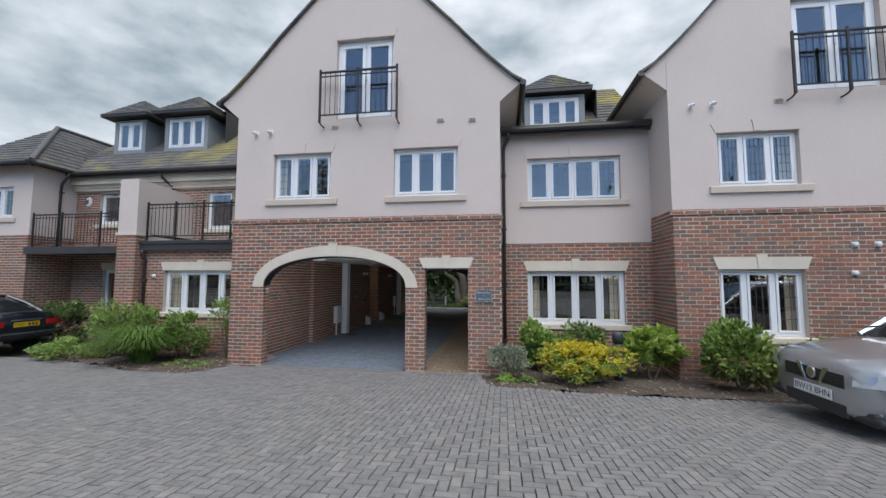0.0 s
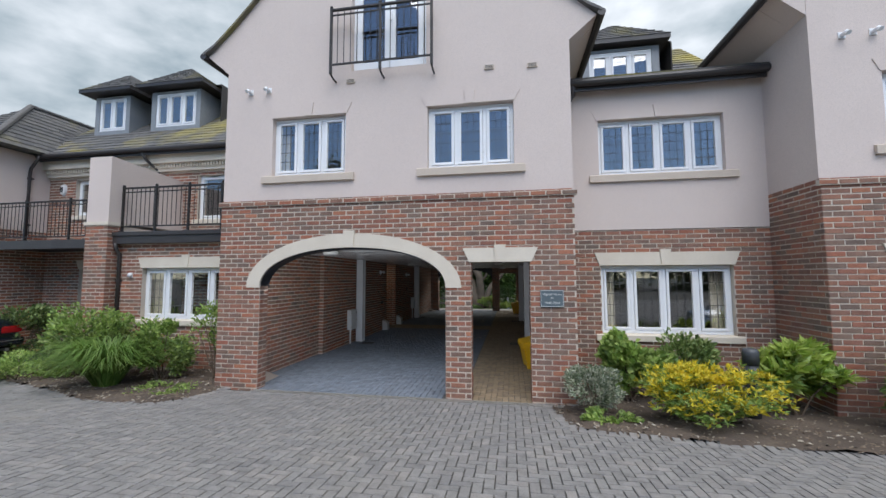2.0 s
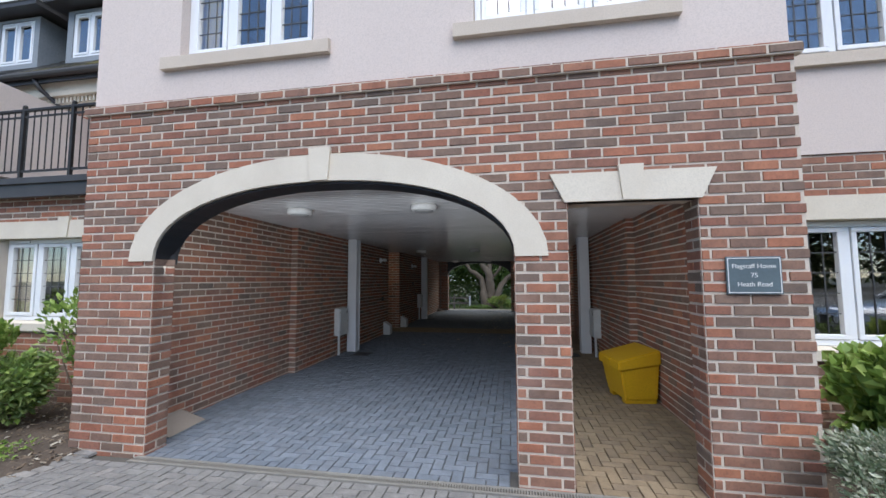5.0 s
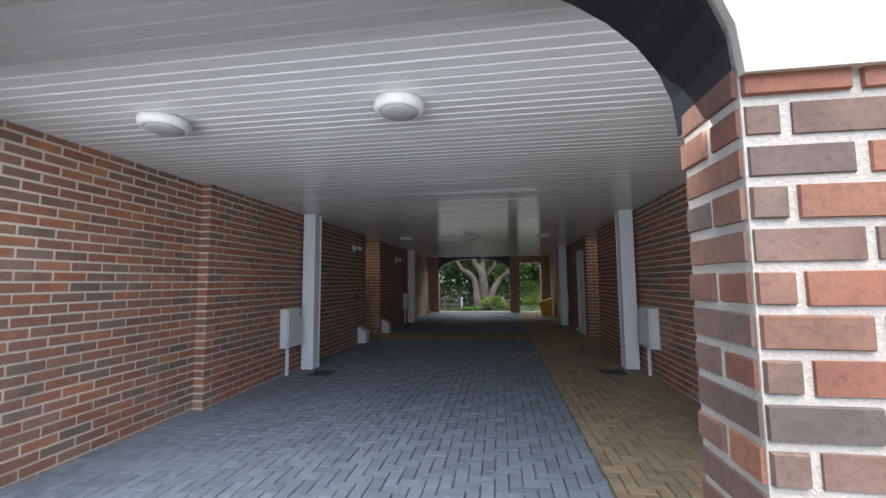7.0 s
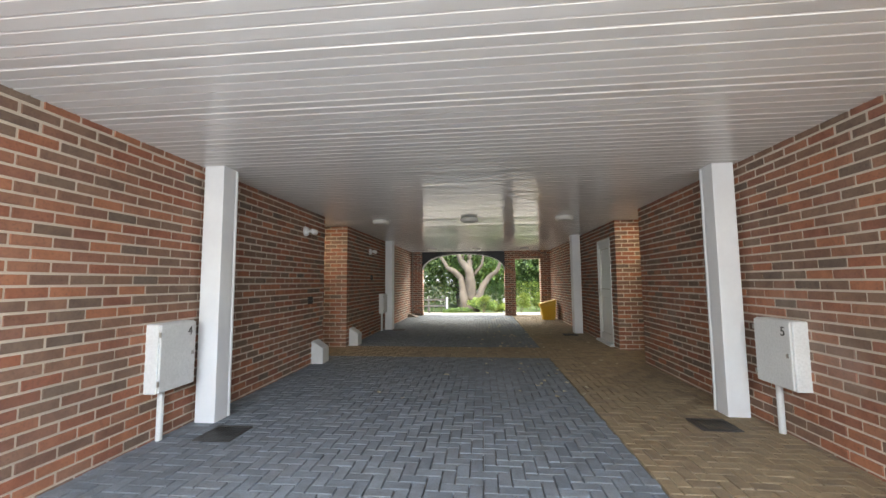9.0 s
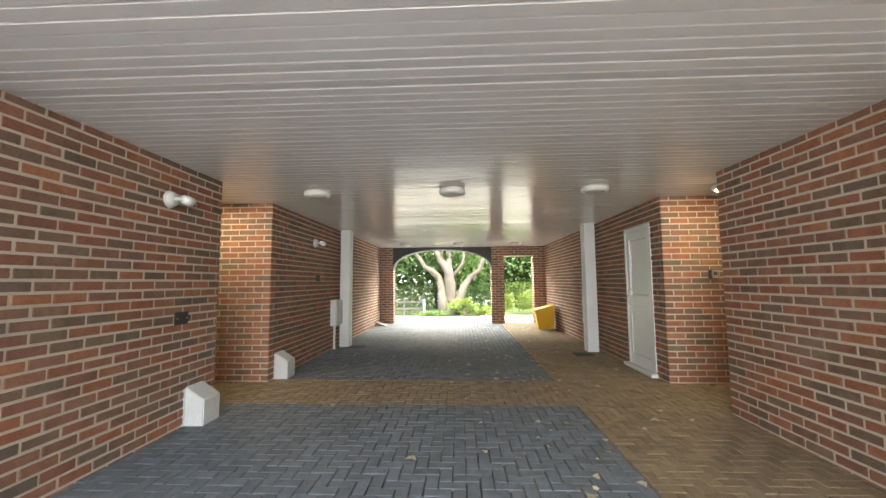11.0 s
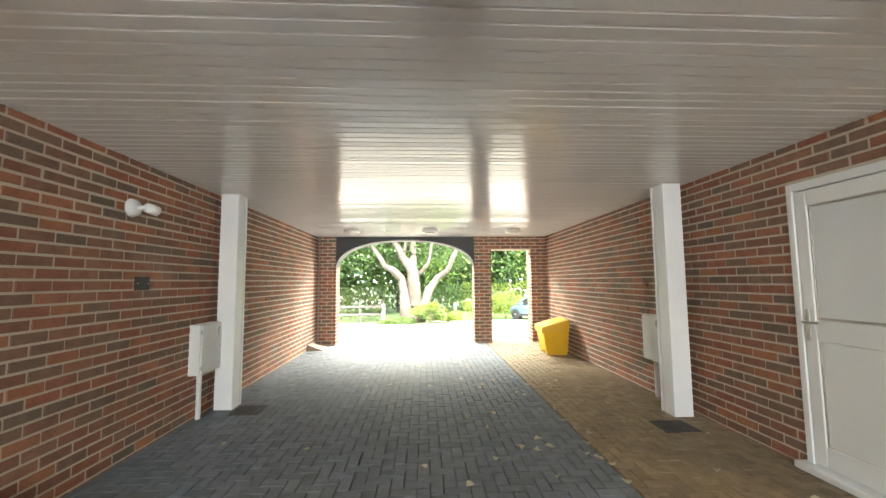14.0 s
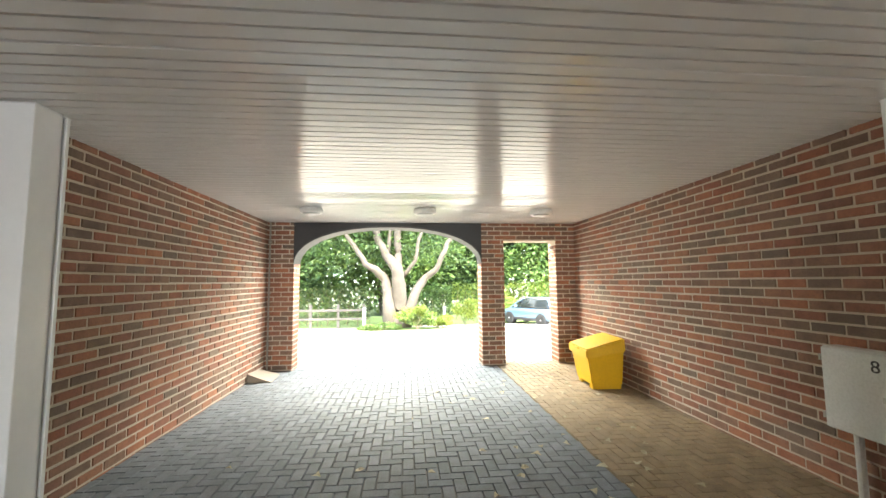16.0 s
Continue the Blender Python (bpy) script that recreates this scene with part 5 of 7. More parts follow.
M_LEAF_BRONZE = leaf_mat("green_and_bronze_leaves", ((0.0, (0.11, 0.15, 0.05)), (0.5, (0.20, 0.26, 0.075)), (0.82, (0.30, 0.37, 0.10)), (0.9, (0.40, 0.26, 0.10)), (1.0, (0.48, 0.42, 0.13))), 0.25, 0.4)
M_LEAF_YELLOW = leaf_mat("yellow_gold_leaves", ((0.0, (0.34, 0.36, 0.035)), (0.3, (0.62, 0.52, 0.035)), (0.8, (0.80, 0.64, 0.05)), (1.0, (0.74, 0.66, 0.13))))
M_LEAF_VARI = leaf_mat("silver_edged_leaves", ((0.0, (0.13, 0.18, 0.10)), (0.4, (0.26, 0.32, 0.20)), (0.7, (0.46, 0.48, 0.36)), (1.0, (0.62, 0.62, 0.50))))
M_LEAF_LIME = leaf_mat("lime_leaves", ((0.0, (0.22, 0.34, 0.05)), (0.5, (0.34, 0.46, 0.07)), (1.0, (0.50, 0.58, 0.16))), 0.4)
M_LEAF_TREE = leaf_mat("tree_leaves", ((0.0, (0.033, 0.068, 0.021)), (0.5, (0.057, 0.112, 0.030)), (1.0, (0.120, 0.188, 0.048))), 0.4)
# brighter copy of the tree leaves, sunlight put into the colour
M_LEAF_FAR = leaf_mat("far_leaves_painted_sunny", ((0.0, (0.056, 0.104, 0.026)), (0.5, (0.096, 0.168, 0.038)), (1.0, (0.176, 0.256, 0.064))), 0.4)
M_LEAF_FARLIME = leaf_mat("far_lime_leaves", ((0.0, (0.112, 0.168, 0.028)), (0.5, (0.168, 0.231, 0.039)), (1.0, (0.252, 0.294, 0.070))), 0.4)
M_BLADE = leaf_mat("long_grass_blades", ((0.0, (0.08, 0.17, 0.025)), (0.6, (0.15, 0.26, 0.045)), (1.0, (0.26, 0.36, 0.10))))
M_TWIG = surface("brown_twigs", (0.12, 0.085, 0.06), (0.17, 0.13, 0.09), 0.9, 6.0, 60, 0.3)
M_BARK = surface("pale_patchy_bark", (0.085, 0.068, 0.05), (0.05, 0.041, 0.03), 0.9, 1.6, 25, 0.9, spots=((0.12, 0.10, 0.075), 3.0, 0.6))


def leaves(vs, fs, p, out, size, rg, wide=0.5, up=0.3):
    """One folded leaf at p, pointing roughly along out."""
    d = (Vector(out) + Vector((rg.gauss(0, 0.55), rg.gauss(0, 0.55), rg.gauss(up, 0.5)))).normalized()
    side = d.cross(Vector((rg.gauss(0, 1), rg.gauss(0, 1), rg.gauss(0.6, 0.5)))).normalized()
    nrm = side.cross(d)
    s = size * rg.uniform(0.65, 1.25)
    i = len(vs)
    vs += [p, p + d * s * 0.5 + side * s * wide * 0.5 + nrm * s * 0.08, p + d * s - nrm * s * 0.12, p + d * s * 0.5 - side * s * wide * 0.5 + nrm * s * 0.08]
    fs += [(i, i + 1, i + 2), (i, i + 2, i + 3)]


def bush(name, label, cat, x, y, rx, ry, h, n, size, mat, seed, lumps=16, wide=0.55, low=0.05, rosette=0, stems=7, tip=None, group="", fill=0.45, rear=False):
    """Stems and a crown of leaves gathered in uneven clumps."""
    rg = random.Random(seed)
    gz = local_z(x, y) if rear else ground_z(x, y)
    root = thing(name, label, cat, pose(x, y, gz), group=group)
    cs = []
    for k in range(lumps):
        a, e = rg.uniform(0, math.tau), math.asin(rg.uniform(-0.92, 1.0))
        q = rg.uniform(0.5, 0.95)
        cs.append((Vector((rx * q * math.cos(a) * math.cos(e), ry * q * math.sin(a) * math.cos(e), low + (h - low) * (0.5 + 0.42 * q * math.sin(e)))), rg.uniform(0.28, 0.48)))
    bm = bmesh.new()
    for k in range(stems):
        c = cs[k % len(cs)][0]
        tube(bm, [(rg.uniform(-0.06, 0.06), rg.uniform(-0.06, 0.06), -0.03), (c.x * 0.45 + rg.uniform(-0.03, 0.03), c.y * 0.45, c.z * 0.5), tuple(c)], [0.013, 0.010, 0.004], 5)
    tagged(part("stems", bm, M_TWIG, root), kind="stuff")
    vs, fs, tv, tf = [], [], [], []
    mid = Vector((0, 0, h * 0.45))
    for k in range(n):
        c, r = cs[k % lumps]
        v = Vector((rg.gauss(0, 1), rg.gauss(0, 1), rg.gauss(0, 1))).normalized()
        p = c + Vector((v.x * rx, v.y * ry, v.z * (h - low) * 0.5)) * r * rg.uniform(fill, 1.0)
        if p.z < low * 0.6:
            continue
        out = (p - mid).normalized()
        tgt = (tv, tf) if tip and (out.z > rg.uniform(-0.1, 0.9) or rg.random() < 0.25) else (vs, fs)
        if rosette:
            for q in range(rosette):
                a = q * math.tau / rosette + rg.uniform(-0.3, 0.3)
                leaves(*tgt, p, out * 0.5 + Vector((math.cos(a), math.sin(a), 0.2)) * 1.1, size, rg, wide)
        else:
            leaves(*tgt, p, out, size, rg, wide)
    tagged(part("foliage", (vs, fs), mat, root), kind="stuff")
    if tip:
        tagged(part("bright_foliage", (tv, tf), tip, root), kind="stuff")
    return root


def grass_clump(x, y, r, h, n, seed):
    rg = random.Random(seed)
    root = thing("ornamental_grass", "arching clump of long green grass blades", "grass clump", pose(x, y, ground_z(x, y)))
    vs, fs = [], []
    for k in range(n):
        a = rg.uniform(0, math.tau)
        b = r * 0.16 * math.sqrt(rg.random())
        p = Vector((b * math.cos(a), b * math.sin(a), 0))
        a += rg.gauss(0, 0.5)
        d, s = Vector((math.cos(a), math.sin(a), 0)), Vector((-math.sin(a), math.cos(a), 0))
        ln, hh, w = r * rg.uniform(0.5, 1.15), h * rg.uniform(0.65, 1.15), rg.uniform(0.007, 0.014)
        i = len(vs)
        for q in range(6):
            t = q / 5
            c = p + d * ln * t ** 1.12 + Vector((0, 0, hh * (1.9 * t - 1.35 * t * t)))
            vs += [c - s * w * (1 - t * 0.9), c + s * w * (1 - t * 0.9)]
        fs += [(i + 2 * q, i + 2 * q + 1, i + 2 * q + 3, i + 2 * q + 2) for q in range(5)]
    tagged(part("blades", (vs, fs), M_BLADE, root), kind="stuff")


grass_clump(-7.50, 7.45, 0.95, 1.05, 1500, 21)
bush("shrub", "broad mid-green leafy shrub against brick wall", "shrub", -8.65, 8.05, 0.85, 0.55, 1.30, 6500, 0.075, M_LEAF, 22, 20, tip=M_LEAF_BRIGHT)
bush("shrub", "rounded fresh green shrub below a window", "shrub", -6.92, 7.90, 0.50, 0.46, 1.10, 5200, 0.07, M_LEAF, 23, 16, tip=M_LEAF_BRIGHT)
bush("shrub", "sparse twiggy shrub with few pale leaves", "shrub", -6.02, 8.1, 0.36, 0.34, 1.38, 750, 0.07, M_LEAF, 24, 12, low=0.45, stems=12, tip=M_LEAF_BRIGHT)
bush("ground_cover", "low spreading green ground-cover plant", "ground cover", -9.5, 7.55, 0.85, 0.5, 0.48, 3800, 0.06, M_LEAF_BRIGHT, 25, 16, low=0.0)
bush("ground_cover", "low green weeds at the edge of the bed", "ground cover", -6.4, 7.35, 0.5, 0.35, 0.10, 700, 0.04, M_LEAF_BRIGHT, 26, 14, low=0.0, stems=2)
bush("shrub", "dark evergreen shrub against brick wall", "shrub", -11.7, 9.0, 0.85, 0.6, 1.30, 4200, 0.09, M_LEAF_DARK, 27, 16, tip=M_LEAF)
bush("shrub", "neat round silver-variegated evergreen shrub", "shrub", 0.16, 7.28, 0.38, 0.36, 0.66, 5200, 0.042, M_LEAF_VARI, 28, 22, low=0.08, wide=0.5)
bush("ground_cover", "small green plant at the foot of a shrub", "ground cover", 0.28, 6.98, 0.30, 0.18, 0.16, 500, 0.06, M_LEAF_BRIGHT, 29, 8, low=0.0, stems=2)
bush("shrub", "fresh green lobed-leaf shrub under a window", "shrub", 0.78, 8.05, 0.45, 0.40, 0.98, 2600, 0.095, M_LEAF_BRIGHT, 30, 14, wide=0.9)
bush("shrub", "dull green rose-like shrub under a window", "shrub", 1.62, 8.25, 0.48, 0.34, 1.02, 2200, 0.08, M_LEAF, 31, 14)
bush("shrub", "spreading golden-yellow shrub with starry leaf clusters", "shrub", 1.35, 7.12, 0.80, 0.46, 0.72, 1500, 0.072, M_LEAF_BRIGHT, 32, 24, wide=0.35, rosette=5, tip=M_LEAF_YELLOW, stems=14, low=0.02)
bush("shrub", "large-leaved glossy green shrub beside the wall", "shrub", 2.66, 7.72, 0.50, 0.42, 0.98, 240, 0.17, M_LEAF_BRIGHT, 33, 14, wide=0.38, rosette=7, tip=M_LEAF_LIME)
bush("shrub", "dense dark glossy shrub with bronzed leaves", "shrub", 3.72, 6.98, 0.40, 0.38, 1.12, 3600, 0.125, M_LEAF_BRONZE, 34, 26, wide=0.45, tip=M_LEAF_BRIGHT)
bush("hedge", "low green hedge under a window", "hedge", 5.35, 7.35, 1.0, 0.32, 0.86, 4200, 0.06, M_LEAF, 35, 24, tip=M_LEAF_BRIGHT)


# ---- behind the building: laid out on its own grid, then set in place ----
REAR = Matrix.Translation((-0.28, 0, 0)) @ Matrix.Scale(0.93, 4)


def local_z(x, y):
    return -0.072 * (min(y, 44.0) - 25.5) if y > 25.5 else ground_z(x, y)


earlier = set(bpy.data.objects)
tree = thing("tree", "spreading old tree with pale forked trunk", "tree", pose(0, 0, 0))
bm = bmesh.new()
for pts, rad in ((((-3.85, -1.00), (-3.94, -0.00), (-3.99, 0.85), (-4.22, 1.62), (-4.60, 2.05), (-5.10, 2.33), (-5.81, 3.39), (-6.52, 4.39)), (0.31, 0.26, 0.21, 0.18, 0.16, 0.11, 0.09, 0.06)),
                 (((-3.47, -1.00), (-3.40, 0.14), (-3.44, 1.27), (-3.57, 2.12), (-4.11, 2.83), (-4.56, 3.75), (-4.79, 4.39), (-4.96, 5.52)), (0.43, 0.31, 0.27, 0.24, 0.17, 0.14, 0.13, 0.10)),
                 (((-3.57, 1.98), (-3.50, 2.83), (-3.53, 3.68), (-3.54, 4.39), (-3.68, 5.80)), (0.20, 0.16, 0.14, 0.13, 0.10)),
                 (((-3.15, -0.85), (-2.90, 0.14), (-2.52, 1.06), (-2.13, 1.62), (-1.56, 2.05), (-1.20, 2.83), (-0.92, 3.47), (-0.43, 4.10), (0.14, 4.81)), (0.26, 0.21, 0.17, 0.14, 0.11, 0.10, 0.09, 0.07, 0.06)),
                 (((-4.04, 2.69), (-3.90, 3.96), (-3.75, 5.09)), (0.09, 0.07, 0.06)),
                 (((-3.26, 1.70), (-2.62, 2.54), (-2.41, 3.68), (-1.98, 4.67)), (0.09, 0.07, 0.07, 0.06))):
    P = [Vector((q[0], 38.4 + 0.15 * math.sin(k * 1.7 + pts[0][0] * 9), q[1])) for k, q in enumerate(pts)]
    fine = []
    fr = []
    for k in range(len(P) - 1):
        for t in (0, 0.33, 0.66):
            fine.append(P[k].lerp(P[k + 1], t) + Vector((noise.noise((k * 3.1 + t * 5, pts[0][0], 0)) * 0.07, 0, 0)))
            fr.append(1.3 * (rad[k] + (rad[k + 1] - rad[k]) * t))
    fine.append(P[-1])
    fr.append(1.3 * rad[-1])
    tube(bm, fine, fr, 10)
part("trunk", bm, M_BARK, tree, smooth=True)


def crown(parent, c, r, n, size, mat, seed, lumps=40, name="crown"):
    rg = random.Random(seed)
    vs, fs = [], []
    cs = []
    for k in range(lumps):
        v = Vector((rg.gauss(0, 1), rg.gauss(0, 1), rg.gauss(0, 1))).normalized() * rg.uniform(0.25, 1.0)
        cs.append((Vector(c) + Vector((v.x * r[0], v.y * r[1], v.z * r[2])), rg.uniform(0.14, 0.30)))
    for k in range(n):
        q, s = cs[k % lumps]
        v = Vector((rg.gauss(0, 1), rg.gauss(0, 1), rg.gauss(0, 0.8)))
        p = q + Vector((v.x * r[0], v.y * r[1], v.z * r[2])) * s * 0.6
        gz = local_z(p.x, p.y)
        if p.z < gz:
            p.z = gz + rg.uniform(0, 0.3)
        leaves(vs, fs, p, v, size, rg, 0.6, -0.2)
    tagged(part(name, (vs, fs), mat, parent), kind="stuff")


crown(tree, (-3.8, 40.6, 7.2), (7.0, 3.4, 4.2), 44000, 0.24, M_LEAF_TREE, 41, 130)
crown(tree, (-3.2, 39.9, 3.4), (4.6, 1.2, 1.4), 3200, 0.14, M_LEAF_TREE, 42, 22, "low_sprays")
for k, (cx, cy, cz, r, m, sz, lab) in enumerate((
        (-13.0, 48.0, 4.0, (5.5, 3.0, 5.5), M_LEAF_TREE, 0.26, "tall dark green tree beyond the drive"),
        (-5.0, 51.0, 5.0, (6.0, 3.0, 6.0), M_LEAF_FAR, 0.28, "tree beyond the drive, sunlit look put into its leaf colour"),
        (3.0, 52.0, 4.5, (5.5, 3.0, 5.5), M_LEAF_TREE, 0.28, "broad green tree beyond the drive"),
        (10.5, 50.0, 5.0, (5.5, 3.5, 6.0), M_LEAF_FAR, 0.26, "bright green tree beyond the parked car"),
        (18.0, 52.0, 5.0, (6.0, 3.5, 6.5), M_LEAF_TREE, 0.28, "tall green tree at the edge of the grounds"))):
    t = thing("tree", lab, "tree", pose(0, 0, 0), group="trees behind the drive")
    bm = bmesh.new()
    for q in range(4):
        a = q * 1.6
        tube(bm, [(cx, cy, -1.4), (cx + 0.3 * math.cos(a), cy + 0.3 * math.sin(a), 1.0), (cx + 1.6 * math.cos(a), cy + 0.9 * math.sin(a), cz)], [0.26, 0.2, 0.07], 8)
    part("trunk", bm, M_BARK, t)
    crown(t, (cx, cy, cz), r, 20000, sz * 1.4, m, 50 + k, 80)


def hedge_block(x0, x1, y, h, n, mat, seed, label):
    rg = random.Random(seed)
    root = thing("hedge", label, "hedge", pose(0, 0, 0))
    bm = bmesh.new()
    for k in range(max(2, int((x1 - x0) / 0.6))):
        xx = x0 + (k + 0.5) * 0.6
        tube(bm, [(xx, y, local_z(xx, y) - 0.05), (xx + 0.1, y, local_z(xx, y) + h * 0.8)], [0.03, 0.012], 5)
    tagged(part("stems", bm, M_TWIG, root), kind="stuff")
    vs, fs = [], []
    for k in range(n):
        xx = rg.uniform(x0, x1)
        t = rg.random()
        top = h * (1 + 0.10 * noise.noise((xx * 1.3, seed, 0)))
        p = Vector((xx, y + rg.uniform(-0.45, 0.45) - 0.12 * noise.noise((xx * 2, t * 4, seed)), local_z(xx, y) + top * t ** 0.7))
        leaves(vs, fs, p, (0, -1, 0.3), 0.11, rg, 0.6)
    tagged(part("foliage", (vs, fs), mat, root), kind="stuff")


hedge_block(-16.0, -5.3, 43.0, 2.3, 9000, M_LEAF_DARK, 61, "tall dark green hedge behind a wooden fence")
hedge_block(-1.9, -0.4, 42.0, 2.3, 2600, M_LEAF_TREE, 62, "clipped dark green hedge beside the drive")
hedge_block(-4.6, -2.0, 44.5, 2.0, 3000, M_LEAF_TREE, 64, "loose green hedge behind the tree")
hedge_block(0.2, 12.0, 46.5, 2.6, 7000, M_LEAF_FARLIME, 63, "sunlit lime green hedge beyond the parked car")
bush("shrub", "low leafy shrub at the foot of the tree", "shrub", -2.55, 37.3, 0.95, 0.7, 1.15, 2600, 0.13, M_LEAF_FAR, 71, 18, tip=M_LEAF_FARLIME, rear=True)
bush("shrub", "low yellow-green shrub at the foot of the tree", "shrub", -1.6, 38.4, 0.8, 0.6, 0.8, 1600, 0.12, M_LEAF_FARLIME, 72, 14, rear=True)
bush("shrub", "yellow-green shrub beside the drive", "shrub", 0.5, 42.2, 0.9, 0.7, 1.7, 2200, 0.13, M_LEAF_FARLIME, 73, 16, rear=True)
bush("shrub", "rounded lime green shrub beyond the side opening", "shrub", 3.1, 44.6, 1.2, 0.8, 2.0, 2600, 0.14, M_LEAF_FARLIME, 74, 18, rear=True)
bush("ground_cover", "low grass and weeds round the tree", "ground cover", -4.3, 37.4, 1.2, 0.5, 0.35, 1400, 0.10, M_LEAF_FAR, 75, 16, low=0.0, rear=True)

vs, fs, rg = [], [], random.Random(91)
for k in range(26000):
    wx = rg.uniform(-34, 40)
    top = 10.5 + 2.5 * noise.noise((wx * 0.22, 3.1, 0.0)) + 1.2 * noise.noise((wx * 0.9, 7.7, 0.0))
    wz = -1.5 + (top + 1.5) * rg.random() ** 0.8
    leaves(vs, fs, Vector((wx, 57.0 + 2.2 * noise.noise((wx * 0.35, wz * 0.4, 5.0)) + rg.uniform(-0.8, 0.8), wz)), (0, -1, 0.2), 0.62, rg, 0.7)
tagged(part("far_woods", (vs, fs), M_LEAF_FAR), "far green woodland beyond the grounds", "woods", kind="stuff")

# grey timber with the shade under the trees put into its colour
M_FENCE = surface("weathered_grey_timber_shaded", (0.055, 0.048, 0.042), (0.08, 0.07, 0.062), 0.9, 2.0, 40, 0.4)
fence = thing("fence", "weathered wooden post and rail fence", "fence", pose(0, 40.0, local_z(0, 40.0)))
for xx in (-9.7, -8.2, -6.75, -5.4):
    part("post", boxes((xx - 0.07, xx + 0.07, -0.06, 0.06, -0.05, 1.30), bevel=0.01), M_FENCE, fence)
for zz in (0.52, 0.98):
    part("rail", boxes((-11.0, -5.2, -0.10, -0.062, zz - 0.06, zz + 0.06), bevel=0.008), M_FENCE, fence)
for bx, by in ((-5.15, 38.0), (-0.98, 40.2)):
    b = thing("bollard", "dark grey round bollard beside the drive", "bollard", pose(bx, by, local_z(bx, by)), group="bollards by the drive")
    bm = bmesh.new()
    turned(bm, [(0.02, 1.10), (0.075, 1.08), (0.085, 1.04)], 16)
    part("cap", bm, M_LEAD, b)
    bm = bmesh.new()
    turned(bm, [(0.075, 1.04), (0.075, -0.02)], 16)
    part("post", bm, M_LEAD, b)
island = part("ground_island", (lambda: (
    [(-3.2, 38.6, local_z(0, 38.6) + 0.10)] + [(-3.2 + 2.6 * math.cos(k * math.tau / 32) * (1 + 0.1 * math.sin(3 * k)), 38.6 + 1.7 * math.sin(k * math.tau / 32), local_z(0, 38.6 + 1.7 * math.sin(k * math.tau / 32)) + 0.0) for k in range(32)],
    [(0, 1 + k, 1 + (k + 1) % 32) for k in range(32)]))(), M_GRASS)
tagged(island, "grassy island of earth round the tree", "planting bed", kind="structure")
lawn = sheet([-40, -10.5, -4.6], [41.0, 44, 60], 0.02, M_GRASS, "ground_lawn", None, local_z)
tagged(lawn, "grass beyond the wooden fence", "lawn", kind="structure")
lawn = sheet([-4.6, 2.0, 40], [43.0, 44, 60], 0.02, M_GRASS, "ground_lawn", None, local_z)
tagged(lawn, "grass beyond the drive", "lawn", kind="structure")

for ob in bpy.data.objects:
    if ob not in earlier and ob.parent is None:
        ob.matrix_basis = REAR @ ob.matrix_basis

# ---- trees along the road ----
for k, (cx, cy, cz, r) in enumerate(((-26.0, -17.0, 5.0, (5.5, 2.5, 5.0)), (-15.5, -16.0, 5.5, (5.0, 2.5, 6.0)), (-6.5, -17.5, 3.2, (5.0, 2.5, 3.6)), (3.5, -17.0, 3.0, (5.5, 2.5, 3.4)), (14.0, -16.0, 4.6, (5.5, 2.5, 5.2)), (25.0, -17.0, 4.4, (5.5, 2.5, 4.8)))):
    t = thing("tree", "leafy green tree along the road side of the forecourt", "tree", pose(0, 0, 0), group="trees by the road")
    bm = bmesh.new()
    for q in range(3):
        tube(bm, [(cx, cy, 0.5), (cx + 0.2 * math.cos(q * 2.1), cy, 1.6), (cx + 1.5 * math.cos(q * 2.1), cy + 0.8 * math.sin(q * 2.1), cz)], [0.22, 0.16, 0.06], 8)
    part("trunk", bm, M_BARK, t)
    crown(t, (cx, cy, cz), r, 8000, 0.42, M_LEAF_DARK, 80 + k, 60)

# ---- cars ----
def paint(name, c, metal=0.5, rough=0.3):
    m, n, l, p = nodes_of(name)
    g = n.new("ShaderNodeNewGeometry").outputs["Position"]
    f = noise_of(n, l, g, 3.0, 4)
    l.new(mixed(n, l, ramp_of(n, l, f, ((0.4, 0.0), (0.8, 0.3))), c, tuple(v * 0.8 for v in c)), p.inputs["Base Color"])
    p.inputs["Metallic"].default_value, p.inputs["Roughness"].default_value = metal, rough
    p.inputs["Coat Weight"].default_value, p.inputs["Coat Roughness"].default_value = 0.8, 0.06
    return m


M_SILVER, M_NAVY, M_SKYBLUE = paint("silver_grey_paint", (0.44, 0.455, 0.48), 0.75, 0.28), paint("dark_navy_paint", (0.012, 0.016, 0.024), 0.2, 0.2), paint("pale_blue_paint", (0.13, 0.22, 0.31), 0.4, 0.3)
M_TYRE = surface("black_rubber", (0.02, 0.02, 0.02), (0.03, 0.03, 0.03), 0.85, 6.0, 60, 0.2)
M_TRIM = surface("black_plastic_trim", (0.022, 0.023, 0.025), (0.035, 0.035, 0.037), 0.55, 4.0, 70, 0.05)
M_CHROME = surface("chrome", (0.70, 0.70, 0.72), (0.62, 0.62, 0.64), 0.28, 6.0, 60, 0.0, 1.0)
M_CARGLASS = surface("tinted_car_glass", (0.018, 0.022, 0.024), (0.024, 0.028, 0.03), 0.05, 2.0, 20, 0.0)
M_HEADLAMP = surface("headlamp_lens", (0.55, 0.57, 0.60), (0.42, 0.44, 0.48), 0.08, 9.0, 30, 0.0, 0.6)
M_TAIL = surface("red_tail_lamp", (0.45, 0.012, 0.015), (0.35, 0.01, 0.012), 0.15, 8.0, 40, 0.0)
M_PLATE_Y = surface("yellow_number_plate", (0.72, 0.47, 0.015), (0.68, 0.44, 0.012), 0.4, 6.0, 50, 0.0)
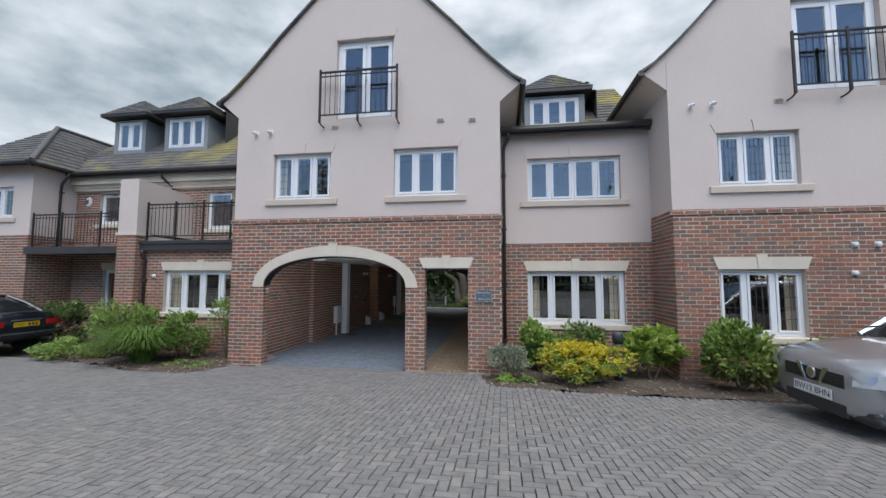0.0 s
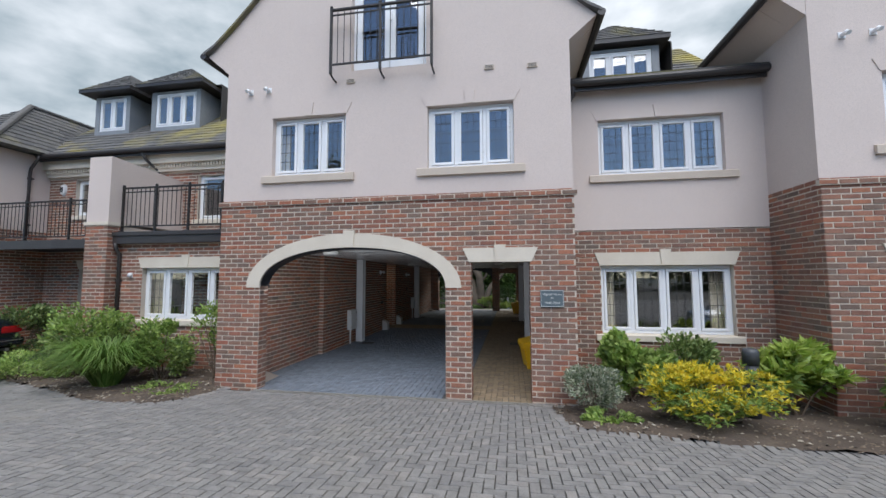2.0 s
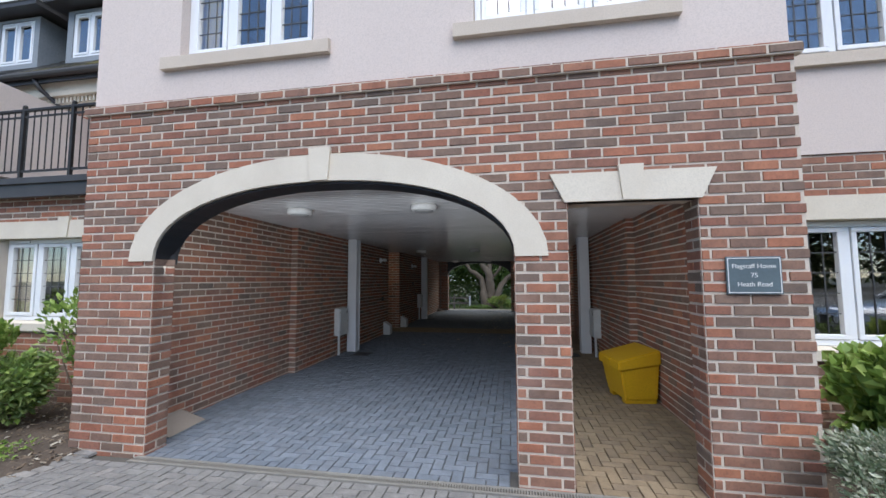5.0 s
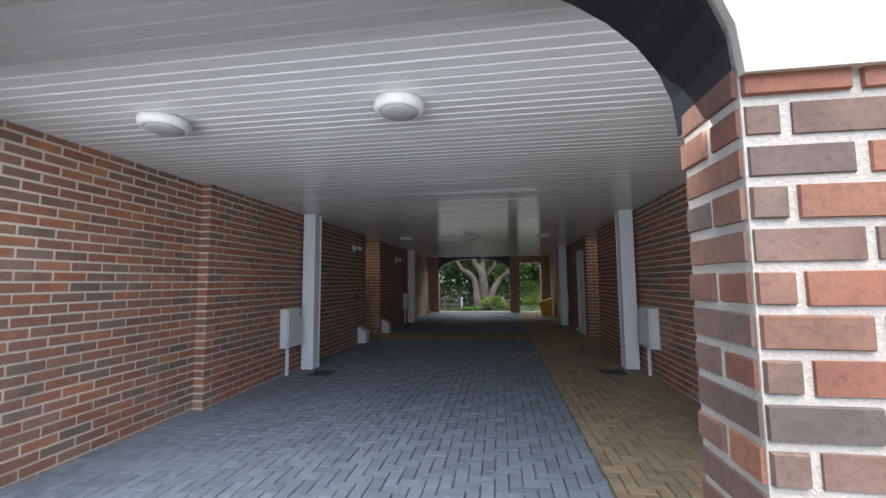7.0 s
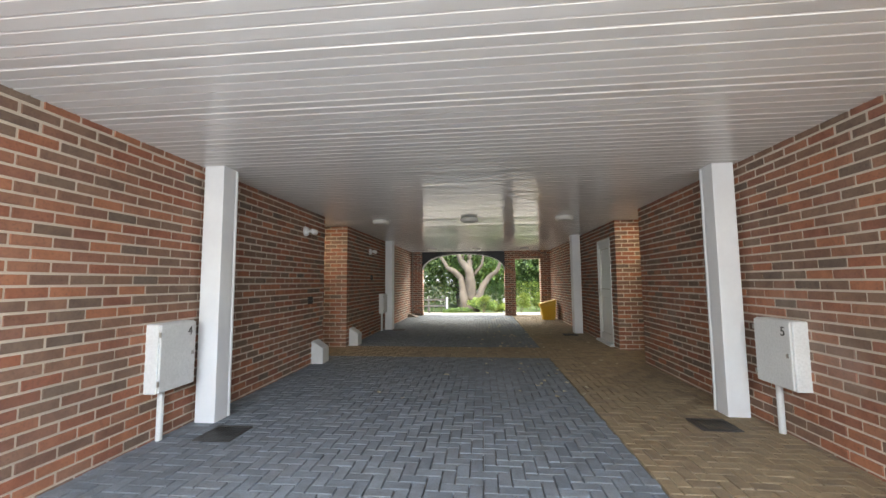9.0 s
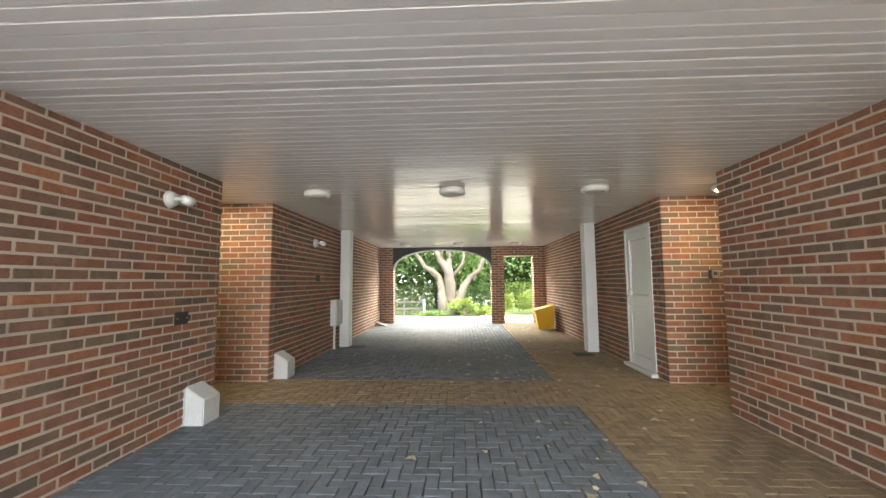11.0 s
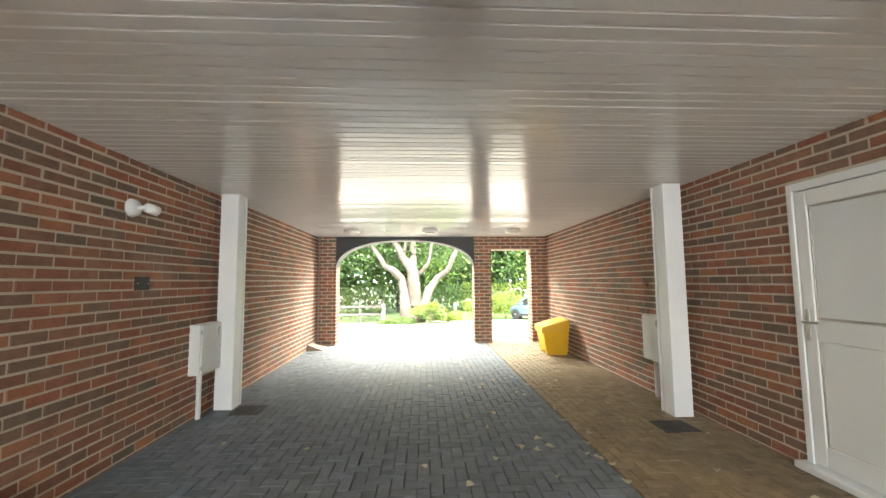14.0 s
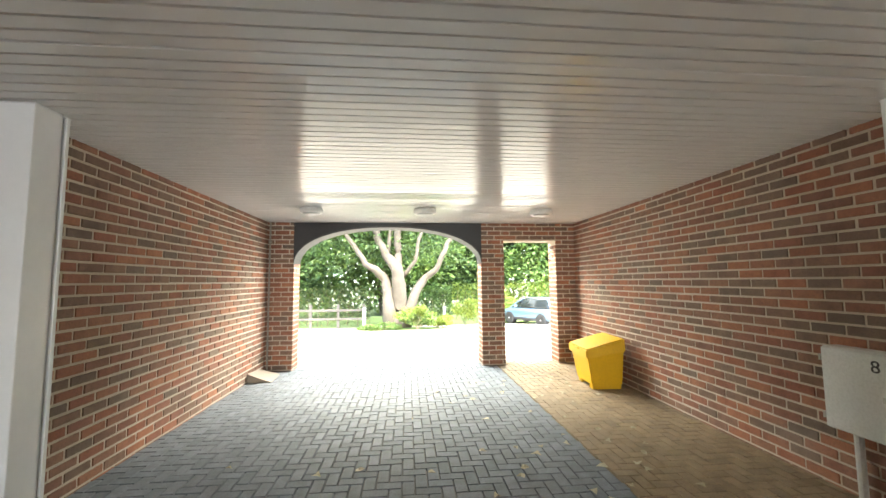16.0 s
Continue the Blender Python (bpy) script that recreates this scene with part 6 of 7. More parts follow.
M_PLATE_W = surface("white_number_plate", (0.75, 0.75, 0.73), (0.70, 0.70, 0.68), 0.4, 6.0, 50, 0.0)


def loft(rings, close_ends=True):
    bm = bmesh.new()
    rr = [[bm.verts.new(p) for p in ring] for ring in rings]
    n = len(rr[0])
    for a, b in zip(rr, rr[1:]):
        for k in range(n):
            bm.faces.new((a[k], a[(k + 1) % n], b[(k + 1) % n], b[k]))
    if close_ends:
        bm.faces.new(rr[0][::-1])
        bm.faces.new(rr[-1])
    bmesh.ops.recalc_face_normals(bm, faces=bm.faces[:])
    return bm


def car(name, label, m, body_mat, hull, cabin, wheels, wr, plate, tall):
    """A car along x, its nose at +x. hull: (x, half width, low, high); cabin: (x, half width at belt, belt, half width at roof, roof)."""
    root = thing(name, label, "car", m)
    rings = []
    for x, w, lo, hi in hull:
        h = hi - lo
        side = [(0.0, lo), (w * 0.80, lo), (w * 0.95, lo + h * 0.10), (w, lo + h * 0.34), (w * 1.0, lo + h * 0.60), (w * 0.965, lo + h * 0.84), (w * 0.86, lo + h * 0.965), (w * 0.5, hi + 0.012), (0.0, hi + 0.02)]
        rings.append([(x, y, z) for y, z in side] + [(x, -y, z) for y, z in side[-2:0:-1]])
    bm = loft(rings)
    bmesh.ops.subdivide_edges(bm, edges=[e for e in bm.edges if abs(e.verts[0].co.x - e.verts[1].co.x) > 0.2], cuts=2, smooth=0.6)
    body = part("body", bm, body_mat, root, smooth=True)
    rings = []
    for x, wb, zb, wt, zt in cabin:
        h = zt - zb
        s = [(0.0, zb), (wb, zb), (wb * 0.98 + wt * 0.02, zb + h * 0.1), (wt * 1.02, zt - h * 0.12), (wt * 0.93, zt - 0.015), (wt * 0.5, zt), (0.0, zt)]
        rings.append([(x, y, z) for y, z in s] + [(x, -y, z) for y, z in s[-2:0:-1]])
    part("glasshouse", loft(rings), M_CARGLASS, root, "dark tinted car windows", smooth=True)
    mids = cabin[1:-1]
    rings = [[(x, -wt * 0.90, zt - 0.03), (x, -wt * 0.97, zt - 0.05), (x, -wt * 0.90, zt + 0.002), (x, -wt * 0.45, zt + 0.022), (x, 0, zt + 0.028), (x, wt * 0.45, zt + 0.022), (x, wt * 0.90, zt + 0.002), (x, wt * 0.97, zt - 0.05), (x, wt * 0.90, zt - 0.03)] for x, wb, zb, wt, zt in mids]
    part("roof", loft(rings), body_mat, root, smooth=True)
    for s in (-1, 1):
        for a, b in ((0, 1), (-1, -2)):
            xa, wb, zb, _, _ = cabin[a]
            xb, _, _, wt, zt = cabin[b]
            bm = bmesh.new()
            tube(bm, [(xa, s * wb * 0.97, zb), ((xa + xb) / 2, s * (wb * 0.5 + wt * 0.5) * 0.985, (zb + zt) / 2 + 0.02), (xb, s * wt * 0.95, zt - 0.02)], 0.045, 6)
            part("pillar", bm, body_mat, root)
        xm = (cabin[1][0] + cabin[-2][0]) / 2
        bm = bmesh.new()
        tube(bm, [(xm, s * cabin[1][1] * 0.99, cabin[1][2]), (xm, s * cabin[1][3] * 0.985, cabin[1][4] - 0.03)], 0.035, 6)
        part("pillar", bm, M_TRIM, root)
        hw = max(q[1] for q in hull)
        bm = boxes((cabin[-1][0] - 0.62, cabin[-1][0] - 0.48, s * (hw - 0.02), s * (hw + 0.17), cabin[-1][2] + 0.02, cabin[-1][2] + 0.16), bevel=0.03)
        part("wing_mirror", bm, body_mat, root)
        for q in (-0.5, 0.35):
            part("door_handle", boxes((q - 0.09, q + 0.09, s * (hw - 0.01), s * (hw + 0.025), tall * 0.58, tall * 0.60), bevel=0.006), body_mat, root)
        part("sill_trim", boxes((wheels[0] + wr, wheels[1] - wr, s * (hw - 0.06), s * (hw + 0.004), hull[3][2] - 0.02, hull[3][2] + 0.13), bevel=0.02), M_TRIM, root)
        for wx in wheels:
            bm = bmesh.new()
            turned(bm, [(wr * 1.13, 0.012), (wr * 1.13, -0.3), (wr * 0.5, -0.3), (wr * 0.5, 0.012)], 28)
            bm.transform(pose(wx, s * (hw + 0.0), wr, 90 * -s, 0, 0))
            part("wheel_arch", bm, M_TRIM, root)
            bm = bmesh.new()
            turned(bm, [(wr * 0.66, 0.02), (wr * 0.90, 0.03), (wr, -0.01), (wr, -0.17), (wr * 0.9, -0.2)], 32)
            bm.transform(pose(wx, s * (hw + 0.005), wr, 90 * -s, 0, 0))
            wheel = part("wheel", bm, M_TYRE, root, smooth=True)
            bm = bmesh.new()
            turned(bm, [(wr * 0.12, 0.024), (wr * 0.14, 0.012)], 16)
            for k in range(5):
                a = k * math.tau / 5
                mm = pose(0, 0, 0, 0, 0, math.degrees(a))
                vs = [mm @ Vector(p) for p in ((wr * 0.08, -0.035, 0.012), (wr * 0.66, -0.055, 0.008), (wr * 0.66, 0.055, 0.008), (wr * 0.08, 0.035, 0.012))]
                hexa(bm, [v - Vector((0, 0, 0.02)) for v in vs], vs)
            bm.transform(pose(wx, s * (hw + 0.012), wr, 90 * -s, 0, 0))
            part("rim", bm, M_CHROME, wheel, "silver alloy spokes")
    return root, body


sx, sy = 3.56, 5.27
suv, suv_body = car("car", "silver-grey compact crossover car with white front plate", pose(sx + 2.149, sy + 0.075, ground_z(0, sy) + 0.0, 0, 0, 182), M_SILVER,
    [(-2.15, 0.70, 0.42, 0.95), (-2.0, 0.84, 0.32, 1.02), (-1.4, 0.88, 0.26, 1.02), (-0.4, 0.89, 0.26, 1.0), (0.7, 0.89, 0.26, 0.95), (1.2, 0.88, 0.26, 0.91), (1.7, 0.84, 0.24, 0.845), (1.95, 0.77, 0.22, 0.80), (2.08, 0.66, 0.22, 0.765), (2.15, 0.50, 0.26, 0.715)],
    [(-2.02, 0.78, 1.0, 0.6, 1.30), (-1.75, 0.82, 1.0, 0.66, 1.54), (-0.6, 0.84, 0.99, 0.68, 1.60), (0.05, 0.84, 0.96, 0.66, 1.54), (0.98, 0.80, 0.93, 0.70, 0.96)], (-1.35, 1.28), 0.34, "BW12 BHN", 1.6)
part("grille", boxes((2.06, 2.152, -0.43, 0.43, 0.485, 0.675), bevel=0.03), M_TRIM, suv, "black slatted grille")
for k in range(5):
    part("grille_slat", boxes((2.147, 2.158, -0.41, 0.41, 0.508 + 0.033 * k, 0.519 + 0.033 * k)), M_TRIM, suv)
for s in (-1, 1):
    bm = bmesh.new()
    hexa(bm, ((2.150, s * 0.075, 0.495), (2.150, s * 0.115, 0.495), (2.164, s * 0.110, 0.495), (2.164, s * 0.080, 0.495)), ((2.150, s * 0.155, 0.68), (2.150, s * 0.225, 0.68), (2.160, s * 0.218, 0.68), (2.160, s * 0.162, 0.68)))
    bmesh.ops.recalc_face_normals(bm, faces=bm.faces[:])
    part("grille_bar", bm, M_CHROME, suv, "chrome grille bar")
    bm = bmesh.new()
    hexa(bm, ((2.00, s * 0.49, 0.545), (2.165, s * 0.49, 0.545), (2.045, s * 0.80, 0.585), (1.80, s * 0.80, 0.61)), ((1.96, s * 0.49, 0.675), (2.140, s * 0.49, 0.675), (1.945, s * 0.83, 0.745), (1.68, s * 0.84, 0.77)))
    bmesh.ops.recalc_face_normals(bm, faces=bm.faces[:])
    bmesh.ops.bevel(bm, geom=bm.edges[:], offset=0.012, segments=2, affect="EDGES")
    part("headlight", bm, M_HEADLAMP, suv, "clear headlamp")
    bm = bmesh.new()
    turned(bm, [(0.045, 0.03), (0.06, 0.0)], 16)
    bm.transform(pose(2.03, s * 0.62, 0.34, 0, 90, 0))
    part("fog_light", bm, M_HEADLAMP, suv)
bm = bmesh.new()
turned(bm, [(0.05, 0.016), (0.064, 0.010), (0.066, 0.0)], 20)
bm.transform(pose(2.158, 0, 0.595, 0, 90, 0))
part("badge", bm, M_CHROME, suv, "round chrome badge")
part("lower_grille", boxes((2.03, 2.156, -0.42, 0.42, 0.20, 0.345), (1.93, 2.105, -0.66, 0.66, 0.20, 0.33), bevel=0.02), M_TRIM, suv)
part("bumper_lip", boxes((1.90, 2.12, -0.74, 0.74, 0.22, 0.30), bevel=0.03), M_TRIM, suv)
pl = part("number_plate", boxes((2.155, 2.168, -0.26, 0.26, 0.35, 0.46), bevel=0.003), M_PLATE_W, suv, "white front number plate")
words("BW12 BHN", 0.098, pose(2.1685, 0, 0.405, 0, 0, 90), M_INK, pl, "plate_lettering", 0.001)
bm = bmesh.new()
tube(bm, [(1.12, -0.55, 1.05), (0.85, 0.0, 1.17), (0.78, 0.35, 1.20)], 0.010, 5)
part("wiper", bm, M_TRIM, suv)

saloon, sal_body = car("car", "dark navy saloon car with yellow rear plate", pose(-13.53, 7.85, 0.0, 0, 0, 182), M_NAVY,
    [(-2.3, 0.62, 0.42, 0.86), (-2.22, 0.78, 0.34, 0.94), (-1.8, 0.87, 0.24, 0.97), (-1.2, 0.89, 0.22, 0.95), (0.0, 0.90, 0.22, 0.93), (1.0, 0.89, 0.22, 0.90), (1.7, 0.86, 0.24, 0.82), (2.15, 0.76, 0.28, 0.70), (2.3, 0.58, 0.36, 0.60)],
    [(-1.75, 0.78, 0.94, 0.62, 0.97), (-0.95, 0.82, 0.92, 0.58, 1.36), (-0.3, 0.83, 0.92, 0.60, 1.40), (0.3, 0.83, 0.92, 0.58, 1.36), (1.15, 0.80, 0.89, 0.66, 0.92)], (-1.35, 1.35), 0.32, "", 1.4)
part("boot_trim", boxes((-2.345, -2.29, -0.30, 0.30, 0.80, 0.825), bevel=0.006), M_CHROME, saloon, "chrome boot strip")
pl = part("number_plate", boxes((-2.335, -2.315, -0.26, 0.26, 0.655, 0.765), bevel=0.003), M_PLATE_Y, saloon, "yellow rear number plate")
words("EA07", 0.095, pose(-2.3355, 0.25, 0.71, 0, 0, -90), M_INK, pl, "plate_lettering", 0.001, "LEFT")
part("plate_mark", boxes(*[(-2.3365, -2.3352, -0.22 + 0.075 * k, -0.17 + 0.075 * k, 0.675, 0.745) for k in range(3)]), M_INK, pl, "illegible dark characters")
part("bumper", boxes((-2.36, -2.2, -0.80, 0.80, 0.40, 0.56), bevel=0.04), M_NAVY, saloon)
part("bumper_strip", boxes((-2.368, -2.34, -0.74, 0.74, 0.50, 0.52)), M_CHROME, saloon)
for s in (-1, 1):
    part("tail_lamp", boxes((-2.315, -2.16, s * 0.42, s * 0.78, 0.66, 0.80), bevel=0.025), M_TAIL, saloon, "red tail lamp")
    bm = bmesh.new()
    tube(bm, [(-2.36, s * 0.5, 0.33), (-2.1, s * 0.5, 0.33)], 0.035, 10)
    part("exhaust", bm, M_CHROME, saloon)

hx, hy = 4.25, 39.4
hatch, hat_body = car("car", "pale blue hatchback parked on the rear drive", pose(hx, hy, ground_z(hx, hy) - 0.005, 0, 0, 121), M_SKYBLUE,
    [(-1.9, 0.66, 0.42, 0.92), (-1.8, 0.80, 0.32, 0.98), (-1.2, 0.84, 0.26, 0.98), (0.0, 0.85, 0.25, 0.96), (0.9, 0.84, 0.25, 0.95), (1.5, 0.80, 0.27, 0.86), (1.8, 0.70, 0.30, 0.74), (1.9, 0.55, 0.36, 0.66)],
    [(-1.82, 0.76, 0.97, 0.58, 1.22), (-1.5, 0.79, 0.96, 0.62, 1.46), (-0.4, 0.80, 0.95, 0.63, 1.52), (0.2, 0.80, 0.95, 0.61, 1.48), (1.1, 0.76, 0.94, 0.64, 0.97)], (-1.2, 1.15), 0.31, "", 1.5)
for s in (-1, 1):
    part("tail_lamp", boxes((-1.90, -1.76, s * 0.56, s * 0.76, 0.78, 1.12), bevel=0.03), M_TAIL, hatch, "red tail lamp")
part("number_plate", boxes((-1.925, -1.90, -0.26, 0.26, 0.60, 0.71), bevel=0.003), M_PLATE_Y, hatch, "yellow rear number plate")

# ---- bricks and paving blocks ----
def unit(w, d, h, ch=0.003):
    """A brick or block: front face towards -y, or up for d = the thickness downwards."""
    vs = [(-w / 2, 0, -h / 2), (w / 2, 0, -h / 2), (w / 2, 0, h / 2), (-w / 2, 0, h / 2), (-w / 2 + ch, -d, -h / 2 + ch), (w / 2 - ch, -d, -h / 2 + ch), (w / 2 - ch, -d, h / 2 - ch), (-w / 2 + ch, -d, h / 2 - ch)]
    fs = [(4, 5, 6, 7), (0, 1, 5, 4), (1, 2, 6, 5), (2, 3, 7, 6), (3, 0, 4, 7), (3, 2, 1, 0)]
    return vs, fs


BRICK_L, BRICK_H, COURSE, PITCH = 0.2130, 0.0625, 0.075, 0.225
brick_me = bpy.data.meshes.new("brick")
brick_v, brick_f = unit(BRICK_L, 0.014, BRICK_H)
brick_me.from_pydata(brick_v, [], brick_f)
brick_me.materials.append(M_BRICK)


def lay(parent, origin, u, n, length, z0, z1, cut=None, near=None, limit=300, seed=1):
    """Stretcher bond on a wall face: origin at the start of the face, u along it, n out of it. cut(a, b, z): what is left of a brick."""
    rg = random.Random(seed)
    o, u, n = Vector((origin[0], origin[1], 0)), Vector((*u, 0)), Vector((*n, 0))
    base = Matrix((u, -n, Vector((0, 0, 1)))).transposed().to_4x4()
    vs, fs, made = [], [], 0
    r = 0
    while z0 + r * COURSE + BRICK_H < z1 + 0.02:
        zc = z0 + r * COURSE + COURSE / 2
        s = -PITCH + (0.1125 if r % 2 else 0.0)
        while s < length:
            a, b = max(s, -0.006), min(s + BRICK_L, length + 0.006)
            for a1, b1 in (cut(a, b, zc) if cut else [(a, b)]):
                if b1 - a1 < 0.02:
                    continue
                out = rg.uniform(-0.004, 0.0015)
                tilt = rg.uniform(-0.4, 0.4)
                m = Matrix.Translation(o + u * ((a1 + b1) / 2) + Vector((0, 0, zc)) + n * (out - 0.006)) @ base @ pose(0, 0, 0, 0, tilt, rg.uniform(-0.3, 0.3))
                if made < limit and near and b1 - a1 > BRICK_L - 0.001 and near((a1 + b1) / 2, zc):
                    ob = new("brick", brick_me)
                    ob.parent = parent
                    ob.matrix_local = m
                    made += 1
                else:
                    v, f = unit(b1 - a1 - rg.uniform(0, 0.004), 0.014, BRICK_H - rg.uniform(-0.0012, 0.003), rg.uniform(0.003, 0.006))
                    i = len(vs)
                    vs += [m @ Vector(p) for p in v]
                    fs += [tuple(i + k for k in q) for q in f[:5]]
            s += PITCH
        r += 1
    if vs:
        tagged(part("brickwork", (vs, fs), M_BRICK, parent), kind="stuff")


def minus(a, b, lo, hi):
    """What is left of a..b outside lo..hi."""
    out = []
    if a < lo:
        out.append((a, min(b, lo)))
    if b > hi:
        out.append((max(a, hi), b))
    return out


def around(holes, shift=0.0):
    def cut(a, b, z):
        left = [(a, b)]
        for x0, x1, h0, h1 in holes:
            if h0 - 0.03 < z < h1 + 0.03:
                left = [q for p, r in left for q in minus(p, r, x0 - shift, x1 - shift)]
        return left
    return cut


def front_cut(a, b, z):
    x0 = -5.72
    left = [(a, b)]
    c, w, h = ARCH_C, ARCH_A + 0.10, ARCH_H + 0.09
    if z < ARCH_Z:
        left = [q for p, r in left for q in minus(p, r, -4.96 - x0, -1.86 - x0)]
    elif z < ARCH_Z + h:
        d = w * (1 - ((z - ARCH_Z) / h) ** 2.3) ** (1 / 2.3)
        left = [q for p, r in left for q in minus(p, r, c - d - x0, c + d - x0)]
    if z < D_Z + 0.06:
        left = [q for p, r in left for q in minus(p, r, D_X0 - x0, D_X1 - x0)]
    return left


S = -0.06
lay(wall_front, (-5.72, FRONT), (1, 0), (0, -1), 5.75, S, TOP, front_cut, lambda s, z: z < 1.75 or s > 4.0, 300, 1)
lay(wall_middle, (0.03, 8.80), (1, 0), (0, -1), 3.12, S, 2.67, around([(0.60, 2.60, 0.86, 1.98)], 0.03), lambda s, z: z > 0.5, 300, 2)
lay(wall_right, (3.15, FRONT), (1, 0), (0, -1), 6.0, S, TOP, around([(3.87, 5.24, 0.82, 1.99), (7.0, 8.4, 0.82, 1.99)], 3.15), lambda s, z: s < 2.6, 300, 3)
lay(wall_right_side, (3.15, 8.80), (0, -1), (-1, 0), 8.80 - FRONT, S, TOP, None, lambda s, z: True, 150, 4)
lay(wall_left, (-8.96, 8.75), (1, 0), (0, -1), 3.24, S, 2.67, around([(-8.35, -6.30, 0.97, 2.0)], -8.96), lambda s, z: s > 0.3, 200, 5)
T = INNER - FRONT - 0.008
lay(wall_front, (-4.96, FRONT + 0.007), (0, 1), (1, 0), T, S, ARCH_Z, None, lambda s, z: True, 60, 6)
lay(wall_front, (-1.86, INNER), (0, -1), (-1, 0), T, S, ARCH_Z, None, None, 0, 7)
lay(wall_front, (D_X0, FRONT + 0.007), (0, 1), (1, 0), T, S, D_Z, None, None, 0, 8)
lay(wall_front, (D_X1, INNER), (0, -1), (-1, 0), T, S, D_Z, None, None, 0, 9)
tall = CEIL + 0.07
lay(pass_obs[0], (XLN, INNER), (0, 1), (1, 0), STEP - INNER, S, tall, None, lambda s, z: True, 300, 10)
lay(pass_obs[1], (XL, STEP), (0, 1), (1, 0), LOB0 - STEP, S, tall, None, lambda s, z: s < 2.4 and z < 2.2, 300, 11)
lay(pass_obs[1], (XLN, STEP), (1, 0), (0, -1), XL - XLN, S, tall, None, None, 0, 12)
lay(pass_obs[2], (XL, LOB1), (0, 1), (1, 0), BACK - LOB1, S, tall, None, lambda s, z: 0.2 < s < 3.0, 300, 13)
lay(pass_obs[3], (XRN, STEP), (0, -1), (-1, 0), STEP - INNER, S, tall, None, lambda s, z: True, 300, 14)
lay(pass_obs[4], (XR, LOB0), (0, -1), (-1, 0), LOB0 - STEP, S, tall, None, lambda s, z: s > 2.3, 300, 15)
lay(pass_obs[4], (XR, STEP), (1, 0), (0, -1), XRN - XR, S, tall, None, None, 0, 16)
lay(pass_obs[5], (XR, BACK), (0, -1), (-1, 0), BACK - DOOR1, S, tall, None, lambda s, z: s > 2.8, 300, 17)
lay(pass_obs[6], (XR, DOOR0), (0, -1), (-1, 0), DOOR0 - LOB1, S, tall, None, None, 0, 18)
lay(door_head, (XR, DOOR1), (0, -1), (-1, 0), DOOR1 - DOOR0, S + 28 * COURSE, tall, None, None, 0, 19)
lay(lob_obs[1], (-8.2, LOB1), (1, 0), (0, -1), XL + 8.2, S, tall, None, lambda s, z: s > 1.2, 300, 20)
lay(lob_obs[4], (XR, LOB1), (1, 0), (0, -1), 2.6 - XR, S, tall, None, lambda s, z: s < 1.6, 300, 21)
lay(lob_obs[2], (-8.2, LOB0), (0, 1), (1, 0), LOB1 - LOB0, S, tall, None, None, 0, 22)
lay(lob_obs[5], (2.6, LOB1), (0, -1), (-1, 0), LOB1 - LOB0, S, tall, None, None, 0, 23)
lay(wall_end, (XL, BACK), (1, 0), (0, -1), E_C - E_A - XL, S, tall, None, lambda s, z: True, 60, 24)
lay(wall_end, (E_P0, BACK), (1, 0), (0, -1), E_P1 - E_P0, S, tall, None, lambda s, z: True, 60, 25)
lay(wall_end, (E_P1, BACK), (1, 0), (0, -1), E_S1 - E_P1, S + 28 * COURSE, tall, None, lambda s, z: True, 60, 26)
lay(wall_end, (E_S1, BACK), (1, 0), (0, -1), XR - E_S1, S, tall, None, lambda s, z: True, 60, 27)
lay(wall_end, (E_C - E_A, BACK), (0, 1), (1, 0), 0.33, S, E_Z, None, None, 0, 28)
lay(wall_end, (E_P0, BACK + 0.33), (0, -1), (-1, 0), 0.33, S, E_Z, None, None, 0, 29)
lay(wall_end, (E_P1, BACK), (0, 1), (1, 0), 0.33, S, E_TOP - 0.02, None, None, 0, 30)
lay(wall_end, (E_S1, BACK + 0.33), (0, -1), (-1, 0), 0.33, S, E_TOP - 0.02, None, None, 0, 31)
lay(wall_pier, (-9.5, 8.5), (1, 0), (0, -1), 0.54, S, 2.86, None, lambda s, z: True, 100, 32)
lay(wall_pier, (-8.96, 8.5), (0, 1), (1, 0), 0.25, S, 2.86, None, None, 0, 33)
lay(wall_rear_left, (-13.1, 10.3), (1, 0), (0, -1), 7.38, S, 4.46, around([(-8.55, -7.75, 3.25, 4.36), (-7.70, -6.9, 2.78, 4.36), (-12.25, -11.4, 3.45, 4.40), (-11.97, -11.1, -0.1, 2.05)], -13.1), None, 0, 34)
lay(wall_bay, (-17.0, 9.1), (1, 0), (0, -1), 3.9, S, 3.0, around([(-15.6, -14.05, 0.9, 2.05)], -17.0), None, 0, 35)
lay(wall_bay_side, (-13.1, 9.1), (0, 1), (1, 0), 1.2, S, 3.0, None, None, 0, 36)
# projecting brick band at the top of the brick storey
for x0, x1, yy in ((-5.76, 0.07, FRONT), (3.11, 9.2, FRONT)):
    bandw = tagged(part("trim_band", prisms([(x0, x1, TOP - 0.075, TOP - 0.075, TOP, TOP)], yy - 0.03, yy + 0.028), M_MORTAR), "projecting brick band at the top of the brick storey", "band", kind="structure")
    lay(bandw, (x0, yy - 0.03), (1, 0), (0, -1), x1 - x0, TOP - 0.075, TOP, None, None, 0, 40)

block_mes = {}


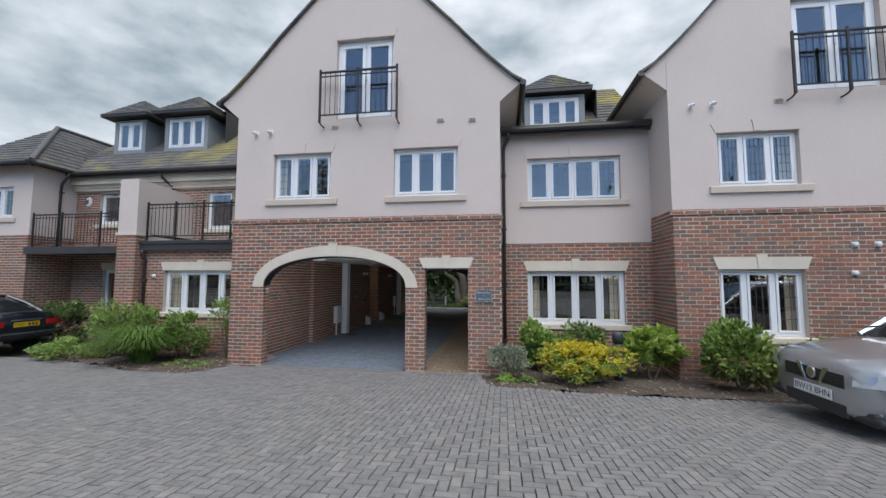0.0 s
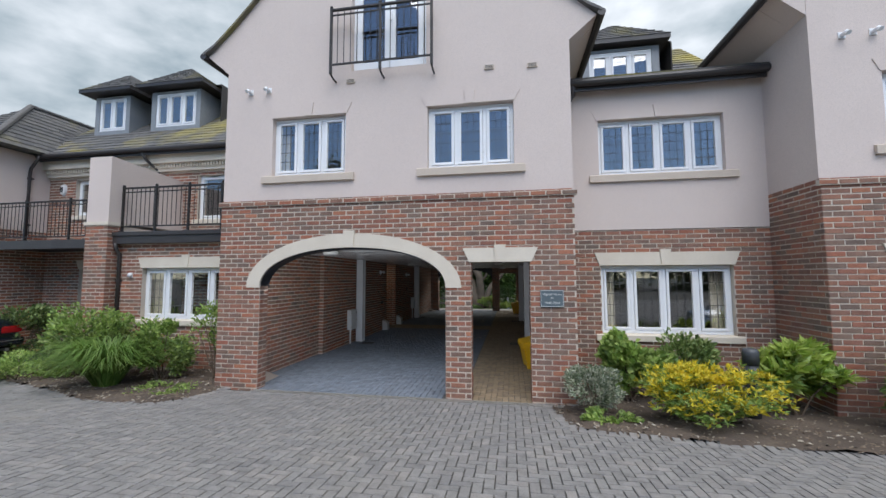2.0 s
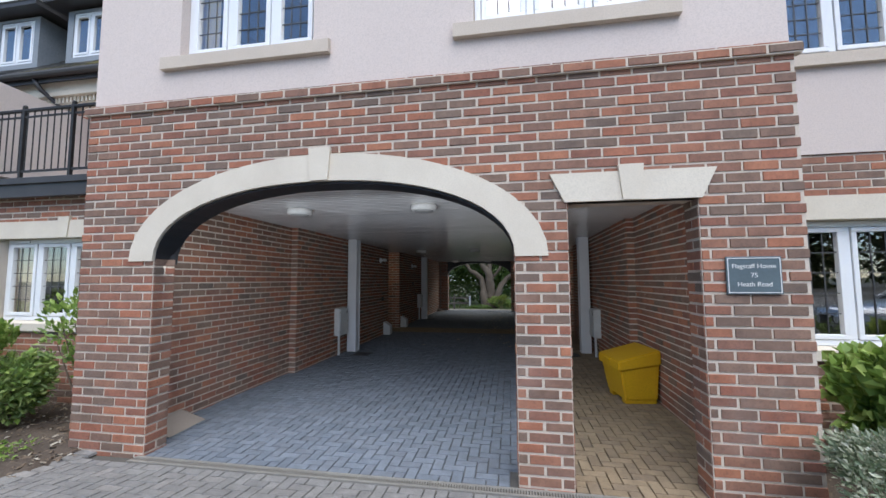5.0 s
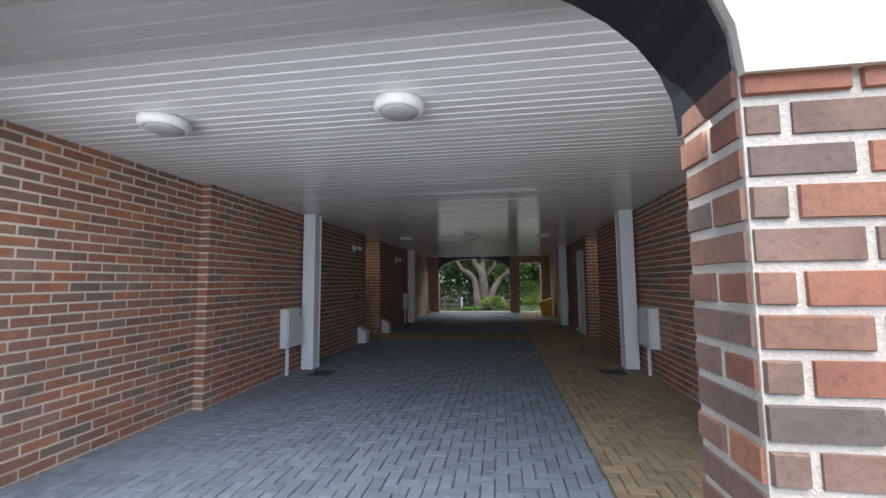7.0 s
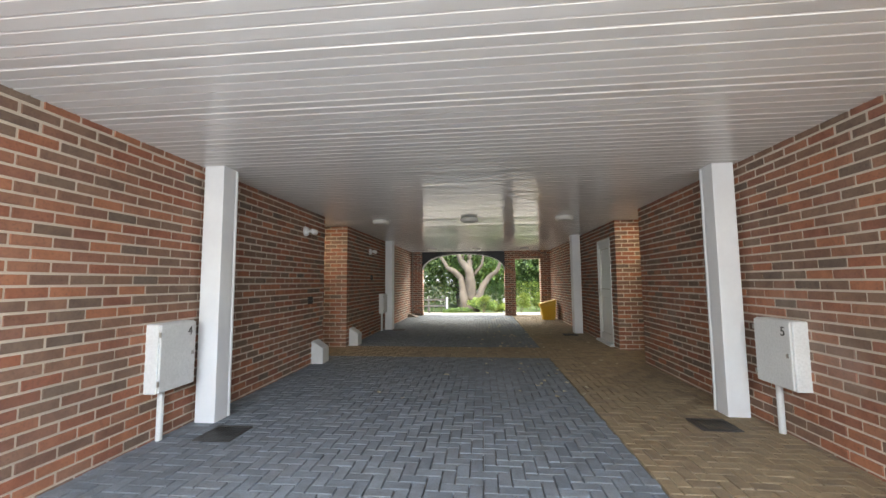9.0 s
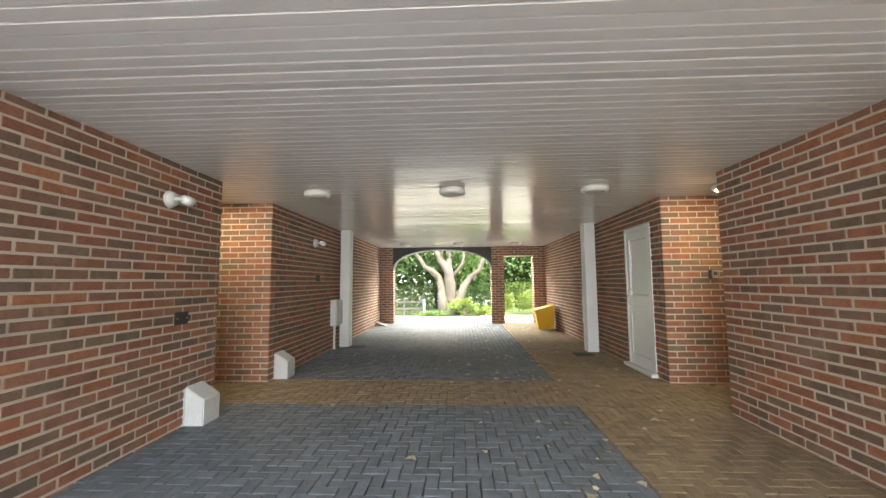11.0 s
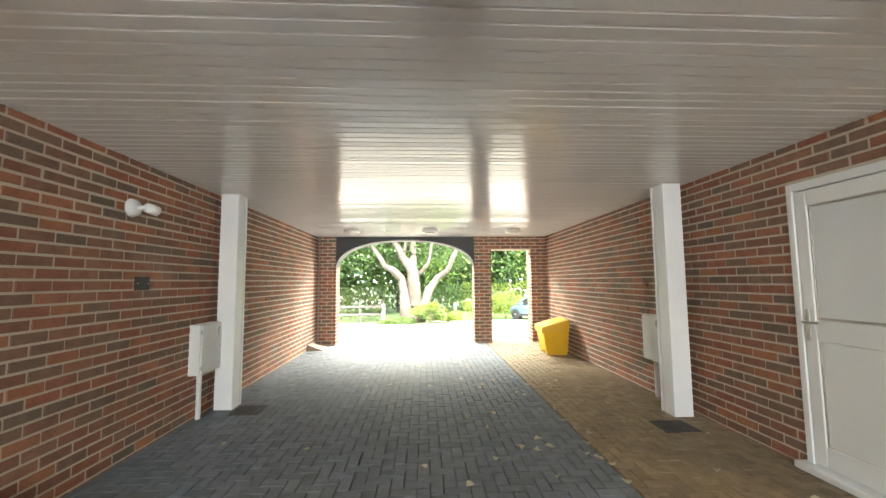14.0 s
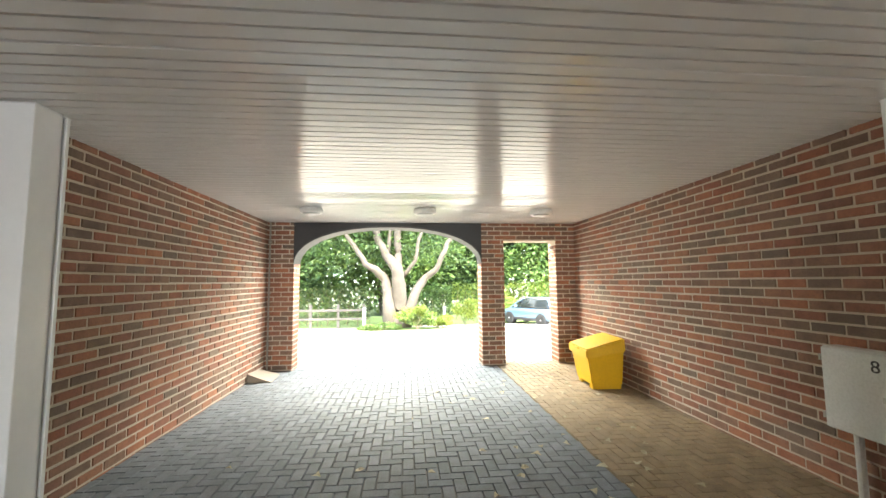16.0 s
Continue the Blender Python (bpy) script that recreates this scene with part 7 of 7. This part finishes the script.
def pave(parent, x0, x1, y0, y1, material, keep=None, near=None, limit=300, seed=1, name="paving_block"):
    """Herringbone blocks, twice as long as wide."""
    rg = random.Random(seed)
    g, w, h = 0.087, 0.1695, 0.0825
    vs, fs, made = [], [], 0
    if material.name not in block_mes:
        me = bpy.data.meshes.new(name)
        v, f = unit(w, 0.02, h, 0.004)
        me.from_pydata([(p[0], p[2], -p[1]) for p in v], [], [q[::-1] for q in f])
        me.materials.append(material)
        block_mes[material.name] = me
    me = block_mes[material.name]
    ni, nj = int((x1 - x0) / g) + 1, int((y1 - y0) / g) + 1
    for i in range(-1, ni):
        for j in range(-1, nj + 1):
            k = (i - j) % 4
            if k == 0:
                bx0, bx1, by0, by1 = i, i + 2, j, j + 1
            elif k == 2:
                bx0, bx1, by0, by1 = i, i + 1, j - 1, j + 1
            else:
                continue
            ax0, ax1, ay0, ay1 = x0 + bx0 * g, x0 + bx1 * g, y0 + by0 * g, y0 + by1 * g
            full = ax0 >= x0 - 1e-6 and ax1 <= x1 + 1e-6 and ay0 >= y0 - 1e-6 and ay1 <= y1 + 1e-6
            ax0, ax1, ay0, ay1 = max(ax0, x0), min(ax1, x1), max(ay0, y0), min(ay1, y1)
            if ax1 - ax0 < 0.02 or ay1 - ay0 < 0.02:
                continue
            cx, cy = (ax0 + ax1) / 2, (ay0 + ay1) / 2
            if keep and not keep(cx, cy):
                continue
            cz = ground_z(cx, cy) - 0.02 + rg.uniform(-0.0025, 0.0015)
            slope = math.degrees(math.atan2(ground_z(cx, cy + 0.05) - ground_z(cx, cy - 0.05), 0.1))
            m = pose(cx, cy, cz, slope + rg.uniform(-0.5, 0.5), rg.uniform(-0.5, 0.5), 0)
            if full and made < limit and near and near(cx, cy):
                ob = new(name, me)
                ob.parent = parent
                ob.matrix_local = m if k == 0 else m @ pose(0, 0, 0, 0, 0, 90)
                made += 1
            else:
                v, f = unit(ax1 - ax0 - 0.0045, 0.02, ay1 - ay0 - 0.0045, 0.004)
                q = len(vs)
                vs += [m @ Vector((p[0], p[2], -p[1])) for p in v]
                fs += [tuple(q + e for e in c[::-1]) for c in f[:5]]
    tagged(part("block_paving", (vs, fs), material, parent), kind="stuff")


pave(drive_front, -16.0, 9.5, -3.0, 7.615, M_BLOCK, lambda x, y: not in_bed(x, y), lambda x, y: -3.6 < x < 0.4 and 4.2 < y < 7.0, 300, 50)
B0, B1 = 15.63, 16.63
pave(floor, XLN, EDGE, FRONT, B0, M_CHAR, lambda x, y: not (-1.9 < x and y < INNER), lambda x, y: 10.0 < y < 13.5 and -4.2 < x < EDGE, 300, 51)
pave(floor, XLN, EDGE, B1, 23.70, M_CHAR, None, lambda x, y: 17.8 < y < 21.5 and -3.8 < x < EDGE, 300, 52)
pave(floor, EDGE, XRN, FRONT, B0, M_BUFF, lambda x, y: not (y < INNER and (x < D_X0 or x > D_X1)), lambda x, y: 10.0 < y < 14.0, 200, 53)
pave(floor, EDGE, XRN, B1, 23.70, M_BUFF, None, lambda x, y: 18.2 < y < 21.0, 200, 54)
pave(floor, -8.2, 2.6, B0, B1, M_BUFF, lambda x, y: XLN < x < XRN or LOB0 < y < LOB1, lambda x, y: -4.0 < x < -1.0, 200, 55)
# kerb blocks along the planting beds
for kp in (LEFT_BED[:6], RIGHT_BED[:5]):
    rest = 0.0
    for (xa, ya), (xb, yb) in zip(kp, kp[1:]):
        ln = math.hypot(xb - xa, yb - ya)
        ang = math.degrees(math.atan2(yb - ya, xb - xa))
        k = rest
        while k < ln:
            px, py = xa + (xb - xa) * k / ln, ya + (yb - ya) * k / ln
            ob = new("kerb_block", block_mes["grey_paving_blocks"])
            ob.parent = drive_front
            ob.matrix_local = pose(px, py, ground_z(px, py) - 0.014, 0, 0, ang + 90)
            k += 0.104
        rest = k - ln
